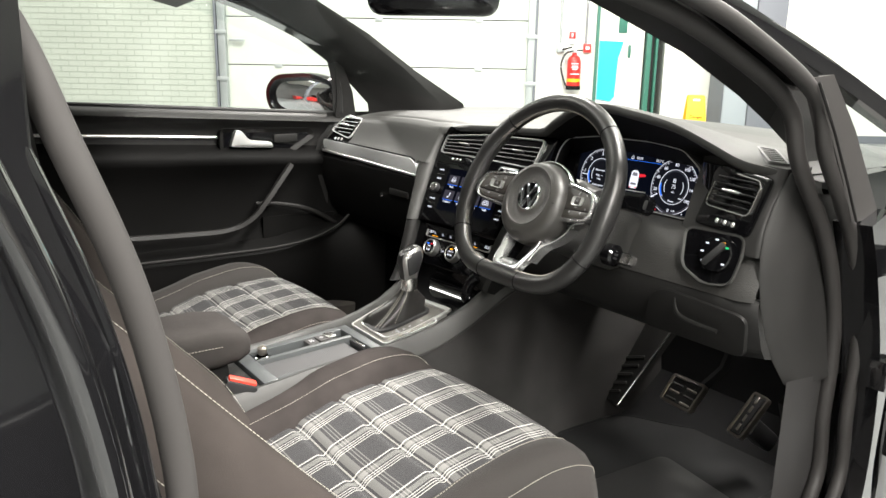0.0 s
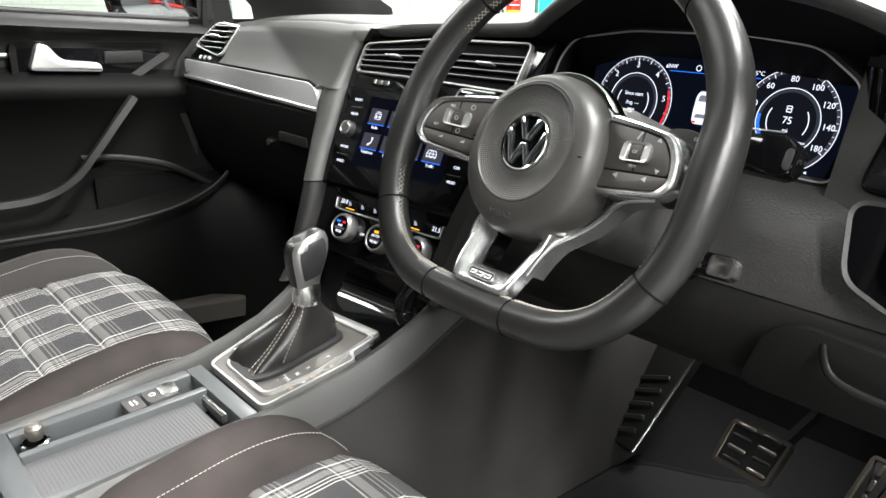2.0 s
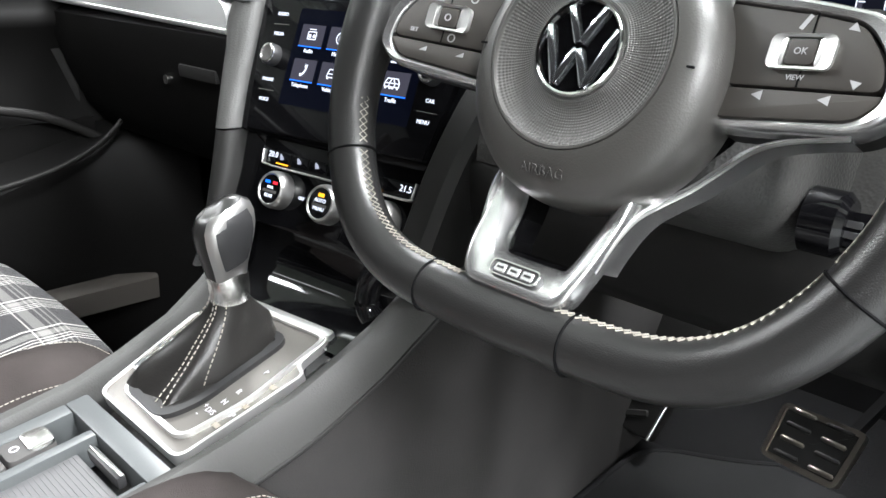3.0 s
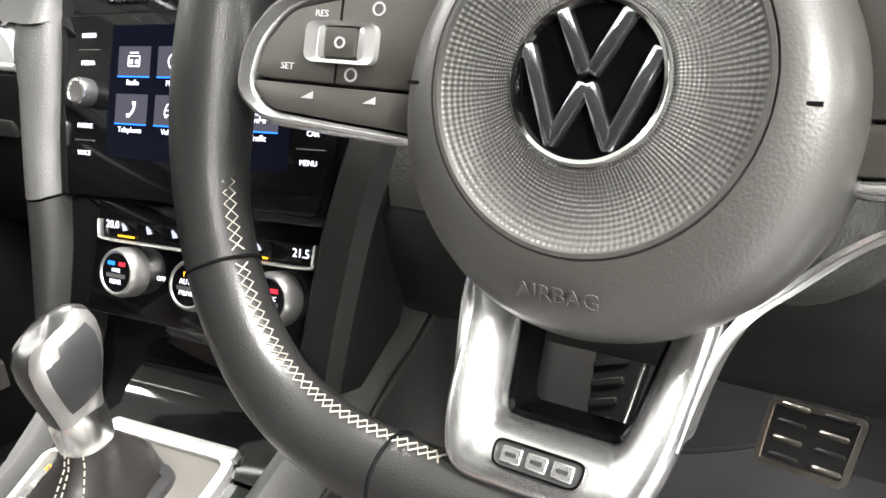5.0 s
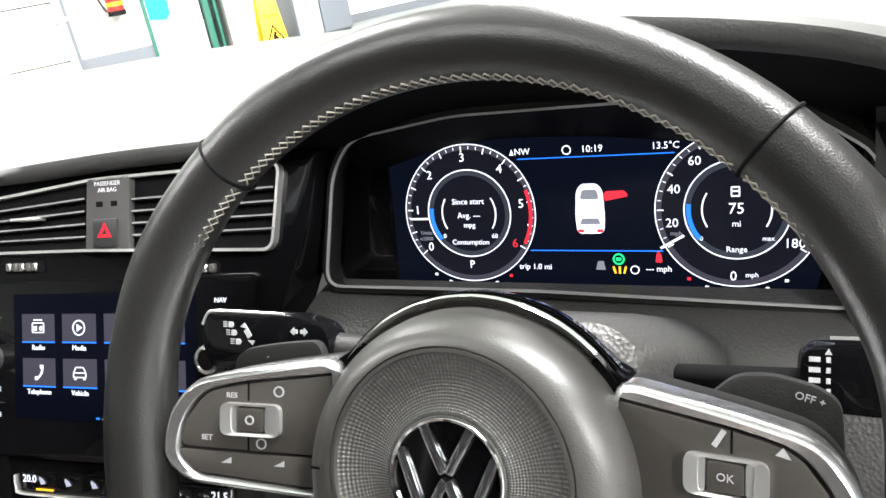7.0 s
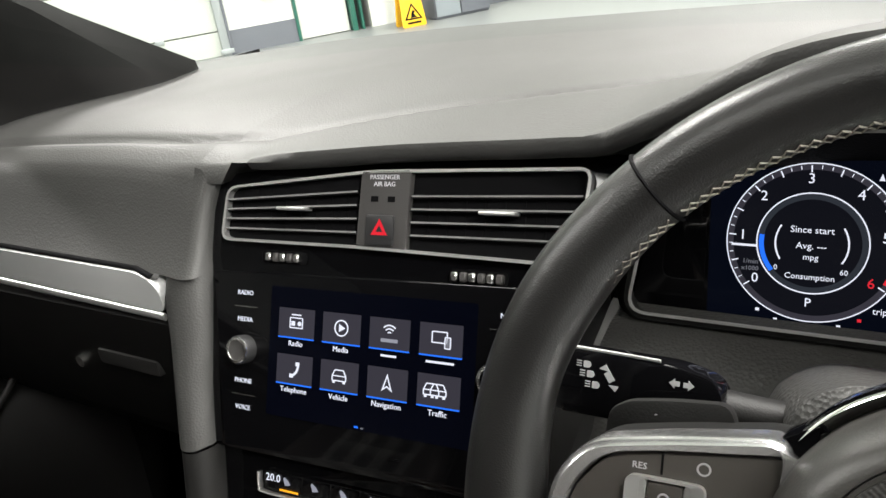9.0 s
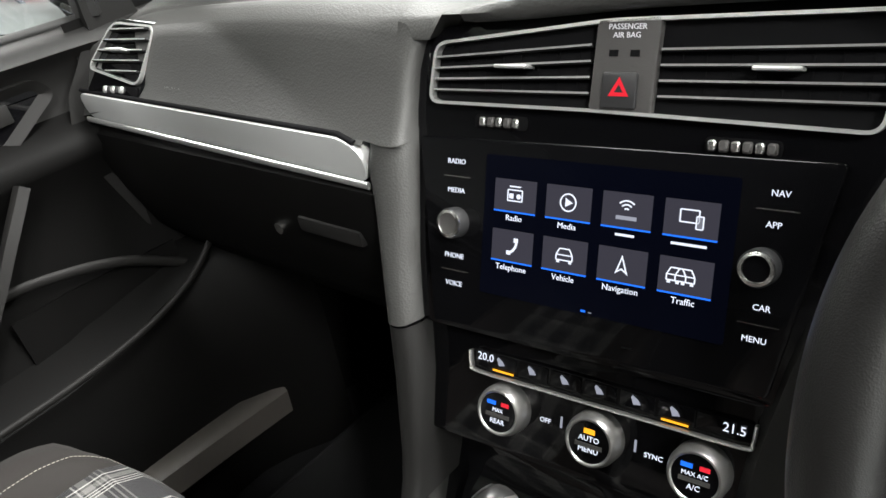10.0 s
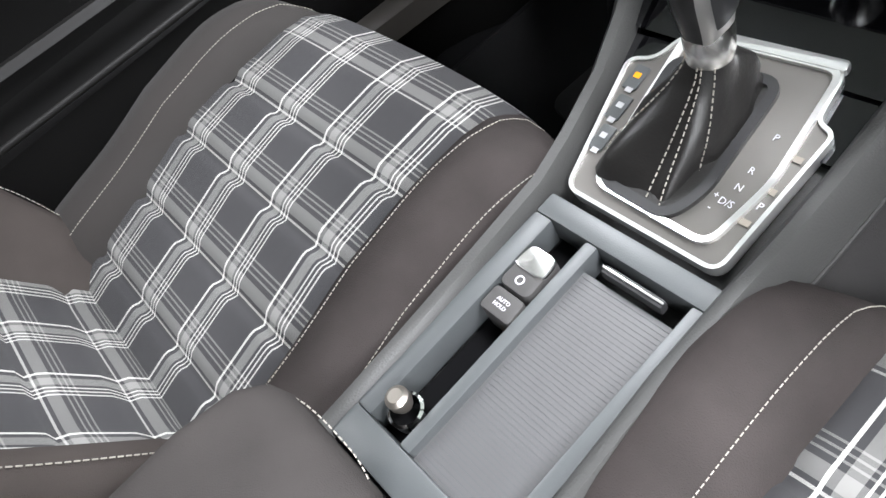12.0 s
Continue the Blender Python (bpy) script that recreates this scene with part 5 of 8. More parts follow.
def build_stack():
    s = base("centre_stack", "gloss black centre panel with vents and climate controls", "control panel", STACK)
    out = rounded([(-0.166, 0.036), (-0.168, -0.10), (-0.160, -0.184), (0.117, -0.184), (0.140, -0.09), (0.172, 0.0), (0.185, 0.060), (0.0, 0.054)], 0.016)
    part("panel", prism(out, -0.05, -0.004, 0.003), GLOSS, s, "gloss black panel")
    below = prism(rounded([(-0.163, -0.160), (-0.160, -0.20), (-0.150, -0.262), (0.112, -0.262), (0.122, -0.19), (0.126, -0.160)], 0.01), -0.05, -0.004, 0.003, SINK)
    part("panel", below, GLOSS, s, "gloss black climate panel")
    vent = rounded([(-0.1505, -0.0165), (-0.02, -0.0170), (0.147, -0.0215), (0.1545, 0.043), (-0.01, 0.0405), (-0.146, 0.027)], 0.010)
    part("vent_frame", ring_prism(vent, shrunk(vent, 0.0022), -0.006, 0.003), VCHROME, s, "thin chrome vent frame")
    # near-flush black sheet in place of the deep vent's shade
    part("vent_shade", prism(shrunk(vent, 0.0025), -0.0045, -0.003), CAVITY, s, smooth=0)
    for x0, x1, tilt in ((-0.146, -0.0205, 4.5), (0.0235, 0.149, 1.2)):
        for k in range(4):
            t = (k + 0.5) / 4
            w = (x1 - x0) * 0.985
            y = -0.0115 + t * (0.038 if x0 > 0 else 0.035)
            part("slat", box((w, 0.0022, 0.010), (0, 0, 0), 0.0006, T((x0 + x1) / 2, y + 0.001, -0.0025, tilt * t), 1), SLATV, s)
            part("slat_lip", box((w, 0.0013, 0.0008), (0, 0, 0), 0, T((x0 + x1) / 2, y + 0.0014, 0.0026, tilt * t)), TRIMG, s)
        part("vent_tab", box((0.026, 0.0026, 0.012), ((x0 + x1) / 2 + 0.006, 0.0105 if x0 < 0 else 0.0115, 0.004), 0.001), VCHROME, s, "silver vent tab")
        for k in range(8):
            part("fin", box((0.0012, 0.034, 0.004), (x0 + 0.012 + 0.0145 * k, 0.008, -0.0045), 0), CAVITY, s)
    part("hazard_panel", prism(rounded([(-0.0205, -0.0165), (0.0210, -0.0170), (0.0232, 0.0415), (-0.0182, 0.040)], 0.002), -0.003, 0.003, 0.001), GREYP, s, "dark grey hazard switch panel")
    hz = prism(rect(0.023, 0.022, 0.002, (0.0, -0.003)), 0.003, 0.0048, 0.0008)
    hb = part("hazard_button", hz, SLAT, s)
    part("triangle", ring_prism([(-0.0068, -0.0065), (0.0068, -0.0065), (0.0, 0.0052)], [(-0.0030, -0.0042), (0.0030, -0.0042), (0.0, 0.0008)], 0.0048, 0.0052), G_RED, hb, "lit red triangle", 0)
    write("lettering", "PASSENGER", 0.0048, T(0.0018, 0.0352, 0.0032), PRINT, s)
    write("lettering", "AIR BAG", 0.0048, T(0.0018, 0.0302, 0.0032), PRINT, s)
    for x in (-0.006, 0.008):
        part("tell_tale", box((0.006, 0.004, 0.0004), (x, 0.0195, 0.0031)), CAVITY, s)
    for x, y, n in ((-0.090, -0.0275, 5), (0.076, -0.0325, 6)):
        part("wheel_slot", prism(rect(0.044, 0.010, 0.004, (x, y)), -0.004, -0.0032), CAVITY, s, smooth=0)
        for k in range(n):
            part("thumb_wheel", box((0.0055, 0.007, 0.006), (x + (k - (n - 1) / 2) * 0.0068, y, -0.002), 0.0012, None, 1), CHROME if k % 2 == 0 else GREYP, s)
    upper = set(s.children_recursive)
    part("climate_back", prism(rect(0.205, 0.0155, 0.003, (-0.005, -0.1925)), -0.006, -0.0008), GLOSS, s, smooth=0)
    # climate strip
    bar = sweep(smooth_line([(-0.1095, -0.186, 0.002), (-0.108, -0.1965, 0.002), (-0.102, -0.2010, 0.002), (-0.05, -0.2012, 0.002), (0.05, -0.2008, 0.002), (0.094, -0.2002, 0.002), (0.0985, -0.1955, 0.002), (0.0995, -0.184, 0.002)], 6), round_profile(0.0012, 0.003), up=(0, 0, 1))
    part("climate_trim", bar, GRIPM, s, "chrome edge of the climate keys")
    for k in range(7):
        x = -0.083 + 0.0265 * k
        key = part("climate_key", prism(rect(0.0245, 0.012, 0.001, (x if k < 6 else x - 0.001, -0.1915)), -0.005, -0.0002, 0.0004), GLOSS, s, "gloss black key")
        if k < 6:
            part("symbol", prism([(x - 0.002, -0.1935), (x + 0.003, -0.1925), (x + 0.001, -0.1895), (x - 0.003, -0.1870), (x - 0.004, -0.1885)], 0.0006, 0.0009), G_DIM, key, "pale seat symbol", 0)
    write("lettering", "20.0", 0.0085, T(-0.097, -0.1895, 0.0008), G_WHITE, s)
    write("lettering", "21.5", 0.0085, T(0.0865, -0.191, 0.0008), G_WHITE, s)
    for x in (-0.0810, 0.0495):
        part("heat_lamp", box((0.0180, 0.0014, 0.0004), (x, -0.1974, 0.0009)), G_AMBER, s, "amber seat heating lamp")
    for i, x in enumerate((-0.0770, -0.0035, 0.0690)):
        m = T(x, -0.2285, 0)
        kn = part("climate_knob", lathe([(0.0195, -0.004), (0.0195, 0.006), (0.0185, 0.010), (0.0170, 0.0125), (0.0158, 0.0125), (0.0150, 0.0115)], 48, m, cap=False), GRIPM, s, "satin silver climate knob")
        part("face", lathe([(0.0, 0.0115), (0.0152, 0.0115), (0.0152, 0.0), (0, 0.0)], 40, m), GLOSS, kn, "gloss black knob face")
        if i == 1:
            part("lamp", box((0.008, 0.0035, 0.0004), (x, -0.2205, 0.0118)), G_AMBER, kn)
            write("lettering", "AUTO", 0.0055, T(x, -0.2260, 0.0118), G_WHITE, kn)
            write("lettering", "MENU", 0.0055, T(x, -0.2340, 0.0118), G_WHITE, kn)
        else:
            part("mark", box((0.0075, 0.0030, 0.0004), (x - 0.0055, -0.2215, 0.0118)), G_BLUE, kn, "blue mark")
            part("mark", box((0.0065, 0.0030, 0.0004), (x + 0.0060, -0.2215, 0.0118)), G_RED, kn, "red mark")
            write("lettering", "MAX" if i == 0 else "MAX A/C", 0.0042, T(x, -0.2268, 0.0118), G_WHITE, kn)
            write("lettering", "A/C" if i == 2 else "REAR", 0.0052, T(x, -0.2355, 0.0118), G_WHITE, kn)
        part("bar", box((0.020, 0.0030, 0.0006), (x, -0.2308, 0.0118), 0), GREYP, kn)
    write("lettering", "OFF", 0.0052, T(-0.0455, -0.226, -0.0036), G_WHITE, s)
    write("lettering", "SYNC", 0.0052, T(0.0365, -0.2275, -0.0036), G_WHITE, s)
    for x in (-0.0325, 0.0235):
        part("vent_symbol", box((0.0016, 0.0085, 0.0004), (x, -0.2275, -0.0036)), G_DIM, s)
    for ob in s.children_recursive:
        if ob not in upper:
            ob.data.transform(SINK @ Matrix.Translation((0.0035, 0.004 if ob.name.split(".")[0] in KNOBS or ob.parent.name.startswith("climate_knob") else 0.0, 0)))
    return s


build_stack()


def build_screen():
    s = base("infotainment_screen", "gloss black touchscreen unit showing a menu of eight tiles", "screen", STACK)
    out = rounded([(-0.158, -0.0405), (-0.1365, -0.181), (0.1075, -0.1765), (0.1330, -0.0365)], 0.005)
    part("glass", prism(out, -0.004, 0.0015, 0.001), GLOSS, s, "gloss black glass front")
    part("display", prism(rect(0.176, 0.100, 0.002, (-0.0085, -0.0995)), 0.0015, 0.0018), G_NAVY, s, "lit dark blue display", 0)
    names = (("Radio", "Media", "", ""), ("Telephone", "Vehicle", "Navigation", "Traffic"))
    for r in range(2):
        for c in range(4):
            x, y = -0.0712 + 0.0413 * c, -0.0765 - 0.0355 * r
            tile = part("tile", prism(rect(0.0335, 0.0220, 0, (x, y)), 0.0018, 0.0020), G_TILE, s, "dim grey menu tile", 0)
            part("underline", box((0.0335, 0.0011, 0.0003), (x, y - 0.0116, 0.0020)), G_BLUE, tile, "blue underline")
            if names[r][c]:
                write("lettering", names[r][c], 0.0058, T(x, y - 0.0160, 0.0021), G_WHITE, tile)
            else:
                part("label_bar", box((0.013 if c == 2 else 0.022, 0.0016, 0.0002), (x, y - 0.0160, 0.0021)), G_WHITE, tile, "small pale caption")
            z0, z1 = 0.0020, 0.0023
            k = (r, c)
            if k == (0, 0):
                o = rect(0.0125, 0.0085, 0.001, (x, y))
                part("icon", ring_prism(o, shrunk(o, 0.0009), z0, z1), G_WHITE, tile, "pale radio icon", 0)
                part("icon", box((0.009, 0.001, 0.0003), (x, y + 0.0062, z1), 0, None), G_WHITE, tile)
                part("icon", prism(disc(0.0018, (x + 0.003, y - 0.0005), 12), z0, z1), G_WHITE, tile, smooth=0)
                part("icon", box((0.0035, 0.0035, 0.0003), (x - 0.003, y - 0.0005, z0)), G_WHITE, tile)
            elif k == (0, 1):
                part("icon", ring_prism(disc(0.0062, (x, y)), disc(0.0052, (x, y)), z0, z1), G_WHITE, tile, "pale play icon", 0)
                part("icon", prism([(x - 0.002, y - 0.003), (x + 0.0035, y), (x - 0.002, y + 0.003)], z0, z1), G_WHITE, tile, smooth=0)
            elif k == (0, 2):
                for q in (0.002, 0.0045, 0.007):
                    arc = [(x + q * math.sin(radians(a)), y - 0.001 + q * math.cos(radians(a)), z0) for a in range(-45, 46, 10)]
                    part("icon", sweep(arc, [(-0.0005, 0), (0.0005, 0), (0.0005, 0.0003), (-0.0005, 0.0003)]), G_WHITE, tile)
                part("icon", box((0.014, 0.0025, 0.0003), (x, y - 0.005, z0)), G_DIM, tile)
            elif k == (0, 3):
                o = rect(0.0125, 0.0085, 0.001, (x - 0.001, y + 0.0015))
                part("icon", ring_prism(o, shrunk(o, 0.0009), z0, z1), G_WHITE, tile, "pale device icon", 0)
                o = rect(0.005, 0.0085, 0.001, (x + 0.0055, y - 0.002))
                part("icon", prism(o, z0, z1), G_GREY, tile, smooth=0)
                part("icon", ring_prism(o, shrunk(o, 0.0008), z0, z1 + 0.0002), G_WHITE, tile, smooth=0)
            elif k == (1, 0):
                arc = [(x - 0.005 + 0.0085 * math.cos(radians(a)), y + 0.003 + 0.0085 * math.sin(radians(a)), z0) for a in range(-75, 11, 10)]
                part("icon", sweep(arc, [(-0.0009, 0), (0.0009, 0), (0.0009, 0.0003), (-0.0009, 0.0003)]), G_WHITE, tile, "pale handset icon")
                for a in (-70, 8):
                    part("icon", box((0.0035, 0.003, 0.0003), (x - 0.0055 + 0.0085 * math.cos(radians(a)), y + 0.003 + 0.0085 * math.sin(radians(a)), z0)), G_WHITE, tile)
            elif k == (1, 1) or k == (1, 3):
                for dx in ((0,) if c == 1 else (0.0, -0.0055)):
                    body = rounded([(x + dx - 0.0065, y - 0.004), (x + dx + 0.0065, y - 0.004), (x + dx + 0.0065, y), (x + dx + 0.004, y + 0.0048), (x + dx - 0.004, y + 0.0048), (x + dx - 0.0065, y)], 0.001)
                    part("icon", ring_prism(body, shrunk(body, 0.0009), z0, z1), G_WHITE, tile, "pale car icon", 0)
                    part("icon", box((0.011, 0.0008, 0.0003), (x + dx, y, z0)), G_WHITE, tile)
                    for e in (-0.0045, 0.0045):
                        part("icon", box((0.0022, 0.002, 0.0003), (x + dx + e, y - 0.0045, z0)), G_WHITE, tile)
            else:
                o = [(x - 0.0045, y - 0.006), (x, y - 0.003), (x + 0.0045, y - 0.006), (x, y + 0.0068)]
                part("icon", ring_prism(o, [(x - 0.0026, y - 0.0036), (x, y - 0.0018), (x + 0.0026, y - 0.0036), (x, y + 0.0042)], z0, z1), G_WHITE, tile, "pale arrow icon", 0)
    part("page_dot", box((0.0034, 0.0015, 0.0002), (-0.0130, -0.1472, 0.0020)), G_BLUE, s)
    part("page_dot", box((0.0024, 0.0009, 0.0002), (-0.0080, -0.1475, 0.0020)), G_GREY, s)
    for text, x, y in (("RADIO", -0.1225, -0.0572), ("MEDIA", -0.1218, -0.0782), ("PHONE", -0.1208, -0.1268), ("VOICE", -0.1200, -0.1478), ("NAV", 0.1012, -0.0562), ("APP", 0.0995, -0.0742), ("CAR", 0.0985, -0.1228), ("MENU", 0.0965, -0.1422)):
        write("lettering", text, 0.0052, T(x, y, 0.0018), G_WHITE, s)
    for x, y in ((-0.1215, -0.0680), (-0.1200, -0.1378), (0.1005, -0.0655), (0.0978, -0.1330)):
        part("key_line", box((0.0235, 0.0007, 0.0004), (x, y, 0.0016)), CHROME, s, "fine silver line")
    for x, y in ((-0.1200, -0.1015), (0.0955, -0.0985)):
        m = T(x, y, 0)
        kn = part("knob", lathe([(0.0112, 0.001), (0.0112, 0.010), (0.0100, 0.0125)], 36, m, cap=False), SLAT, s, "black knurled knob")
        part("knob_ring", lathe([(0.0104, 0.0115), (0.0100, 0.0130), (0.0080, 0.0135), (0.0076, 0.0125)], 36, m, cap=False), CHROME, kn, "silver knob ring")
        part("knob_face", lathe([(0, 0.0122), (0.0078, 0.0122), (0.0078, 0.01), (0, 0.01)], 36, m), GREYP if x < 0 else GLOSS, kn)
    part("sd_slot", box((0.008, 0.0012, 0.0004), (0.020, -0.1655, 0.0018)), CAVITY, s)


build_screen()

CLUSTER = slanted((0.326, 1.16, 1.0), 12, 0)


def dial(parent, cx, cy, marks, start, span, red):
    ticks = 6 * (marks - 1) if marks < 9 else 4 * (marks - 1)
    d = part("dial", prism(disc(0.0498, (cx, cy), 64), 0.0, 0.0006), glow("dial_black", (0.012, 0.013, 0.02), 0.5) if "dial_black" not in bpy.data.materials else bpy.data.materials["dial_black"], parent, "dark digital dial", 0)
    part("ring", ring_prism(disc(0.0498, (cx, cy), 72), disc(0.0491, (cx, cy), 72), 0.0006, 0.0010), G_WHITE, d, "white outer ring", 0)
    part("shade_ring", ring_prism(disc(0.0491, (cx, cy), 72), disc(0.0455, (cx, cy), 72), 0.0006, 0.0008), G_TILE, d, "grey shaded ring", 0)
    part("inner_ring", ring_prism(disc(0.0318, (cx, cy), 64), disc(0.0310, (cx, cy), 64), 0.0006, 0.0010), G_WHITE, d, "white inner ring", 0)
    part("inner_shade", ring_prism(disc(0.0306, (cx, cy), 64), disc(0.0275, (cx, cy), 64), 0.0006, 0.0008), glow("dial_shade", (0.06, 0.07, 0.09), 0.5) if "dial_shade" not in bpy.data.materials else bpy.data.materials["dial_shade"], d, smooth=0)
    for s in (-1, 1):
        arc = [(cx + 0.0205 * math.cos(radians(a)) * s, cy + 0.0205 * math.sin(radians(a)), 0.0008) for a in range(-32, 33, 8)]
        part("bracket", sweep(arc, [(-0.0005, 0), (0.0005, 0), (0.0005, 0.0003), (-0.0005, 0.0003)]), G_WHITE, d)
    bm = bmesh.new()
    for k in range(ticks + 1):
        a = radians(start - span * k / ticks)
        big = k % (6 if marks < 9 else 4) == 0 or (marks < 9 and k % 3 == 0)
        l = 0.0042 if big else 0.0022
        m = Matrix.Translation((cx, cy, 0.0009)) @ Matrix.Rotation(a, 4, "Z") @ Matrix.Translation((0.0482 - l / 2, 0, 0))
        box((l, 0.0008 if big else 0.0005, 0.0002), (0, 0, 0), 0, m, bm=bm)
    part("ticks", bm, G_WHITE, d, "white scale ticks", 0)
    return d


def build_cluster():
    s = base("instrument_cluster", "digital instrument display with two dials, lit", "instrument display", CLUSTER)
    hood = rounded([(-0.191, -0.047), (-0.03, -0.0465), (0.162, -0.0520), (0.168, 0.034), (0.122, 0.065), (0.05, 0.0722), (-0.08, 0.0712), (-0.158, 0.060), (-0.175, 0.036)], 0.014)
    back = shrunk(hood, -0.012)
    part("backing", prism(back, -0.03, -0.004), CAVITY, s, "matt black surround", 0)
    ring = [(back, -0.006), (shrunk(hood, 0.0012), 0.0345), (shrunk(hood, -0.004), 0.0340), (shrunk(hood, -0.014), 0.020), (shrunk(hood, -0.016), -0.006)]
    part("bezel", loft([[(x, y, z) for x, y in o] for o, z in ring], True), HARD, s, "black instrument well", 30)
    part("bezel_edge", ring_prism(shrunk(hood, -0.0005), shrunk(hood, 0.0011), 0.034, 0.0362), SILVERP, s, "fine chrome edge")
    part("side_fill", prism(rounded([(-0.200, -0.056), (-0.147, -0.056), (-0.147, 0.062), (-0.176, 0.05)], 0.004), -0.0035, 0.001, 0.002), GLOSS, s, "dark side filler")
    part("display", prism(rounded([(-0.150, -0.057), (0.137, -0.057), (0.149, 0.0), (0.152, 0.056), (-0.150, 0.060)], 0.006), -0.003, 0.0), G_BLACK, s, "black display", 0)
    L = dial(s, -0.0868, 0.0, 7, 218, 250, True)
    R = dial(s, 0.0925, 0.0, 9, 210, 244, False)
    arc = [(-0.0868 + 0.0462 * math.cos(radians(a)), 0.0462 * math.sin(radians(a)), 0.0010) for a in range(20, -34, -6)]
    part("red_band", sweep(arc, [(-0.0012, 0), (0.0012, 0), (0.0012, 0.0003), (-0.0012, 0.0003)]), G_RED, L, "red band")
    for k, (t, a) in enumerate((("0", 218), ("1", 176), ("2", 135), ("3", 93), ("4", 51), ("5", 9), ("6", -33))):
        write("number", t, 0.0088, T(-0.0868 + 0.0400 * math.cos(radians(a)), 0.0400 * math.sin(radians(a)), 0.0009), G_RED if t == "6" else G_WHITE, L)
    for t, a in (("20", 192), ("40", 160), ("60", 128), ("80", 93), ("100", 58), ("120", 28), ("140", -2), ("180", -33)):
        write("number", t, 0.0082, T(0.0925 + 0.0398 * math.cos(radians(a)), 0.0398 * math.sin(radians(a)), 0.0009), G_WHITE, R)
    part("needle", box((0.0155, 0.0014, 0.0004), (-0.1255, -0.0035, 0.0012)), G_WHITE, L)
    part("needle", box((0.017, 0.0016, 0.0004), (0, 0, 0), 0, T(0.0535, -0.0205, 0.0012, 30)), G_WHITE, R)
    for d, cx in ((L, -0.0868), (R, 0.0925)):
        arc = [(cx + 0.0287 * math.cos(radians(a)), 0.0287 * math.sin(radians(a)), 0.0009) for a in range(172, 226, 8)]
        part("blue_arc", sweep(arc, [(-0.0014, 0), (0.0014, 0), (0.0014, 0.0003), (-0.0014, 0.0003)]), G_BLUE, d, "blue level arc")
    for t, y, z in (("Since start", 0.0085, 0.0058), ("Avg. ---", -0.0015, 0.0058), ("mpg", -0.0085, 0.0052), ("Consumption", -0.0210, 0.0052)):
        write("lettering", t, z, T(-0.0868, y, 0.0009), G_WHITE, L)
    write("lettering", "0", 0.0046, T(-0.1065, -0.0165, 0.0009), G_WHITE, L)
    write("lettering", "60", 0.0046, T(-0.0680, -0.0165, 0.0009), G_WHITE, L)
    write("lettering", "1/min", 0.0042, T(-0.1215, -0.0140, 0.0009), G_GREY, L)
    write("lettering", "x1000", 0.0042, T(-0.1215, -0.0185, 0.0009), G_GREY, L)
    write("lettering", "P", 0.0078, T(-0.0868, -0.0375, 0.0009), G_WHITE, L)
    for t, y, z in (("75", 0.0005, 0.0098), ("mi", -0.0090, 0.0055), ("Range", -0.0255, 0.0052)):
        write("lettering", t, z, T(0.0925, y, 0.0009), G_WHITE, R)
    write("lettering", "0", 0.0088, T(0.0905, -0.0430, 0.0009), G_WHITE, R)
    write("lettering", "mph", 0.0044, T(0.1015, -0.0420, 0.0009), G_WHITE, R)
    write("lettering", "mph", 0.0042, T(0.0560, -0.0150, 0.0009), G_GREY, R)
    write("lettering", "0", 0.0042, T(0.0715, -0.0185, 0.0009), G_WHITE, R)
    write("lettering", "max", 0.0042, T(0.1110, -0.0185, 0.0009), G_WHITE, R)
    o = rect(0.0055, 0.0065, 0.0008, (0.0920, 0.0115))
    part("pump", ring_prism(o, shrunk(o, 0.0009), 0.0008, 0.0011), G_WHITE, R, "white pump symbol", 0)
    part("pump", box((0.004, 0.001, 0.0003), (0.0920, 0.0118, 0.0009)), G_WHITE, R)
    # small level gauges under the dials
    for cx, host, lo in ((-0.0868, L, "90"), (0.0925, R, "1/2")):
        write("lettering", lo, 0.0046, T(cx + 0.001, -0.0535, 0.0009), G_WHITE, host)
        for k in range(6):
            a = radians(-90 + (k - 2.5) * 13)
            part("level_mark", box((0.0022, 0.0018, 0.0003), (cx + 0.054 * math.cos(a), 0.0 + 0.0535 * math.sin(a), 0.0009)), G_RED if (k == 5 and cx < 0) or (k == 0 and cx > 0) else G_WHITE, host)
    # centre field
    part("line", box((0.104, 0.0007, 0.0003), (0.004, 0.0372, 0.0004)), G_BLUE, s, "blue line")
    part("line", box((0.090, 0.0007, 0.0003), (0.0025, -0.0268, 0.0004)), G_BLUE, s, "blue line")
    write("lettering", "NW", 0.0062, T(-0.0445, 0.0420, 0.0005), G_WHITE, s)
    part("north_mark", prism([(-0.0535, 0.0400), (-0.0505, 0.0400), (-0.0520, 0.0442)], 0.0003, 0.0006), G_WHITE, s, smooth=0)
    write("lettering", "10:19", 0.0066, T(0.0035, 0.0420, 0.0005), G_WHITE, s)
    part("info_ring", ring_prism(disc(0.0032, (-0.0135, 0.0420), 20), disc(0.0024, (-0.0135, 0.0420), 20), 0.0003, 0.0006), G_WHITE, s, smooth=0)
    write("lettering", "13.5°C", 0.0062, T(0.0505, 0.0420, 0.0005), G_WHITE, s)
    write("lettering", "trip 1.0 mi", 0.0056, T(-0.0395, -0.0385, 0.0005), G_WHITE, s)
    write("lettering", "--- mph", 0.0056, T(0.0445, -0.0390, 0.0005), G_WHITE, s)
    carp = rounded([(-0.0085, -0.0150), (0.0095, -0.0150), (0.0105, -0.004), (0.0095, 0.014), (0.006, 0.0190), (-0.005, 0.0190), (-0.0085, 0.014), (-0.0095, -0.004)], 0.004)
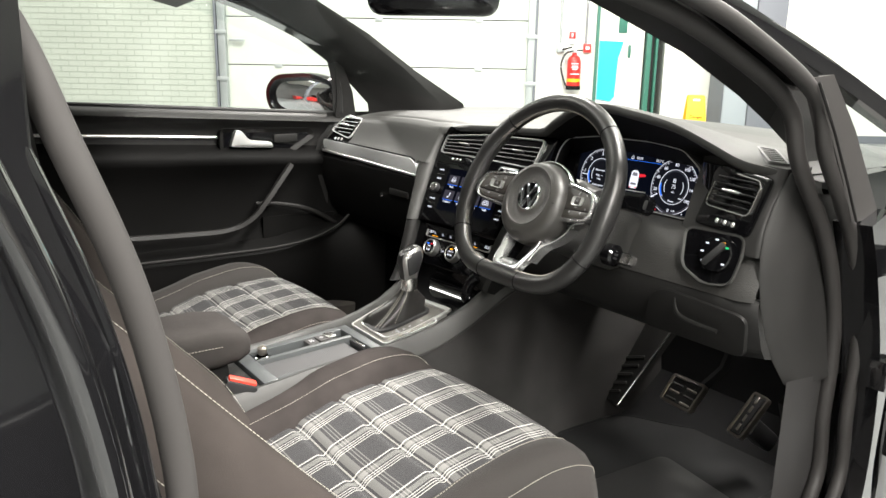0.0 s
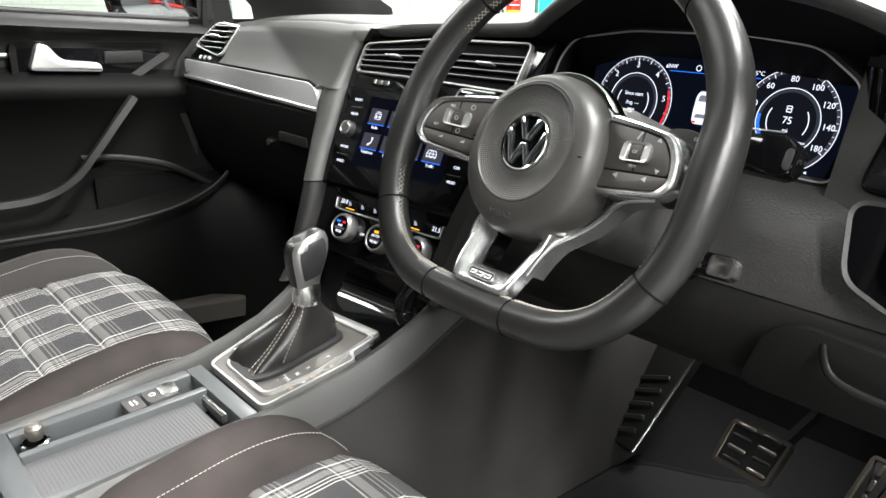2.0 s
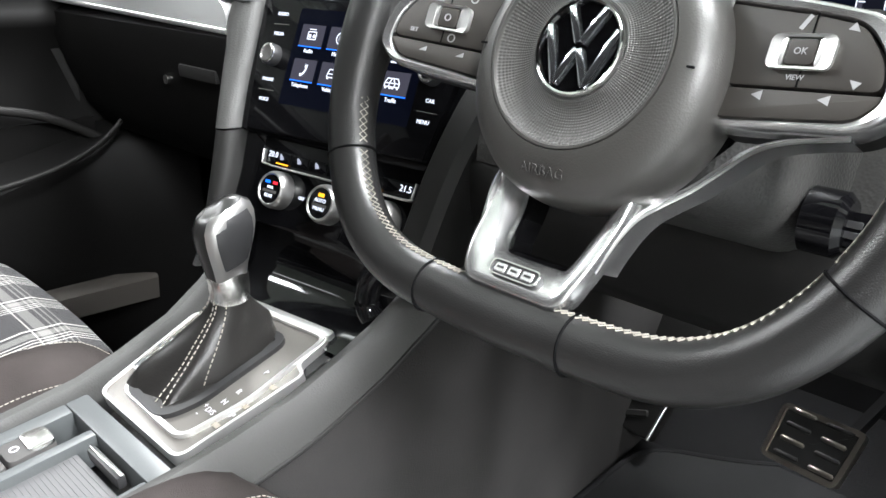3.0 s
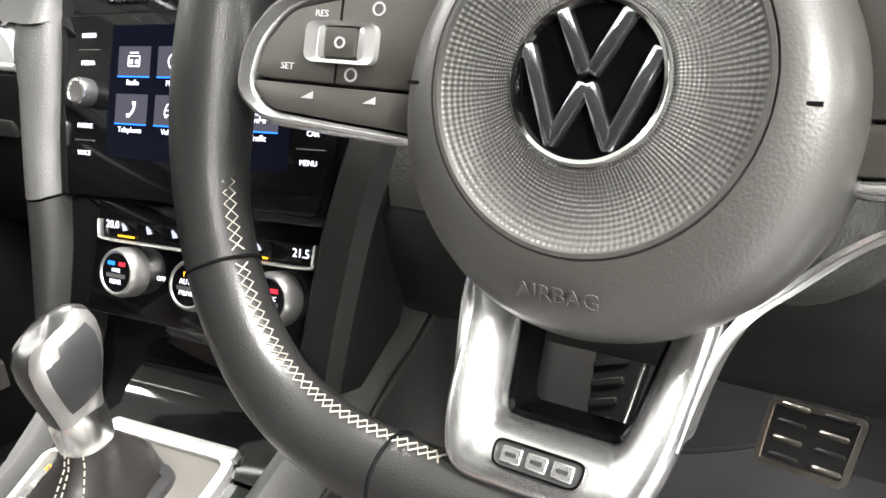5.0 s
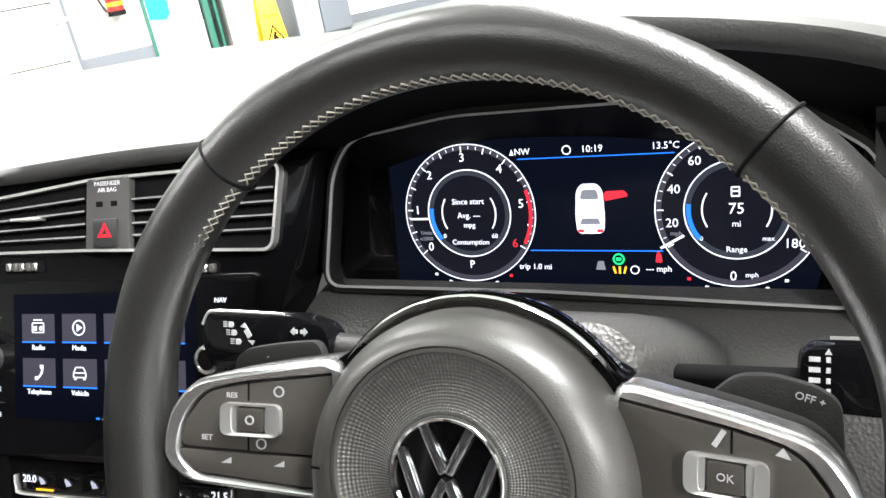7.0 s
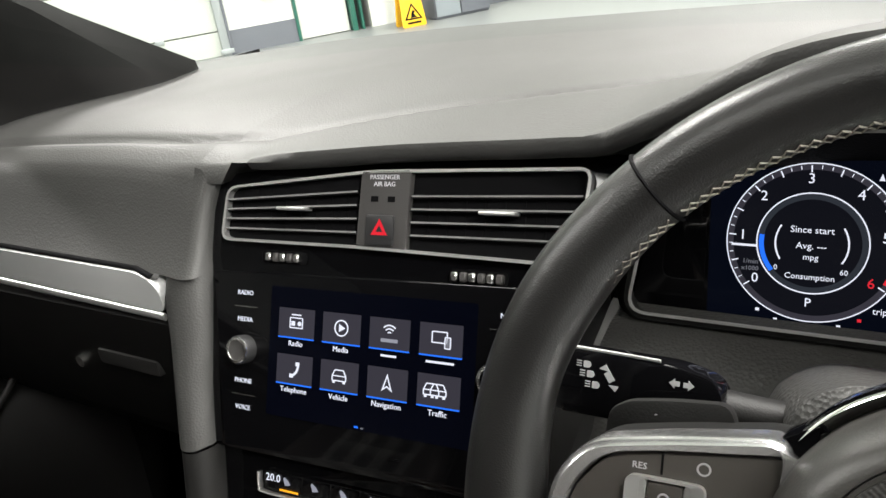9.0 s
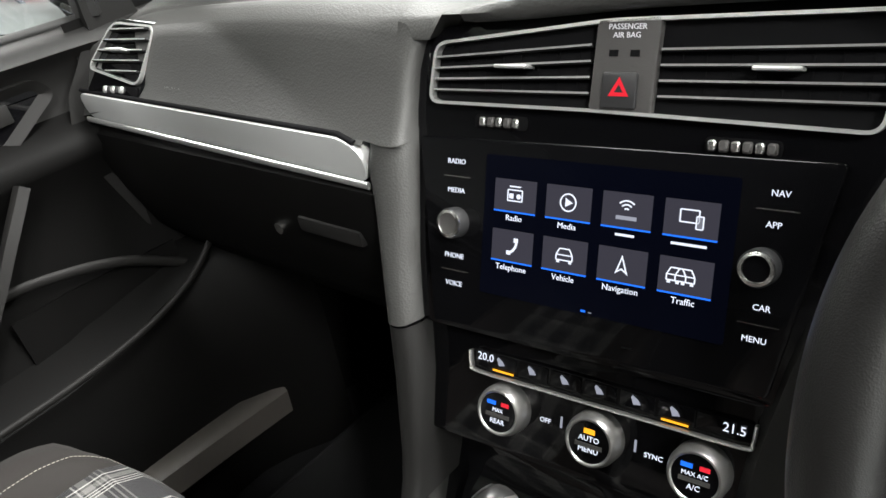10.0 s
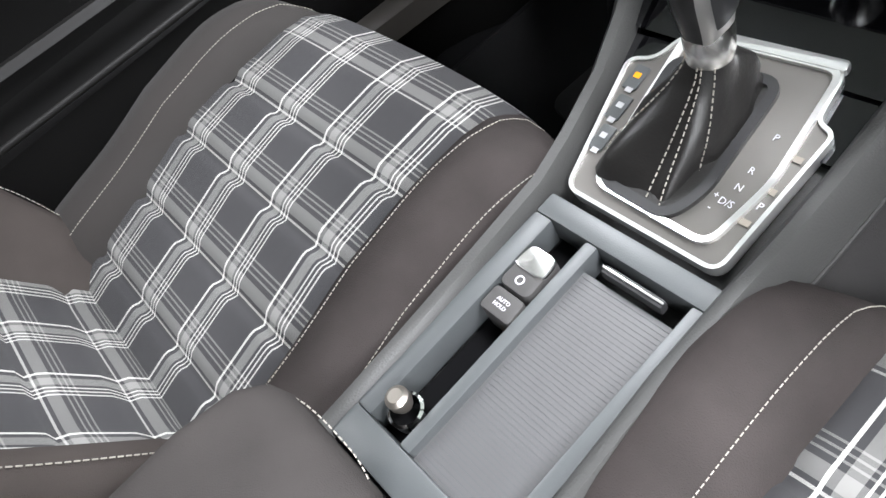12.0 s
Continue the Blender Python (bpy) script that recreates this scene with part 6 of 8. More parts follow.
    ci = part("car_picture", prism(carp, 0.0003, 0.0006), G_WHITE, s, "small white car picture", 0)
    part("window", prism(rounded([(-0.0065, -0.0085), (0.0075, -0.0085), (0.0060, -0.0045), (-0.0050, -0.0045)], 0.001), 0.0007, 0.0009), G_GREY, ci, smooth=0)
    part("window", prism(rounded([(-0.0060, 0.0085), (0.0070, 0.0085), (0.0055, 0.0150), (-0.0045, 0.0150)], 0.002), 0.0007, 0.0009), G_GREY, ci, smooth=0)
    part("door", prism(rounded([(0.0105, 0.0070), (0.0265, 0.0100), (0.0240, 0.0140), (0.0105, 0.0135)], 0.002), 0.0003, 0.0006), G_RED, ci, "red open door", 0)
    for e in (-0.006, 0.007):
        part("tail_lamp", box((0.004, 0.002, 0.0002), (e, -0.0130, 0.0008)), G_RED, ci)
    part("lamp", prism([(0.0030, -0.0400), (0.0095, -0.0400), (0.0085, -0.0340), (0.0045, -0.0340)], 0.0003, 0.0006), G_GREY, s, "grey warning lamp", 0)
    part("lamp", ring_prism(disc(0.0040, (0.0185, -0.0325), 20), disc(0.0028, (0.0185, -0.0325), 20), 0.0003, 0.0006), G_GREEN, s, "green lamp", 0)
    part("lamp", box((0.0035, 0.0022, 0.0003), (0.0185, -0.0325, 0.0005)), G_GREEN, s)
    for e in (-0.0035, 0.0, 0.0035):
        part("lamp", box((0.0014, 0.0050, 0.0003), (0, 0, 0), 0, T(0.0190 + e, -0.0400, 0.0005, -e * 4500)), G_AMBER, s, "amber lane lamp")
    part("lamp", ring_prism(disc(0.0030, (0.0290, -0.0398), 20), disc(0.0023, (0.0290, -0.0398), 20), 0.0003, 0.0006), G_WHITE, s, smooth=0)
    part("lamp", prism(rounded([(0.0425, -0.0345), (0.0470, -0.0345), (0.0462, -0.0290), (0.0445, -0.0265), (0.0432, -0.0290)], 0.001), 0.0003, 0.0006), G_RED, s, "red belt lamp", 0)
    part("slot_label", box((0.030, 0.004, 0.002), (0.002, -0.056, 0.004), 0.0005), HARD, s)
    return s


build_cluster()


# ---- steering wheel ----
WHEEL = slanted((0.3227, 0.9111, 0.9874), 24.3, -0.6)


def dimpled(name):
    """Pad plastic with rings of fine raised cells."""
    m = material(name, (0.078, 0.076, 0.073), 0.34, vary=0.05)
    nt = m.node_tree
    b = nt.nodes["Principled BSDF"]
    tc = nt.nodes.new("ShaderNodeTexCoord")
    sp = nt.nodes.new("ShaderNodeSeparateXYZ")
    nt.links.new(tc.outputs["Object"], sp.inputs[0])

    def op(kind, a, c=None):
        n = nt.nodes.new("ShaderNodeMath")
        n.operation = kind
        for k, v in enumerate((a, c)):
            if v is None:
                continue
            if isinstance(v, (int, float)):
                n.inputs[k].default_value = v
            else:
                nt.links.new(v, n.inputs[k])
        return n.outputs[0]

    x, y = sp.outputs["X"], sp.outputs["Y"]
    ang = op("ARCTAN2", y, x)
    rad = op("SQRT", op("ADD", op("MULTIPLY", x, x), op("MULTIPLY", y, y)))
    lr = op("MULTIPLY", op("LOGARITHM", op("MULTIPLY", rad, 20.0), 2.718), 80.0)
    a1 = op("SINE", op("ADD", op("MULTIPLY", ang, 80.0), lr))
    a2 = op("SINE", op("SUBTRACT", op("MULTIPLY", ang, 80.0), lr))
    h = op("MULTIPLY", a1, a2)
    bp = nt.nodes.new("ShaderNodeBump")
    bp.inputs["Strength"].default_value, bp.inputs["Distance"].default_value = 0.5, 0.0005
    nt.links.new(h, bp.inputs["Height"])
    nt.links.new(bp.outputs["Normal"], b.inputs["Normal"])
    return m


DIMPLE = dimpled("dimpled_pad_plastic")


RIM = [(0.1743 * math.cos(radians(a)), 0.1743 * math.sin(radians(a))) for a in range(-36, 217, 12)]
RIM += [(-0.118, -0.1245), (-0.088, -0.1375), (-0.045, -0.1415), (0.0, -0.1425), (0.045, -0.1415), (0.088, -0.1375), (0.118, -0.1245)]


def build_wheel():
    w = base("steering_wheel", "black leather flat-bottomed steering wheel with silver spokes", "steering wheel", WHEEL)
    raw = smooth_line([(x, y, 0.0034) for x, y in RIM], 10, True)
    line = []
    for a in range(0, 360, 2):
        line.append(min(raw, key=lambda p: abs((math.degrees(math.atan2(p.y, p.x)) - a + 180) % 360 - 180)))
    for _ in range(8):
        line = [(line[i - 1] + line[i] * 2 + line[(i + 1) % len(line)]) / 4 for i in range(len(line))]
    angles = list(range(0, 360, 2))
    scale = []
    for a in angles:
        k = 1.0 + 0.08 * math.exp(-((a - 28) / 12) ** 2) + 0.08 * math.exp(-((a - 152) / 12) ** 2)
        thumb = math.exp(-((a - 181) / 14) ** 2) + math.exp(-(((a + 179) % 360 - 180) / 14) ** 2)
        i = len(scale)
        line[i] = line[i] - Vector((line[i].x, line[i].y, 0)).normalized() * 0.0042 * thumb
        scale.append(k + 0.17 * thumb)
    part("rim", sweep(line, round_profile(0.0152, 0.0152, 18), up=(0, 0, 1), closed=True, scale=scale), LEATHER, w, "black leather rim", 80)

    def ring_at(a, r=0.0157, name="seam", mat=CAVITY):
        i = int(a / 2) % len(line)
        p, t = line[i], (line[(i + 1) % len(line)] - line[i - 1]).normalized()
        side = t.cross(Vector((0, 0, 1))).normalized()
        k = scale[i]
        pts = [p + side * r * k * math.cos(radians(q)) + Vector((0, 0, 1)) * r * 0.96 * k * math.sin(radians(q)) for q in range(0, 360, 15)]
        part(name, sweep(pts, round_profile(0.0008, n=6), up=t, closed=True), mat, w, "sewn joint in the leather")

    for a in (48, 132, 208, 333, 249, 287):
        ring_at(a)
    # crossed stitching along the inside of the rim
    for lo, hi in ((49, 131), (209, 256), (133, 170), (188, 207), (280, 332), (334, 353), (368, 407)):
        bm = bmesh.new()
        n = int((hi - lo) * 0.62)
        for sgn in (1, -1):
            pts = []
            for k in range(n + 1):
                a = lo + (hi - lo) * k / n
                f = (a / 2) % len(line)
                i = int(f)
                p = line[i].lerp(line[(i + 1) % len(line)], f - i)
                t = (line[(i + 1) % len(line)] - line[i]).normalized()
                inn = Vector((-t.y, t.x, 0))
                if inn.dot(-p) < 0:
                    inn = -inn
                q = radians(16 + sgn * (10 if k % 2 else -10))
                pts.append(p + (inn * math.cos(q) + Vector((0, 0, 1)) * math.sin(q)) * 0.0156)
            sweep(pts, round_profile(0.00042, n=4), up=(0, 0, 1), bm=bm)
        part("stitching", bm, THREAD, w, "pale crossed stitching", 0)
    # airbag pad: its foot sits a little lower than the emblem
    rings = []
    for r, z in ((0.040, -0.047), (0.066, -0.038), (0.0726, -0.024), (0.0728, -0.010), (0.0715, 0.000), (0.0680, 0.0078), (0.0618, 0.0132), (0.0556, 0.0155), (0.0528, 0.0158), (0.0521, 0.0143)):
        k = ss(0.052, 0.071, r) if z > -0.03 else 1.0
        rings.append([(0.0013 * k + r * math.cos(radians(3.75 * i)), -0.0066 * k + r * math.sin(radians(3.75 * i)), z) for i in range(96)])
    part("pad", loft(rings, True), PAD, w, "round black airbag cover", 60)
    low = Matrix.Translation((0, 0, -0.0023))
    part("pad_ring", lathe([(0.0525, 0.0165), (0.0519, 0.0183), (0.0505, 0.0183), (0.0498, 0.0163)], 96, low, cap=False), PAD, w, "raised ring")
    part("pad_centre", lathe([(0.0501, 0.0167), (0.047, 0.0150), (0.041, 0.0130), (0.035, 0.0123), (0.030, 0.0135), (0.0268, 0.0152), (0.0255, 0.0145)], 96, low, cap=False), DIMPLE, w, "dimpled concave pad centre")
    low = low @ Matrix.Diagonal((0.925, 0.925, 1, 1))
    em = part("emblem", lathe([(0.0, 0.0147), (0.0262, 0.0147), (0.0276, 0.0135)], 64, low, cap=False), GLOSS, w, "round black and chrome emblem")
    part("emblem_ring", lathe([(0.0275, 0.0137), (0.0272, 0.0167), (0.0262, 0.0177), (0.0250, 0.0173), (0.0245, 0.0149)], 64, low, cap=False), MIRRORC, em, "chrome ring")
    for x0, y0, x1, y1 in ((-0.0108, 0.0212, -0.0016, 0.0035), (0.0108, 0.0212, 0.0016, 0.0035), (-0.0218, 0.0098, -0.0098, -0.0198), (0.0218, 0.0098, 0.0098, -0.0198), (-0.0098, -0.0198, -0.0012, -0.0020), (0.0098, -0.0198, 0.0012, -0.0020)):
        L = math.hypot(x1 - x0, y1 - y0)
        a = math.degrees(math.atan2(y1 - y0, x1 - x0))
        part("emblem_bar", box((L + 0.003, 0.0048, 0.0030), (0, 0, 0), 0.0014, low @ T((x0 + x1) / 2, (y0 + y1) / 2, 0.0158, a)), EMBM, em, "chrome bar")
    # bright collar behind the upper edge of the pad
    col = []
    for k in range(33):
        a = radians(22 + 136 * k / 32)
        cx, cy = math.cos(a), math.sin(a)
        col.append([(0.0005 + r * cx, -0.0045 + r * cy, z) for r, z in ((0.0700, -0.016), (0.0752, -0.010), (0.0768, -0.012), (0.0772, -0.026), (0.0700, -0.030))])
    part("pad_collar", loft(col, True, True), MIRRORC, w, "bright collar over the pad", 50)
    write("lettering", "AIRBAG", 0.0078, T(0.0005, -0.0640, 0.0149) @ Matrix.Rotation(radians(20), 4, "X"), GREYP, w, 0.0002)
    for s in (-1, 1):
        part("horn_mark", box((0.007, 0.0012, 0.0008), (s * 0.0600, -0.003, 0.0138), 0.0002, None, 1), CAVITY, w)
    # side spokes
    for s in (-1, 1):
        dish = Matrix(((1, 0, 0, 0), (0, 1, 0, 0), (0.2 * s, 0, 1, -0.0186), (0, 0, 0, 1)))   # the spokes rise towards the rim
        def mir(pts):
            return [(-x * s, y) for x, y in pts]
        outl = rounded(mir([(-0.060, 0.042), (-0.106, 0.0345), (-0.134, 0.0285), (-0.1465, 0.012), (-0.1495, -0.010), (-0.136, -0.0210), (-0.064, -0.0250)]), 0.012)
        inner = rounded(mir([(-0.055, 0.0350), (-0.106, 0.0285), (-0.1270, 0.0240), (-0.1385, 0.0090), (-0.1410, -0.0075), (-0.1320, -0.0162), (-0.060, -0.0210)]), 0.009)
        part("spoke_trim", loft([[(x, y, z) for x, y in o] for o, z in ((outl, -0.016), (outl, -0.003), (shrunk(outl, 0.0012), 0.0006), (shrunk(outl, 0.0030), 0.0020), (shrunk(inner, -0.0008), 0.0012), (inner, -0.0004), (inner, -0.016))], True, False, dish), SPOKEM, w, "polished silver spoke trim")
        part("spoke_back", prism(outl, -0.030, -0.015, 0, dish), HARD, w, "black spoke core")
        up = rounded(mir([(-0.058, 0.0342), (-0.106, 0.0276), (-0.1260, 0.0232), (-0.1375, 0.0086), (-0.1400, -0.0035), (-0.062, -0.0042)]), 0.006)
        keyp = part("switch_pad", prism(up, -0.015, 0.0005, 0.0015, dish), KEYP, w, "brown-grey switch pad")
        lowp = rounded(mir([(-0.060, -0.0052), (-0.1400, -0.0045), (-0.1402, -0.0075), (-0.1315, -0.0152), (-0.060, -0.0200)]), 0.004)
        lo = part("switch_pad", prism(lowp, -0.015, 0.0002, 0.0012, dish), KEYP, w, "dark grey lower keys")
        bx = s * 0.1028
        br = rect(0.0290, 0.0150, 0.0040, (bx, 0.0112))
        part("key_frame", ring_prism(br, rect(0.0190, 0.0125, 0.0025, (bx, 0.0112)), 0.0002, 0.0032, dish, lift=0.0006), VCHROME, keyp, "chrome rocker frame")
        part("key", prism(rect(0.0128, 0.0112, 0.0020, (bx, 0.0112)), 0.0002, 0.0028, 0.0008, dish), KEYP, keyp, "square centre key")
        part("rocker_end", prism(rect(0.0072, 0.0130, 0.0025, (bx + 0.0103, 0.0112)), 0.0002, 0.0022, 0.0006, dish), VCHROME, keyp, "bright rocker end")
        part("rocker_end", prism(rect(0.0072, 0.0130, 0.0025, (bx - 0.0103, 0.0112)), 0.0002, 0.0022, 0.0006, dish), VCHROME, keyp, "bright rocker end")
        part("groove", box((0.0008, 0.0085, 0.0004), (bx + 0.002 * s, 0.0240, 0.0006), 0, dish), CAVITY, keyp)
        part("groove", box((0.0008, 0.008, 0.0004), (bx + 0.002 * s, 0.0005, 0.0006), 0, dish), CAVITY, keyp)
        if s < 0:
            write("lettering", "RES", 0.0036, dish @ T(-0.1130, 0.0218, 0.0007), PRINTM, keyp)
            write("lettering", "SET", 0.0036, dish @ T(-0.1255, 0.0015, 0.0007), PRINTM, keyp)
            part("symbol", ring_prism(disc(0.0026, (-0.0900, 0.0245), 16), disc(0.0019, (-0.0900, 0.0245), 16), 0.0005, 0.0008, m=dish), PRINTM, keyp, smooth=0)
            part("symbol", ring_prism(disc(0.0026, (-0.0985, 0.0000), 16), disc(0.0019, (-0.0985, 0.0000), 16), 0.0005, 0.0008, m=dish), PRINTM, keyp, smooth=0)
            part("symbol", ring_prism(disc(0.0022, (bx, 0.0112), 16), disc(0.0015, (bx, 0.0112), 16), 0.0026, 0.0031, m=dish), PRINTM, keyp, smooth=0)
            for x in (-0.1185, -0.0925):
                part("symbol", prism([(x, -0.0100), (x + 0.005, -0.0100), (x + 0.005, -0.0072)], 0.0003, 0.0006, m=dish), PRINTM, lo, smooth=0)
        else:
            write("lettering", "OK", 0.0042, dish @ T(bx, 0.0112, 0.0031), PRINTM, keyp)
            write("lettering", "VIEW", 0.0034, dish @ T(bx, 0.0005, 0.0007), PRINTM, keyp)
            part("symbol", prism([(0.119, 0.0215), (0.124, 0.0205), (0.1215, 0.0245)], 0.0005, 0.0008, m=dish), PRINTM, keyp, smooth=0)
            part("symbol", prism([(0.126, 0.0010), (0.131, 0.0000), (0.1285, -0.0030)], 0.0005, 0.0008, m=dish), PRINTM, keyp, smooth=0)
            part("symbol", box((0.002, 0.007, 0.0003), (0, 0, 0), 0, dish @ T(0.1005, 0.0245, 0.0007, -30)), PRINTM, keyp)
            for x in (0.088, 0.118):
                part("symbol", prism([(x - 0.0025, -0.0080), (x + 0.0025, -0.0102), (x + 0.0025, -0.0058)], 0.0003, 0.0006, m=dish), PRINTM, lo, smooth=0)
        part("hub_bridge", prism(rounded(mir([(-0.050, 0.050), (-0.072, 0.036), (-0.074, -0.022), (-0.050, -0.050)]), 0.008), -0.035, -0.010, 0.003), GLOSS, w, "gloss black bridge to the pad")
    # lower twin spoke: a polished frame that falls in towards its opening
    outl = rounded([(-0.0435, -0.060), (-0.0405, -0.085), (-0.0378, -0.108), (-0.0315, -0.1290), (0.0315, -0.1290), (0.0378, -0.108), (0.0405, -0.085), (0.0435, -0.060)], 0.009)
    hole = rounded([(-0.0300, -0.064), (-0.0255, -0.085), (-0.0225, -0.104), (-0.0200, -0.1100), (0.0200, -0.1100), (0.0225, -0.104), (0.0255, -0.085), (0.0300, -0.064)], 0.005)

    def level(o, d):
        return [(x, y, -0.008 + 0.020 * ss(-0.066, -0.127, y) + d) for x, y in o]
    part("lower_spoke", loft([level(outl, -0.016), level(outl, -0.0020), level(shrunk(outl, 0.0010), -0.0004), level(shrunk(outl, 0.0028), 0.0), level(shrunk(outl, 0.0060), -0.0004),
                              level(shrunk(hole, -0.0040), -0.0050), level(shrunk(hole, -0.0010), -0.0095), level(hole, -0.0120), level(hole, -0.024)], True), SPOKEM, w, "polished silver twin lower spoke", 50)
    part("spoke_inset", loft([level(shrunk(hole, 0.0004), -0.0150), level(shrunk(hole, 0.0020), -0.0160), level(shrunk(hole, 0.0020), -0.034)], True), GLOSS, w, "gloss black inner edge")
    bp = rounded([(-0.0160, -0.1130), (0.0160, -0.1130), (0.0150, -0.1222), (-0.0150, -0.1222)], 0.004)
    bp = [(x, y + 0.1176) for x, y in bp]
    tip = Matrix.Translation((0, -0.1176, 0.0096)) @ Matrix.Rotation(radians(-26), 4, "X")
    bd = part("badge_plate", prism(bp, -0.0030, 0.0012, 0.0006, tip), SLAT, w, "small dark badge plate")
    part("badge_frame", ring_prism(bp, shrunk(bp, 0.0008), 0.0010, 0.0018, tip), MIRRORC, bd, "bright badge edge")
    for x in (-0.0088, 0.0, 0.0088):
        part("badge_bar", box((0.0072, 0.0052, 0.0010), (x, 0.0, 0.0014), 0.0004, tip, 1), SPOKEM, bd, "chrome badge bar")
        part("badge_slot", box((0.0040, 0.0012, 0.0006), (x, 0.0, 0.0019), 0, tip), SLAT, bd)
    for s in (-1, 1):
        edge = [(0.132, -0.0215, 0.004), (0.106, -0.0255, -0.004), (0.088, -0.0305, -0.016), (0.0735, -0.040, -0.026), (0.060, -0.0530, -0.028), (0.0490, -0.064, -0.024), (0.0432, -0.075, -0.014), (0.0398, -0.090, -0.006), (0.0375, -0.105, -0.001)]
        if s < 0:
            edge = [(0.066, -0.030, -0.03), (0.060, -0.042, -0.028), (0.050, -0.056, -0.02), (0.043, -0.075, -0.004), (0.040, -0.098, 0.0)]
        skin = []
        for p in smooth_line([(x * s, y, z) for x, y, z in edge], 4):
            c = Vector((p.x, p.y, 0)).normalized() * -0.0030
            k = 0.0
            skin.append([p + Vector((0, 0, -0.001 + k)), p + c + Vector((0, 0, -0.001 + k)), p + c * 0.9 + Vector((0, 0, -0.022)), p + Vector((0, 0, -0.024))])
        if s > 0:
            part("brace_edge", sweep([r[0] for r in skin], round_profile(0.0011, n=6)), VCHROME, w, "bright edge of the brace")
        part("spoke_brace", loft(skin, True, True), SPOKEM, w, "satin silver brace round the pad", 30)
        # shift paddles behind the spokes
        if s > 0:
            pd = rounded([(0.090, 0.030), (0.104, 0.0425), (0.118, 0.0435), (0.133, 0.0400), (0.1415, 0.0345), (0.143, 0.010), (0.090, 0.010)], 0.005)
        else:
            pd = rounded([(-0.080, 0.020), (-0.088, 0.0448), (-0.112, 0.0420), (-0.131, 0.0385), (-0.139, 0.033), (-0.141, 0.010), (-0.080, 0.010)], 0.006)
        pa = part("paddle", prism(pd, -0.0350, -0.0295, 0.002), HARD, w, "black shift paddle")
        write("lettering", "OFF +" if s > 0 else "-", 0.0042, T(0.1305 if s > 0 else -0.118, 0.0350, -0.0292, -14 * s), PRINTM, pa)
    return w


build_wheel()


def build_column():
    c = base("steering_column", "black steering column shroud with stalks and ignition key", "steering column", WHEEL)
    secs = []
    for z, hw, top, bot in ((-0.035, 0.050, 0.045, -0.050), (-0.05, 0.068, 0.058, -0.060), (-0.10, 0.085, 0.058, -0.066), (-0.17, 0.092, 0.050, -0.066), (-0.24, 0.092, 0.040, -0.066)):
        o = rounded([(-hw, bot + 0.02), (-hw * 0.7, bot), (hw * 0.7, bot), (hw, bot + 0.02), (hw, top - 0.015), (hw * 0.75, top), (-hw * 0.75, top), (-hw, top - 0.015)], 0.012, 3)
        secs.append([(x, y, z) for x, y in o])
    part("shroud", loft(secs, True, True), LEDG, c, "grained black shroud")
    part("shroud_joint", sweep([(-0.088, 0.0, -0.06), (-0.094, -0.002, -0.16)], round_profile(0.0012)), CAVITY, c)
    # indicator stalk: a broad flat blade with printed lamp symbols
    body = rounded([(-0.100, 0.0500), (-0.118, 0.0540), (-0.174, 0.0538), (-0.1795, 0.0450), (-0.179, 0.030), (-0.172, 0.0215), (-0.096, 0.0240), (-0.0945, 0.042)], 0.006)
    st = part("stalk", prism(body, -0.068, -0.050, 0.004), GLOSS, c, "gloss black indicator stalk with white symbols")
    part("stalk_edge", sweep(smooth_line([(-0.1795, 0.046, -0.0515), (-0.1765, 0.0520, -0.0515), (-0.171, 0.0540, -0.0515), (-0.150, 0.0542, -0.0515), (-0.124, 0.0540, -0.0515)], 4), round_profile(0.0009, n=6)), VCHROME, st, "fine silver edge")
    for k, (x, y) in enumerate(((-0.1600, 0.0472), (-0.1580, 0.0428), (-0.1550, 0.0380))):
        part("symbol", prism(rounded([(x, y - 0.0016), (x + 0.0030, y - 0.0016), (x + 0.0040, y), (x + 0.0030, y + 0.0016), (x, y + 0.0016)], 0.0007), -0.0500, -0.0497), PRINTM, st, "white printed headlamp symbol", 0)
        for j in range(3):
            part("symbol", box((0.0026, 0.0005, 0.0003), (x - 0.0022, y - 0.0012 + 0.0012 * j, -0.0498)), PRINTM, st)
    part("symbol", prism([(-0.1520, 0.0462), (-0.1490, 0.0486), (-0.1465, 0.0452)], -0.0500, -0.0497), PRINTM, st, "white printed arrow", 0)
    part("symbol", box((0.0032, 0.0050, 0.0003), (0, 0, 0), 0, T(-0.1468, 0.0430, -0.0498, 35)), PRINTM, st)
    part("symbol", prism([(-0.1470, 0.0392), (-0.1420, 0.0392), (-0.1435, 0.0366)], -0.0500, -0.0497), PRINTM, st, smooth=0)
    for x, d in ((-0.1165, -1), (-0.1105, 1)):
        part("symbol", prism([(x + 0.0026 * d, 0.0455), (x, 0.0478), (x, 0.0466), (x - 0.0022 * d, 0.0466), (x - 0.0022 * d, 0.0444), (x, 0.0444), (x, 0.0432)], -0.0500, -0.0497), PRINTM, st, "white printed turn arrow", 0)
    part("stalk_root", sweep([(-0.05, 0.030, -0.085), (-0.100, 0.036, -0.062)], round_profile(0.009)), HARD, st)
    # wiper stalk
    body = rounded([(0.1265, 0.048), (0.131, 0.0530), (0.186, 0.0555), (0.196, 0.048), (0.195, 0.030), (0.188, 0.024), (0.1265, 0.026)], 0.006)
    st = part("stalk", prism(body, -0.068, -0.050, 0.004), GLOSS, c, "gloss black wiper stalk with white symbols")
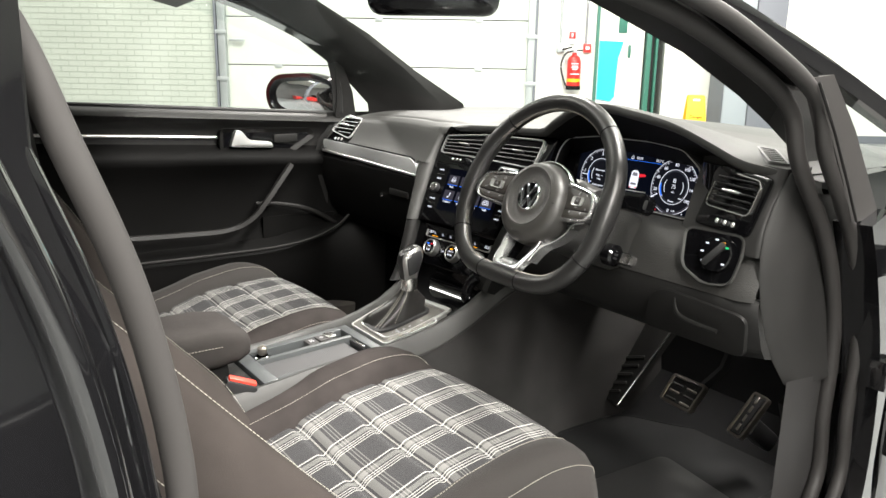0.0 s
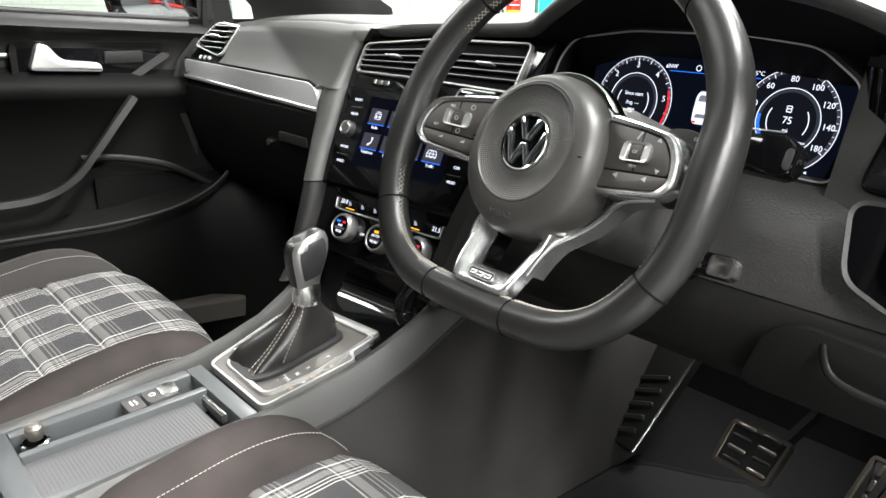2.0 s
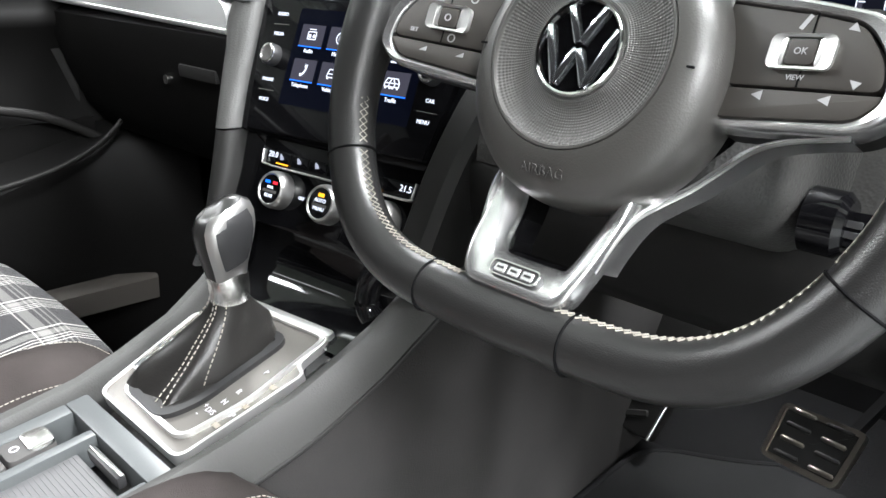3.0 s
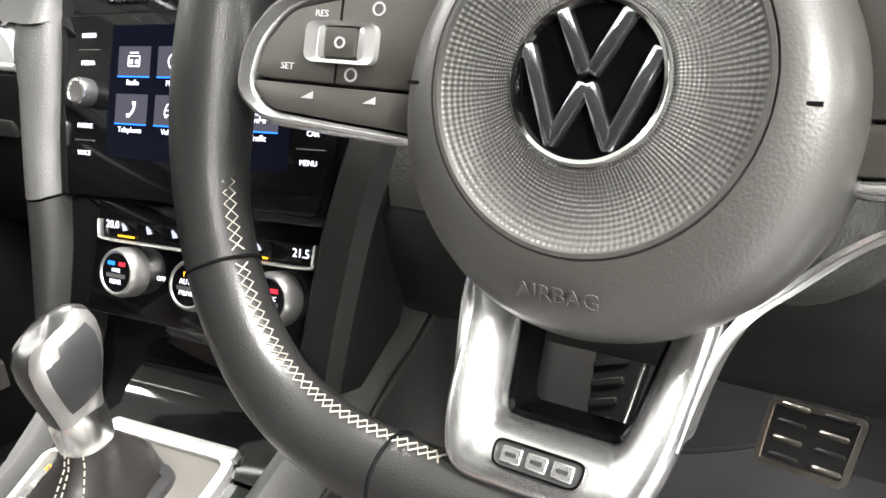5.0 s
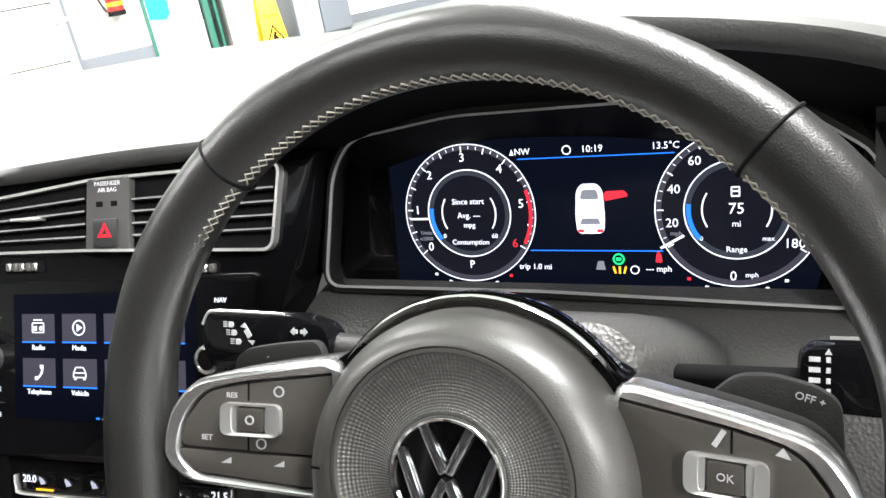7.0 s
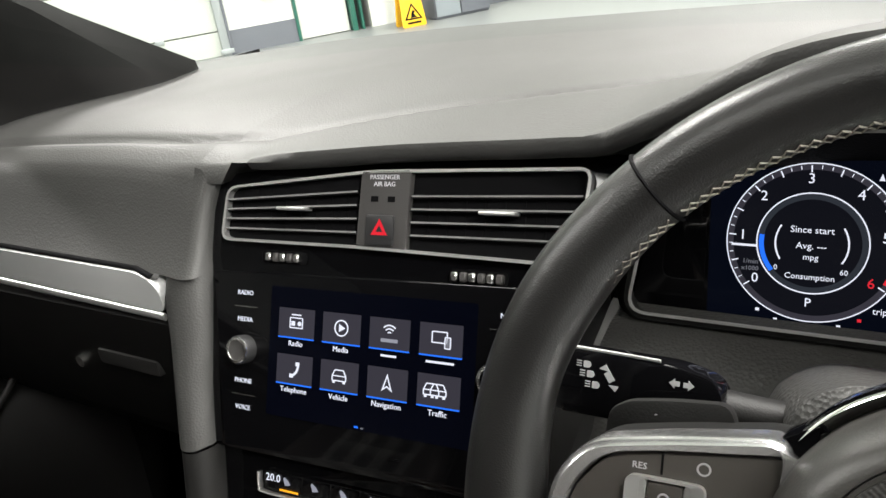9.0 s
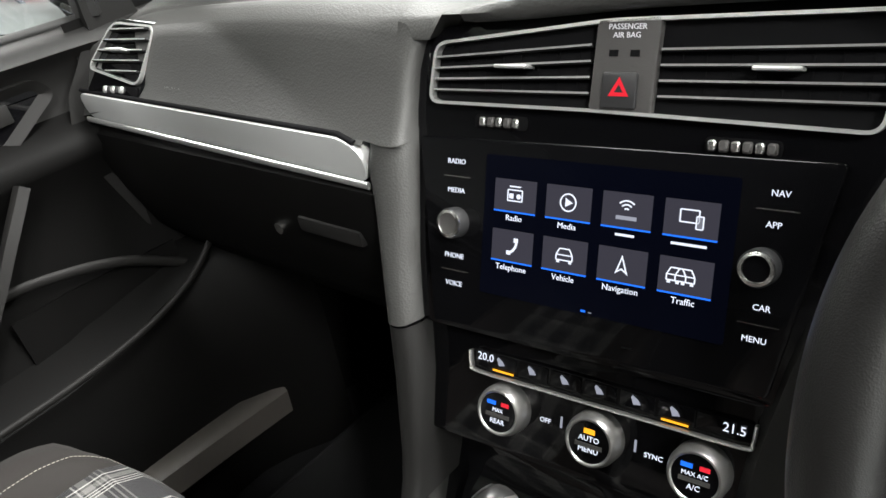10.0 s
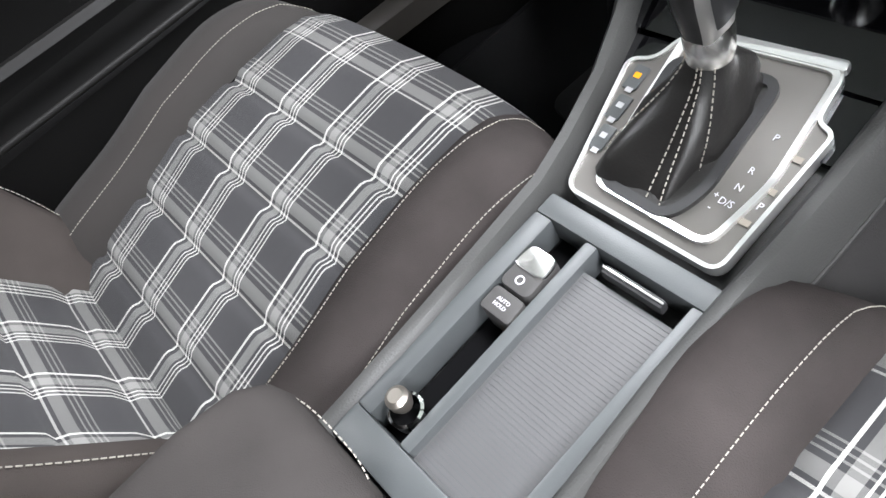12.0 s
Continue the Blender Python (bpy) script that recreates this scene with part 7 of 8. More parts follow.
    part("stalk_edge", box((0.042, 0.0012, 0.0012), (0.160, 0.0538, -0.0515), 0, T(0, 0, 0, 1)), VCHROME, st, "fine silver line")
    for k in range(4):
        part("symbol", box((0.0042, 0.0020, 0.0003), (0.1325, 0.0475 - 0.0042 * k, -0.0498)), PRINTM, st, "white printed wiper mark")
        part("symbol", box((0.0016, 0.0022, 0.0003), (0.1375, 0.0475 - 0.0042 * k, -0.0498)), PRINTM, st)
    part("symbol", prism([(0.1362, 0.0496), (0.1388, 0.0496), (0.1375, 0.0520)], -0.0500, -0.0497), PRINTM, st, smooth=0)
    # root coloured matt black to stand for the shade it sits in
    part("stalk_root", sweep([(0.05, 0.030, -0.085), (0.130, 0.036, -0.062)], round_profile(0.006)), CAVITY, st)
    part("stalk_tip", box((0.008, 0.018, 0.020), (0.190, 0.038, -0.059), 0.004), SLAT, st)
    # ignition lock and key on the side of the shroud
    part("lock_barrel", lathe([(0.0, 0.0), (0.019, 0.0), (0.019, 0.018), (0.015, 0.022), (0, 0.022)], 32, Matrix.Translation((0.088, -0.044, -0.125)) @ Matrix.Rotation(radians(90), 4, "Y")), GLOSS, c, "black ignition lock ring")
    k = part("key", prism(rounded([(0.100, -0.056), (0.143, -0.055), (0.143, -0.034), (0.100, -0.036)], 0.006), -0.131, -0.117, 0.003), GLOSS, c, "black folding car key")
    part("key_end", prism(rounded([(0.123, -0.055), (0.1455, -0.054), (0.1455, -0.035), (0.123, -0.036)], 0.005), -0.132, -0.116, 0.003), CHROME, k, "bright metal key end")
    for y in (-0.049, -0.043):
        part("key_button", box((0.010, 0.004, 0.0008), (0.113, y, -0.1165), 0.0002, None, 1), SLAT, k)


build_column()


# ---- centre console ----
PLATE = slanted((-0.035, 0.85, 0.670), 78, 0)
TRAY = slanted((-0.035, 0.65, 0.648), 87, 0)


TRAYP = material("blue_grey_tray_plastic", (0.064, 0.069, 0.071), 0.38, bump=0.2, grain=900, vary=0.06)


def build_console():
    c = base("centre_console", "black centre console with tray, parking brake switch and silver gear plate", "console")
    # (y, left x, right x, rail height, floor height)
    rows = ((0.42, -0.118, 0.070, 0.640, 0.60), (0.525, -0.113, 0.066, 0.646, 0.60), (0.60, -0.114, 0.060, 0.652, 0.60), (0.70, -0.118, 0.056, 0.659, 0.60), (0.775, -0.122, 0.057, 0.664, 0.60),
            (0.82, -0.130, 0.060, 0.671, 0.645), (0.88, -0.143, 0.064, 0.684, 0.66), (0.93, -0.158, 0.068, 0.703, 0.672), (0.965, -0.172, 0.074, 0.722, 0.68), (1.0, -0.186, 0.082, 0.748, 0.69), (1.06, -0.19, 0.088, 0.78, 0.70), (1.22, -0.19, 0.058, 0.79, 0.70), (1.60, -0.19, 0.040, 0.79, 0.70))
    secs = []
    for y, xl, xr, zr, zf in rows:
        secs.append([(xl - 0.050, y, 0.36), (xl - 0.038, y, 0.50), (xl - 0.022, y, zr - 0.04), (xl - 0.016, y, zr - 0.012), (xl - 0.008, y, zr), (xl + 0.001, y, zr - 0.001), (xl + 0.007, y, zr - 0.010), (xl + 0.010, y, zf),
                     (xr - 0.010, y, zf), (xr - 0.007, y, zr - 0.010), (xr - 0.001, y, zr - 0.001), (xr + 0.008, y, zr), (xr + 0.017, y, zr - 0.012), (xr + 0.026, y, zr - 0.04), (xr + 0.046, y, 0.50), (xr + 0.060, y, 0.36)])
    part("tunnel", loft([r[3:14] for r in secs], False, False), SOFT, c, "black soft tunnel side trim", 50)
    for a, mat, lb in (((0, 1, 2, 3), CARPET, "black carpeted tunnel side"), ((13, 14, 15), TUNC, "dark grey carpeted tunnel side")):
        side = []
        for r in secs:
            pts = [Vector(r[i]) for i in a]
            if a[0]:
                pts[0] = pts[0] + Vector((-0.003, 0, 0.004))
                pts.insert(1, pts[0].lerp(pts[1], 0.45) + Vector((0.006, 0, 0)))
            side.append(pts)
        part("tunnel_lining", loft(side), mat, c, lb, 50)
    lip = []
    for y, xl, xr, zr, zf in rows:
        lip.append((xr + 0.0255, y, zr - 0.038))
    part("trim_joint", sweep(smooth_line(lip, 3), round_profile(0.0022, n=8)), MIDP, c, "rounded lower edge of the soft trim")
    part("foot_lining", loft([[(-0.185, y, 0.70), (-0.20, y, 0.6), (-0.21, y, 0.50), (-0.22, y, 0.40), (-0.23, y, 0.35)] for y in (0.94, 1.1, 1.25, 1.4, 1.6)]), CARPET, c, "black carpeted footwell side")
    # tray surround with two openings
    for x0, y0, x1, y1 in ((-0.077, -0.130, 0.088, -0.101), (-0.077, 0.106, 0.086, 0.127), (-0.077, -0.101, -0.058, 0.106), (-0.022, -0.101, -0.010, 0.106), (0.076, -0.101, 0.090, 0.106)):
        part("tray_surround", box((x1 - x0, y1 - y0, 0.03), ((x0 + x1) / 2, (y0 + y1) / 2, -0.015), 0.003, TRAY), TRAYP, c, "grey tray surround")
    part("tray_floor", box((0.040, 0.212, 0.004), (-0.040, 0.002, -0.036), 0, TRAY), CAVITY, c, "dark switch recess", 0)
    part("shutter", box((0.088, 0.190, 0.004), (0.033, -0.008, -0.012), 0, TRAY), TRAYP, c, "ribbed grey roller blind", 0)
    rib = bmesh.new()
    for k in range(46):
        y = -0.100 + 0.0041 * k
        box((0.086, 0.0034, 0.0006), (0.033, y, -0.0099), 0, TRAY, bm=rib)
    part("blind_ribs", rib, material("grey_blind_plastic", (0.074, 0.073, 0.075), 0.42, vary=0.10), c, "fine ribs of the roller blind", 0)
    part("blind_grip", box((0.056, 0.008, 0.012), (0.033, 0.0945, -0.004), 0.003, TRAY), SLAT, c, "black grip bar")
    part("grip_edge", box((0.056, 0.0022, 0.002), (0.033, 0.0945, 0.0025), 0.0006, TRAY), CHROME, c, "silver edge")
    # parking brake switch, socket
    b = part("brake_switch", prism(rounded([(-0.056, 0.040), (-0.0235, 0.040), (-0.0255, 0.080), (-0.054, 0.080)], 0.008), -0.03, 0.002, 0.003, TRAY), GREYP, c, "grey parking brake switch")
    part("switch_top", prism(rounded([(-0.055, 0.058), (-0.0245, 0.058), (-0.0258, 0.0795), (-0.0535, 0.0795)], 0.007), 0.0, 0.0045, 0.002, TRAY), CHROME, b, "silver switch tip")
    b2 = part("hold_switch", prism(rounded([(-0.0555, 0.016), (-0.022, 0.016), (-0.0235, 0.0385), (-0.0555, 0.0385)], 0.005), -0.03, 0.0, 0.003, TRAY), GREYP, c, "grey hold switch")
    part("symbol", ring_prism(disc(0.004, (-0.040, 0.050), 18), disc(0.003, (-0.040, 0.050), 18), 0.002, 0.0026, TRAY), PRINT, b, smooth=0)
    write("lettering", "AUTO", 0.0048, TRAY @ T(-0.039, 0.0295, 0.0004), PRINT, b2)
    write("lettering", "HOLD", 0.0048, TRAY @ T(-0.039, 0.0245, 0.0004), PRINT, b2)
    sk = part("power_socket", lathe([(0.015, -0.03), (0.015, -0.004), (0.0125, -0.003), (0.0125, -0.008)], 32, TRAY @ T(-0.040, -0.080), cap=False), MIRRORC, c, "chrome power socket")
    part("socket_plug", lathe([(0, -0.002), (0.0075, -0.002), (0.0095, 0.004), (0.0095, 0.012), (0.006, 0.015), (0, 0.015)], 28, TRAY @ T(-0.043, -0.078)), ALU, sk, "silver socket plug")
    # gear plate: outer field, inner frame
    outer = rounded([(-0.0690, -0.0660), (0.0742, -0.0668), (0.0815, 0.0590), (0.0655, 0.0640), (0.0600, 0.1080), (-0.0680, 0.0950), (-0.0790, 0.0640), (-0.1000, 0.0570)], 0.012)
    g = part("gear_plate", prism(outer, -0.012, -0.001, 0.001, PLATE), PLATEG, c, "warm grey metal gear selector plate")
    part("plate_edge", ring_prism(shrunk(outer, -0.0012), shrunk(outer, 0.0022), -0.012, 0.0010, PLATE), VCHROME, g, "satin silver plate edge")
    inn = rounded([(-0.0525, -0.0535), (0.0585, -0.0560), (0.0700, 0.0080), (0.0605, 0.1080), (-0.0690, 0.0960)], 0.016)
    part("inner_frame", ring_prism(inn, shrunk(inn, 0.0052), -0.008, 0.0035, PLATE, lift=0.001), VCHROME, g, "satin silver inner frame")
    part("far_bar", prism(rounded([(-0.069, 0.092), (0.0615, 0.104), (0.060, 0.114), (-0.066, 0.102)], 0.004), -0.006, 0.004, 0.002, PLATE), VCHROME, g, "broad silver bar at the front")
    well = rounded([(-0.0465, -0.0470), (0.018, -0.0495), (0.030, -0.020), (0.026, 0.080), (-0.0600, 0.070)], 0.014)
    part("boot_frame", ring_prism(shrunk(well, -0.004), shrunk(well, 0.004), -0.004, 0.004, PLATE), SLAT, g, "black boot frame")
    part("boot_base", prism(shrunk(well, 0.002), -0.002, 0.0015, m=PLATE), BOOTL, g, "black leather at the foot of the boot", 0)
    for k, (x, y) in enumerate(((-0.0815, 0.0430), (-0.0770, 0.0135), (-0.0715, -0.0155))):
        part("side_key", prism(rect(0.0135, 0.0235, 0.002, (x, y)), -0.002, 0.0004, 0.0006, PLATE), TRAYP, g, "grey function key")
        part("symbol", box((0.006, 0.0050, 0.0004), (x, y + 0.002, 0.0006), 0, PLATE), G_AMBER if k == 0 else PRINTM, g, "amber warning symbol" if k == 0 else "")
        part("key_lamp", box((0.0065, 0.0045, 0.0004), (x + 0.002, y - 0.0125, 0.0006), 0, PLATE), PRINTM, g)
    for k, y in enumerate((0.0316, 0.0026, -0.0258)):
        part("key_lamp", box((0.0085, 0.0050, 0.0005), (0.0705 - 0.0012 * k, y, 0.0004), 0, PLATE), BEIGE, g, "unlit beige key lamp")
    for tx, x, y in (("P", 0.0485, 0.0404), ("R", 0.0489, 0.0105), ("N", 0.0489, -0.0048), ("D/S", 0.0480, -0.0190), ("+", 0.0385, -0.0170), ("-", 0.0400, -0.0270)):
        write("lettering", tx, 0.0080, PLATE @ T(x, y, 0.0002), PRINT, g)
    write("lettering", "P", 0.0085, PLATE @ T(0.0702, -0.0110, 0.0004), PRINT, g)
    part("lid_floor", prism(rounded([(-0.112, 0.040), (0.098, 0.040), (0.112, 0.160), (-0.140, 0.160)], 0.01), -0.014, -0.0075, 0, PLATE), GLOSS, c, "gloss black panel in front of the selector", 0)
    # gloss panel running up to the stack
    lid = []
    for y, xl, xr, z in ((0.935, -0.155, 0.062, 0.686), (0.96, -0.165, 0.066, 0.694), (0.99, -0.172, 0.071, 0.712), (1.005, -0.172, 0.074, 0.74), (1.0, -0.170, 0.078, 0.785)):
        lid.append([(xl + (xr - xl) * k / 8, y + 0.01 * k / 8, z) for k in range(9)])
    part("storage_lid", loft(lid), GLOSS, c, "gloss black storage lid", 60)
    part("lid_grip", box((0.05, 0.004, 0.008), (-0.045, 1.002, 0.765), 0.002), GLOSS, c)
    part("cup_knob", sweep(smooth_line([(0.078, 0.985, 0.775), (0.066, 0.975, 0.76), (0.060, 0.972, 0.735), (0.068, 0.972, 0.722)], 5), round_profile(0.012)), GLOSS, c, "gloss black lid catch")
    return c


build_console()


def build_shifter():
    s = base("gear_selector", "silver and black gear selector with leather boot", "gear lever", Matrix.Translation((-0.040, 0.893, 0.672)))
    # gathered boot
    secs = []
    base_o = [(-0.045, -0.088), (0.0, -0.090), (0.018, -0.092), (0.026, -0.04), (0.028, 0.02), (0.022, 0.045), (-0.015, 0.044), (-0.045, 0.035), (-0.056, -0.02), (-0.052, -0.06)]
    base_o = [(p.x, p.y) for p in smooth_line([(x, y, 0) for x, y in base_o], 4, True)]
    n = len(base_o)
    cx0, cy0 = sum(p[0] for p in base_o) / n, sum(p[1] for p in base_o) / n
    for k in range(9):
        t = k / 8
        row = []
        for i, (x, y) in enumerate(base_o):
            a = math.atan2(y - cy0, x - cx0)
            tx, ty = 0.0 + 0.0155 * math.cos(a), 0.0 + 0.0165 * math.sin(a)
            f = 0.12 * t + 0.88 * ss(0.12, 1.0, t)
            q = 1 + 0.13 * math.sin(a * 3 + t * 6) * math.sin(math.pi * t) + 0.06 * math.sin(a * 7 - 9 * t) * math.sin(math.pi * t)
            px, py = cx0 + (x - cx0) * q, cy0 + (y - cy0) * q
            z = -0.020 + 0.088 * t + 0.010 * math.sin(math.pi * t) * math.sin(2 * a) * 0.4
            row.append((px * (1 - f) + tx * f, py * (1 - f) + ty * f, z + 0.016 * (1 - t) * (y - cy0) / 0.07))
        secs.append(row)
    part("boot_roll", sweep([(x * 1.02, y * 1.02, -0.014 + 0.016 * (y - cy0) / 0.07) for x, y in base_o], round_profile(0.0055, n=8), closed=True), BOOTL, s, "rolled leather edge of the boot")
    boot = part("boot", loft(secs, True, False), BOOTL, s, "black leather gear boot", 60)
    for i0 in (4, 7, 11, 37):
        stitches([Vector(secs[k][i0 % n]) * 1.0 + Vector(((secs[k][i0 % n][0] - 0.0) * 0.03, (secs[k][i0 % n][1]) * 0.03, 0.001)) for k in range(9)], boot, 0.0035, 0.002, 0.0006)
    part("collar", lathe([(0.0165, 0.062), (0.0170, 0.066), (0.0175, 0.085), (0.0160, 0.09)], 36, Matrix.Diagonal((1.0, 1.1, 1, 1)), cap=False), CHROME, s, "satin silver collar")
    # hand grip: rounded teardrop
    secs = []
    for z, wx, fy, by in ((0.080, 0.0140, 0.017, 0.017), (0.095, 0.0150, 0.019, 0.018), (0.110, 0.0170, 0.023, 0.020), (0.128, 0.0188, 0.028, 0.023), (0.145, 0.0192, 0.031, 0.025), (0.160, 0.0182, 0.031, 0.025), (0.171, 0.0160, 0.028, 0.021), (0.177, 0.012, 0.020, 0.014), (0.178, 0.003, 0.006, 0.004)):
        row = []
        for k in range(28):
            a = 2 * math.pi * k / 28
            y = math.sin(a)
            row.append((wx * math.copysign(abs(math.cos(a)) ** 0.8, math.cos(a)), (fy if y > 0 else by) * math.copysign(abs(y) ** 0.85, y), 0.080 + (z - 0.080) * 0.74 + 0.006 * y))
        secs.append(row)
    part("grip", loft(secs, True, True), LEATHER, s, "black leather grip body", 80)
    for ks in (range(-5, 6), range(9, 20)):
        frame_rows, inlay = [], []
        for i, r in enumerate(secs[:8]):
            row = []
            for k in ks:
                p = Vector(r[k % 28])
                row.append(Vector((p.x + math.copysign(0.0009, p.x), p.y, p.z + 0.0003)))
            frame_rows.append(row)
        part("side_frame", loft(frame_rows), GRIPM, s, "satin silver side frame of the grip", 80)
        for i, r in enumerate(secs[2:8]):
            row = []
            for k in list(ks)[2:-2]:
                p = Vector(r[k % 28])
                w = 1.0 - 0.16 * ((i - 2.5) / 2.5) ** 2
                row.append(Vector((p.x + math.copysign(0.0017, p.x), p.y * w + 0.001, p.z - 0.002)))
            inlay.append(row)
        part("inlay", loft(inlay), SLAT, s, "dark grey side inlay", 80)
    part("release_button", box((0.013, 0.010, 0.004), (0, 0.016, 0.1515), 0.0015), CHROME, s, "silver release button")


build_shifter()


def build_armrest():
    a = base("armrest", "grey cloth centre armrest with pale stitching", "armrest")
    secs = []
    for y, hw, zt, zb in ((0.10, 0.072, 0.735, 0.66), (0.35, 0.074, 0.742, 0.665), (0.45, 0.076, 0.742, 0.668), (0.495, 0.074, 0.735, 0.672), (0.515, 0.066, 0.722, 0.680), (0.522, 0.05, 0.708, 0.690)):
        o = rounded([(-hw, zb), (hw, zb), (hw, zt), (-hw, zt)], 0.022, 5)
        secs.append([(-0.058 + x, y, z) for x, z in o])
    part("cushion", loft(secs, True, True), ARMC, a, "grey padded cloth lid", 60)
    stitches(smooth_line([(-0.132, 0.45, 0.712), (-0.12, 0.512, 0.708), (-0.06, 0.526, 0.704), (0.0, 0.514, 0.706), (0.018, 0.45, 0.712), (0.018, 0.30, 0.713)], 6), a)
    part("support", box((0.11, 0.30, 0.06), (-0.058, 0.33, 0.64), 0.012), HARD, a, "black hinge box")
    part("console_end", box((0.16, 0.13, 0.10), (-0.030, 0.455, 0.585), 0.012), HARD, a, "black console end")


build_armrest()


# ---- seats ----
SEAT_Z = ((0.330, 0.528), (0.381, 0.545), (0.454, 0.571), (0.535, 0.596), (0.620, 0.626), (0.700, 0.641), (0.780, 0.649), (0.820, 0.645), (0.845, 0.630), (0.860, 0.600))


def seat_line(y):
    for (a, va), (b, vb) in zip(SEAT_Z, SEAT_Z[1:]):
        if y <= b:
            return va + (vb - va) * (y - a) / (b - a)
    return SEAT_Z[-1][1]


SEAMS = (0.381, 0.454, 0.535, 0.620, 0.703)


def build_seat(name_label, x0, dz, dy, group):
    s = base("front_seat", name_label, "seat", Matrix.Translation((x0, dy, dz)), group)
    # tartan centre panel with sewn channels
    ys = [0.335 + (0.860 - 0.335) * k / 105 for k in range(106)]
    arc, run = [], 0.0
    for k, y in enumerate(ys):
        if k:
            run += math.hypot(y - ys[k - 1], seat_line(y) - seat_line(ys[k - 1]))
        arc.append(run)
    def cell(y):
        # one tartan row for each sewn channel
        q = [0.335 - 0.025] + list(SEAMS) + [0.786, 0.87]
        for i, (a, c) in enumerate(zip(q, q[1:])):
            if y <= c or i == len(q) - 2:
                return -(i + (y - a) / (c - a))
    bm = bmesh.new()
    uvl = bm.loops.layers.uv.new("UVMap")
    us = [-0.178 + 0.356 * k / 36 for k in range(37)]
    grid = []
    for k, y in enumerate(ys):
        row = []
        for u in us:
            gap = min(abs(y - q) for q in SEAMS)
            z = seat_line(y) + 0.0025 - 0.0080 * math.exp(-(gap / 0.0075) ** 2) - 0.010 * (abs(u) / 0.178) ** 6
            z += 0.010 * (u / 0.178) ** 2 * ss(0.80, 0.6, y)
            row.append(bm.verts.new((u, y + 0.006 * math.cos(u / 0.178 * 1.5) * ss(0.8, 0.86, y), z)))
        grid.append(row)
    for k in range(len(ys) - 1):
        for j in range(len(us) - 1):
            f = bm.faces.new((grid[k][j], grid[k][j + 1], grid[k + 1][j + 1], grid[k + 1][j]))
            for lp, (a, b) in zip(f.loops, ((k, j), (k, j + 1), (k + 1, j + 1), (k + 1, j))):
                lp[uvl].uv = (us[b], cell(ys[a]))
    part("cushion_centre", bm, PLAID, s, "grey, black and white tartan cushion panel", 60)
    # side bolsters
    for sd in (-1, 1):
        rows = []
        for k in range(34):
            y = 0.30 + 0.562 * k / 33
            h = 0.030 * ss(0.855, 0.72, y) + 0.012 * ss(0.6, 0.4, y)
            z = seat_line(max(0.33, min(y, 0.86)))
            e = ss(0.80, 0.862, y)
            prof = ((0.174, -0.006), (0.182, 0.004 + h * 0.30), (0.200, 0.006 + h * 0.7), (0.225, 0.006 + h * 0.95), (0.250, 0.002 + h), (0.268, -0.012 + h * 0.9), (0.280, -0.04 + h * 0.5), (0.284, -0.10), (0.276, -0.18), (0.260, -0.24))
            rows.append([((p - 0.018 * e * (p - 0.17) / 0.1) * sd, y - 0.02 * e * (p - 0.17) / 0.1, z + q - 0.012 * e) for p, q in prof])
        rows.append([(r[0] * 0.97, r[1] + 0.004, r[2] - 0.03) for r in rows[-1]])
        # outer bolster takes the cloth with the light put into its colour
        bl = part("bolster", thick(loft(rows), 0.006), CLOTHB if sd * x0 > 0 else CLOTH, s, "outer cloth bolster, tinted and darkened for the light" if sd * x0 > 0 else "dark cloth side bolster", 60)
        for idx in (2, 5):
            stitches([Vector(r[idx]) + Vector((0, 0, 0.0012)) for r in rows[4:-1]], bl, 0.0032, 0.0016, 0.0005)
    # front skirt
    rows = []
    for z in (0.605, 0.57, 0.50, 0.42):
        rows.append([(u, 0.862 - 0.10 * (0.605 - z) - 0.03 * (abs(u) / 0.255) ** 4, z) for u in [-0.255 + 0.51 * k / 20 for k in range(21)]])
    part("skirt", thick(loft(rows), 0.006), CLOTH, s, "dark cloth front of the cushion", 60)
    part("seat_base", box((0.44, 0.42, 0.10), (0, 0.58, 0.42), 0.02), HARD, s, "black seat base")
    for sd in (-1, 1):
        part("rail", box((0.03, 0.5, 0.03), (sd * 0.2, 0.58, 0.365), 0.006), GALV, s, "steel seat rail")
    # backrest
    lean, slope = (0.030, 0.24) if x0 > 0 else (0.0, 0.0)
    loop = [(0.0, 0.0), (0.05, 0.0), (0.10, 0.0), (0.145, 0.008), (0.175, 0.028), (0.20, 0.052), (0.222, 0.068), (0.242, 0.070), (0.258, 0.056), (0.267, 0.03), (0.268, -0.02), (0.260, -0.07), (0.235, -0.10), (0.15, -0.112), (0.0, -0.115)]
    loop = loop + [(-x, d) for x, d in reversed(loop[1:-1])]
    secs = []
    for h, w, k in ((-0.02, 0.86, 0.5), (0.03, 0.94, 0.95), (0.10, 0.985, 1.15), (0.20, 1.0, 1.08), (0.32, 0.99, 1.0), (0.43, 0.93, 0.92), (0.52, 0.84, 0.75), (0.58, 0.74, 0.5), (0.62, 0.60, 0.2)):
        secs.append([(x * w, 0.402 + lean - (0.47 + slope) * h + d * k * 0.88, 0.556 + 0.88 * h + d * k * 0.47) for x, d in loop])
    back = part("backrest", loft(secs, True, True), CLOTHG, s, "charcoal cloth backrest", 60)
    for idx in (7, 10):
        stitches(smooth_line([Vector(r[idx]) + Vector((0.0012, 0.0006, 0.0006)) for r in secs[1:8]], 6), back, 0.0042, 0.0019, 0.0006)
        stitches(smooth_line([Vector(r[len(loop) - idx]) + Vector((-0.0012, 0.0006, 0.0006)) for r in secs[1:8]], 6), back, 0.0042, 0.0019, 0.0006)
    bm = bmesh.new()
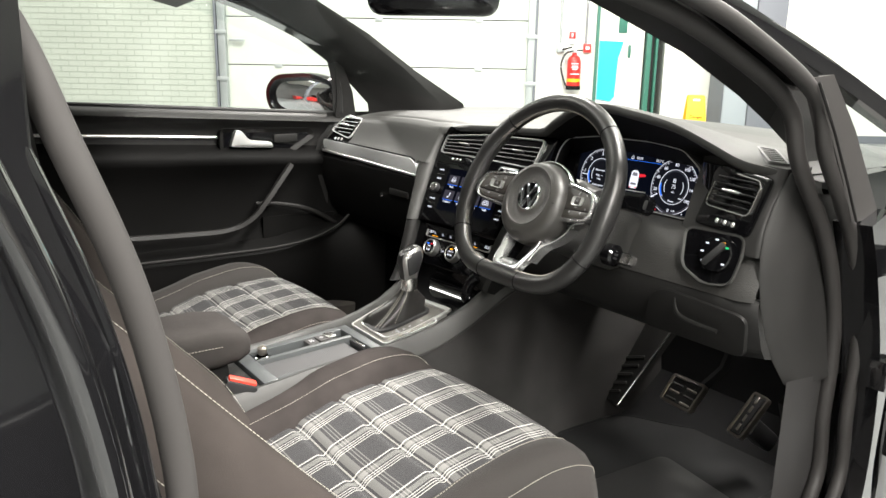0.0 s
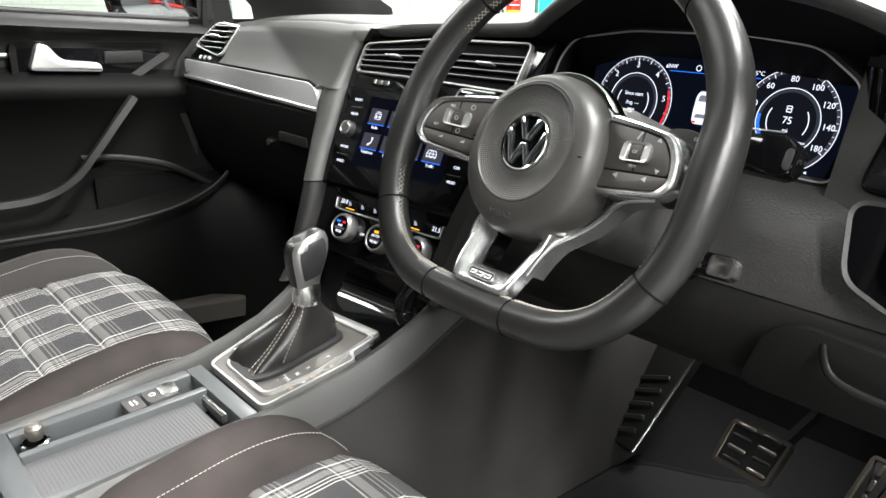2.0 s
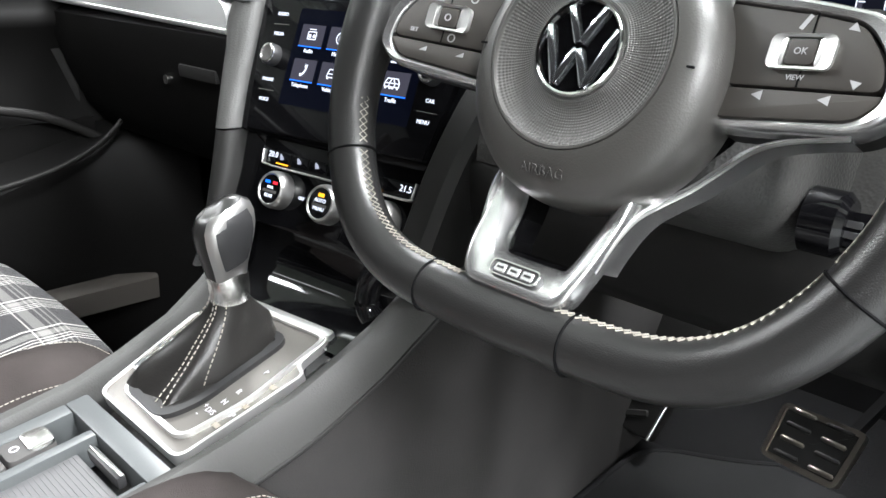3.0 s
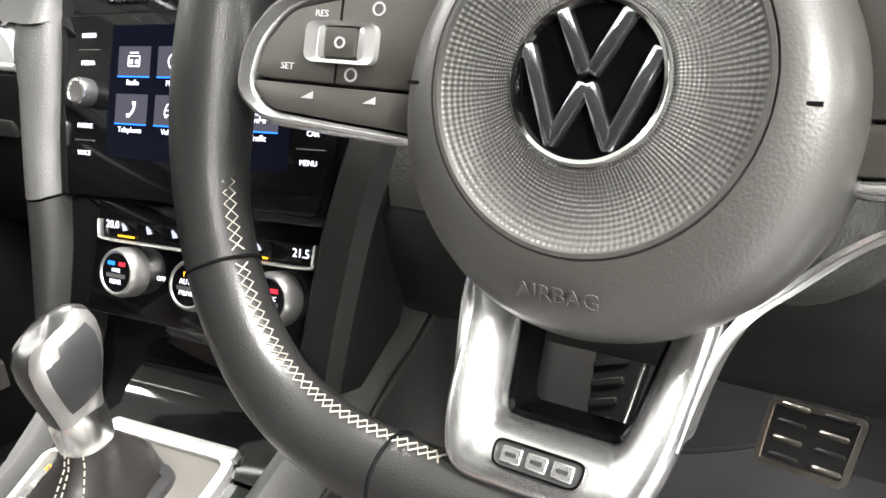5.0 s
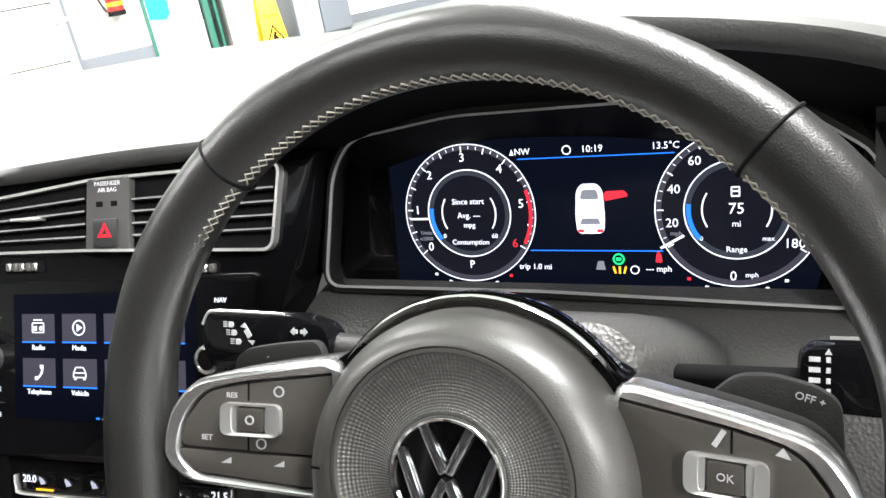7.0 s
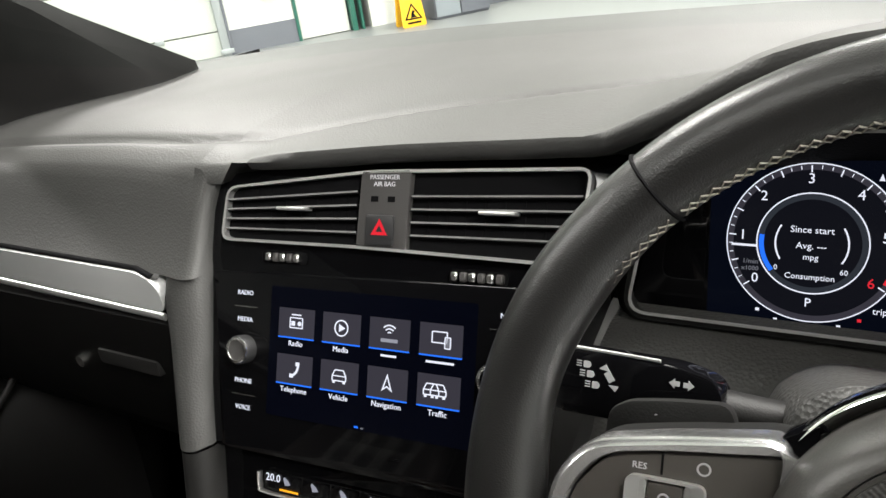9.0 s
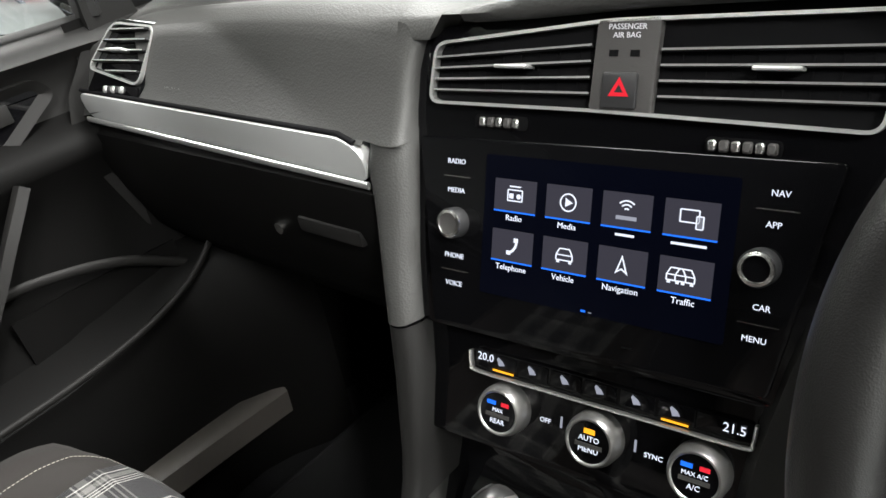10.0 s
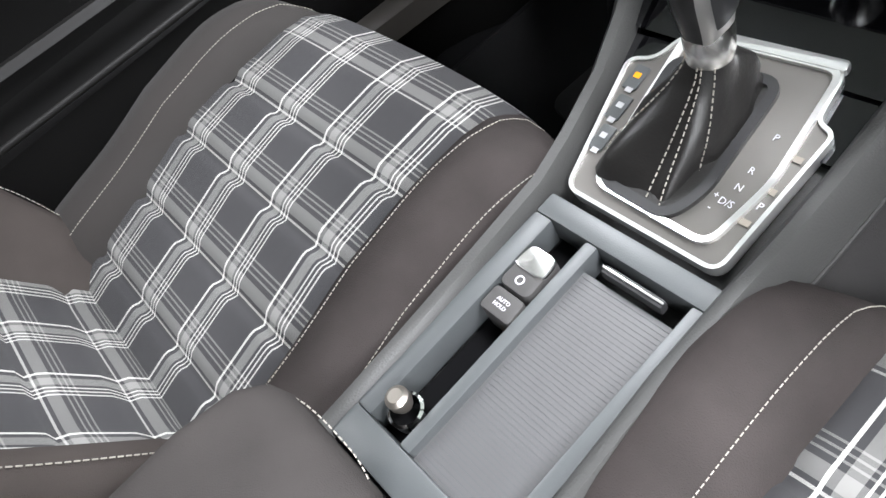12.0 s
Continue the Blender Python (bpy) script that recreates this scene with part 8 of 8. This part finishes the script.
    uvl = bm.loops.layers.uv.new("UVMap")
    hs = [-0.03 + 0.56 * k / 56 for k in range(57)]
    us = [-0.145 + 0.29 * k / 24 for k in range(25)]
    grid = []
    for h in hs:
        row = []
        for u in us:
            d = 0.010 + 0.004 * ss(0.11, 0.145, abs(u)) - 0.006 * math.exp(-(((h + 0.01) % 0.086 - 0.043) / 0.007) ** 2)
            row.append(bm.verts.new((u, 0.402 + lean - (0.47 + slope) * h + d * 0.88, 0.556 + 0.88 * h + d * 0.47)))
        grid.append(row)
    for k in range(len(hs) - 1):
        for j in range(len(us) - 1):
            f = bm.faces.new((grid[k][j], grid[k][j + 1], grid[k + 1][j + 1], grid[k + 1][j]))
            for lp, (a, b) in zip(f.loops, ((k, j), (k, j + 1), (k + 1, j + 1), (k + 1, j))):
                lp[uvl].uv = (us[b], (hs[a] - 0.033) / 0.086)
    part("backrest_centre", bm, PLAID, s, "grey, black and white tartan backrest panel", 60)
    part("headrest", loft([[(x * k, 0.402 - 0.47 * h + d, 0.556 + 0.88 * h) for x, d in rounded([(-0.13, -0.06), (0.13, -0.06), (0.13, 0.03), (-0.13, 0.03)], 0.04)] for h, k in ((0.65, 0.85), (0.67, 1.0), (0.78, 1.0), (0.82, 0.85))], True, True), CLOTH, s, "dark cloth headrest", 60)
    for sd in (-1, 1):
        part("headrest_post", sweep([(sd * 0.06, 0.402 - 0.47 * 0.60, 0.556 + 0.88 * 0.60), (sd * 0.06, 0.402 - 0.47 * 0.67 - 0.01, 0.556 + 0.88 * 0.67)], round_profile(0.006)), CHROME, s)
    if x0 > 0:
        part("tilt_lever", sweep([(0.285, 0.30, 0.70), (0.285, 0.345, 0.742)], [(-0.012, -0.010), (0.012, -0.010), (0.012, 0.010), (-0.012, 0.010)]), GREYP, s, "grey folding lever on the backrest")
    return s


build_seat("passenger seat with tartan cushion and dark cloth bolsters", -0.408, 0.0, 0.0, "front seats")
build_seat("driver's seat with tartan cushion and dark cloth bolsters", 0.322, -0.005, 0.0, "front seats")


def build_buckle():
    b = base("belt_buckle", "black seat belt buckle with red release button", "buckle", Matrix.Translation((0.062, 0.474, 0.652)) @ Matrix.Rotation(radians(-20), 4, "X") @ Matrix.Rotation(radians(8), 4, "Y") @ Matrix.Rotation(radians(78), 4, "Z"))
    part("case", box((0.058, 0.026, 0.085), (0, 0, -0.035), 0.006), SLAT, b, "black buckle case")
    part("release", box((0.050, 0.017, 0.008), (0, 0, 0.008), 0.003), RED, b, "red release button")
    part("stem", box((0.035, 0.010, 0.12), (0, 0, -0.13), 0.003), HARD, b)


build_buckle()


# ---- footwell ----
def build_pedals():
    br = base("brake_pedal", "steel-faced brake pedal with rubber studs", "pedal", slanted((0.357, 1.335, 0.537), 36, -6) @ Matrix.Diagonal((0.9, 0.92, 0.9, 1)))
    o = rounded([(-0.048, 0.030), (0.050, 0.034), (0.042, -0.040), (-0.050, -0.040)], 0.010)
    part("plate", prism(o, -0.012, 0.0, 0.002), ALU, br, "stainless pedal face")
    part("rim", ring_prism(o, shrunk(o, 0.005), -0.012, 0.004), ALU, br)
    part("pad", prism(shrunk(o, 0.007), 0.0, 0.0015), RUBBER, br)
    for j in range(2):
        for k in range(4):
            part("stud", box((0.030, 0.006, 0.005), (-0.021 + 0.042 * j, -0.028 + 0.018 * k, 0.003), 0.002, None, 1), ALU if (j + k) % 2 else RUBBER, br)
    part("arm", sweep([(0.030, 0.02, -0.01), (0.050, 0.09, -0.02), (0.055, 0.24, 0.02)], [(-0.005, -0.012), (0.005, -0.012), (0.005, 0.012), (-0.005, 0.012)]), SLAT, br, "black pedal arm")
    ac = base("accelerator_pedal", "steel-faced accelerator pedal with rubber strip", "pedal", slanted((0.496, 1.36, 0.533), 40, -12) @ Matrix.Diagonal((0.8, 0.8, 0.8, 1)))
    o = rounded([(-0.024, 0.060), (0.026, 0.060), (0.022, -0.066), (-0.026, -0.066)], 0.010)
    part("plate", prism(o, -0.012, 0.0, 0.002), ALU, ac, "stainless pedal face")
    part("rim", ring_prism(o, shrunk(o, 0.005), -0.012, 0.003), ALU, ac)
    part("pad", prism(shrunk(o, 0.009), 0.0, 0.003, 0.001), RUBBER, ac)
    for k in range(4):
        part("stud", box((0.007, 0.020, 0.004), (-0.001, -0.04 + 0.027 * k, 0.0035), 0.0015, None, 1), ALU, ac)
    part("foot", box((0.06, 0.05, 0.10), (0, -0.02, -0.06), 0.01), SLAT, ac, "black pedal housing")
    ft = base("footrest", "black footrest with steel edge and rubber studs", "footrest", slanted((0.118, 1.46, 0.50), 42, -8))
    o = rounded([(-0.045, 0.15), (0.045, 0.15), (0.04, -0.12), (-0.05, -0.12)], 0.01)
    part("plate", prism(o, -0.02, 0.0, 0.003), HARD, ft, "black footrest plate")
    part("edge", sweep([(0.045, 0.15, 0.001), (0.04, -0.12, 0.001)], round_profile(0.003)), CHROME, ft, "steel edge")
    for k in range(5):
        part("stud", box((0.06, 0.010, 0.006), (0, 0, 0), 0.002, T(-0.004, -0.10 + 0.026 * k, 0.001, 24), 1), HARD, ft)


build_pedals()


def build_mats():
    for x0, lb in ((0.325, "black carpet floor mat in the driver's footwell"), (-0.42, "black carpet floor mat in the passenger footwell")):
        m = base("floor_mat", lb, "mat", Matrix.Translation((x0, 1.17, 0.362)), "floor mats")
        out = rounded([(-0.22, -0.33), (0.27, -0.33), (0.28, 0.30), (0.02, 0.38), (-0.08, 0.30), (-0.20, 0.24)], 0.05)
        bm = prism(out, 0.0, 0.010, 0.003)
        part("carpet_face", bm, MAT_RUG, m, "black carpet pile")
        part("binding", sweep([(x, y, 0.008) for x, y in out], round_profile(0.005, n=8), closed=True), CARPET, m, "sewn black edge")
        part("heel_pad", prism(rounded([(-0.02, -0.15), (0.22, -0.20), (0.24, 0.12), (0.0, 0.16)], 0.03), 0.010, 0.014, 0.002), RUBBER, m, "black rubber heel pad")


build_mats()
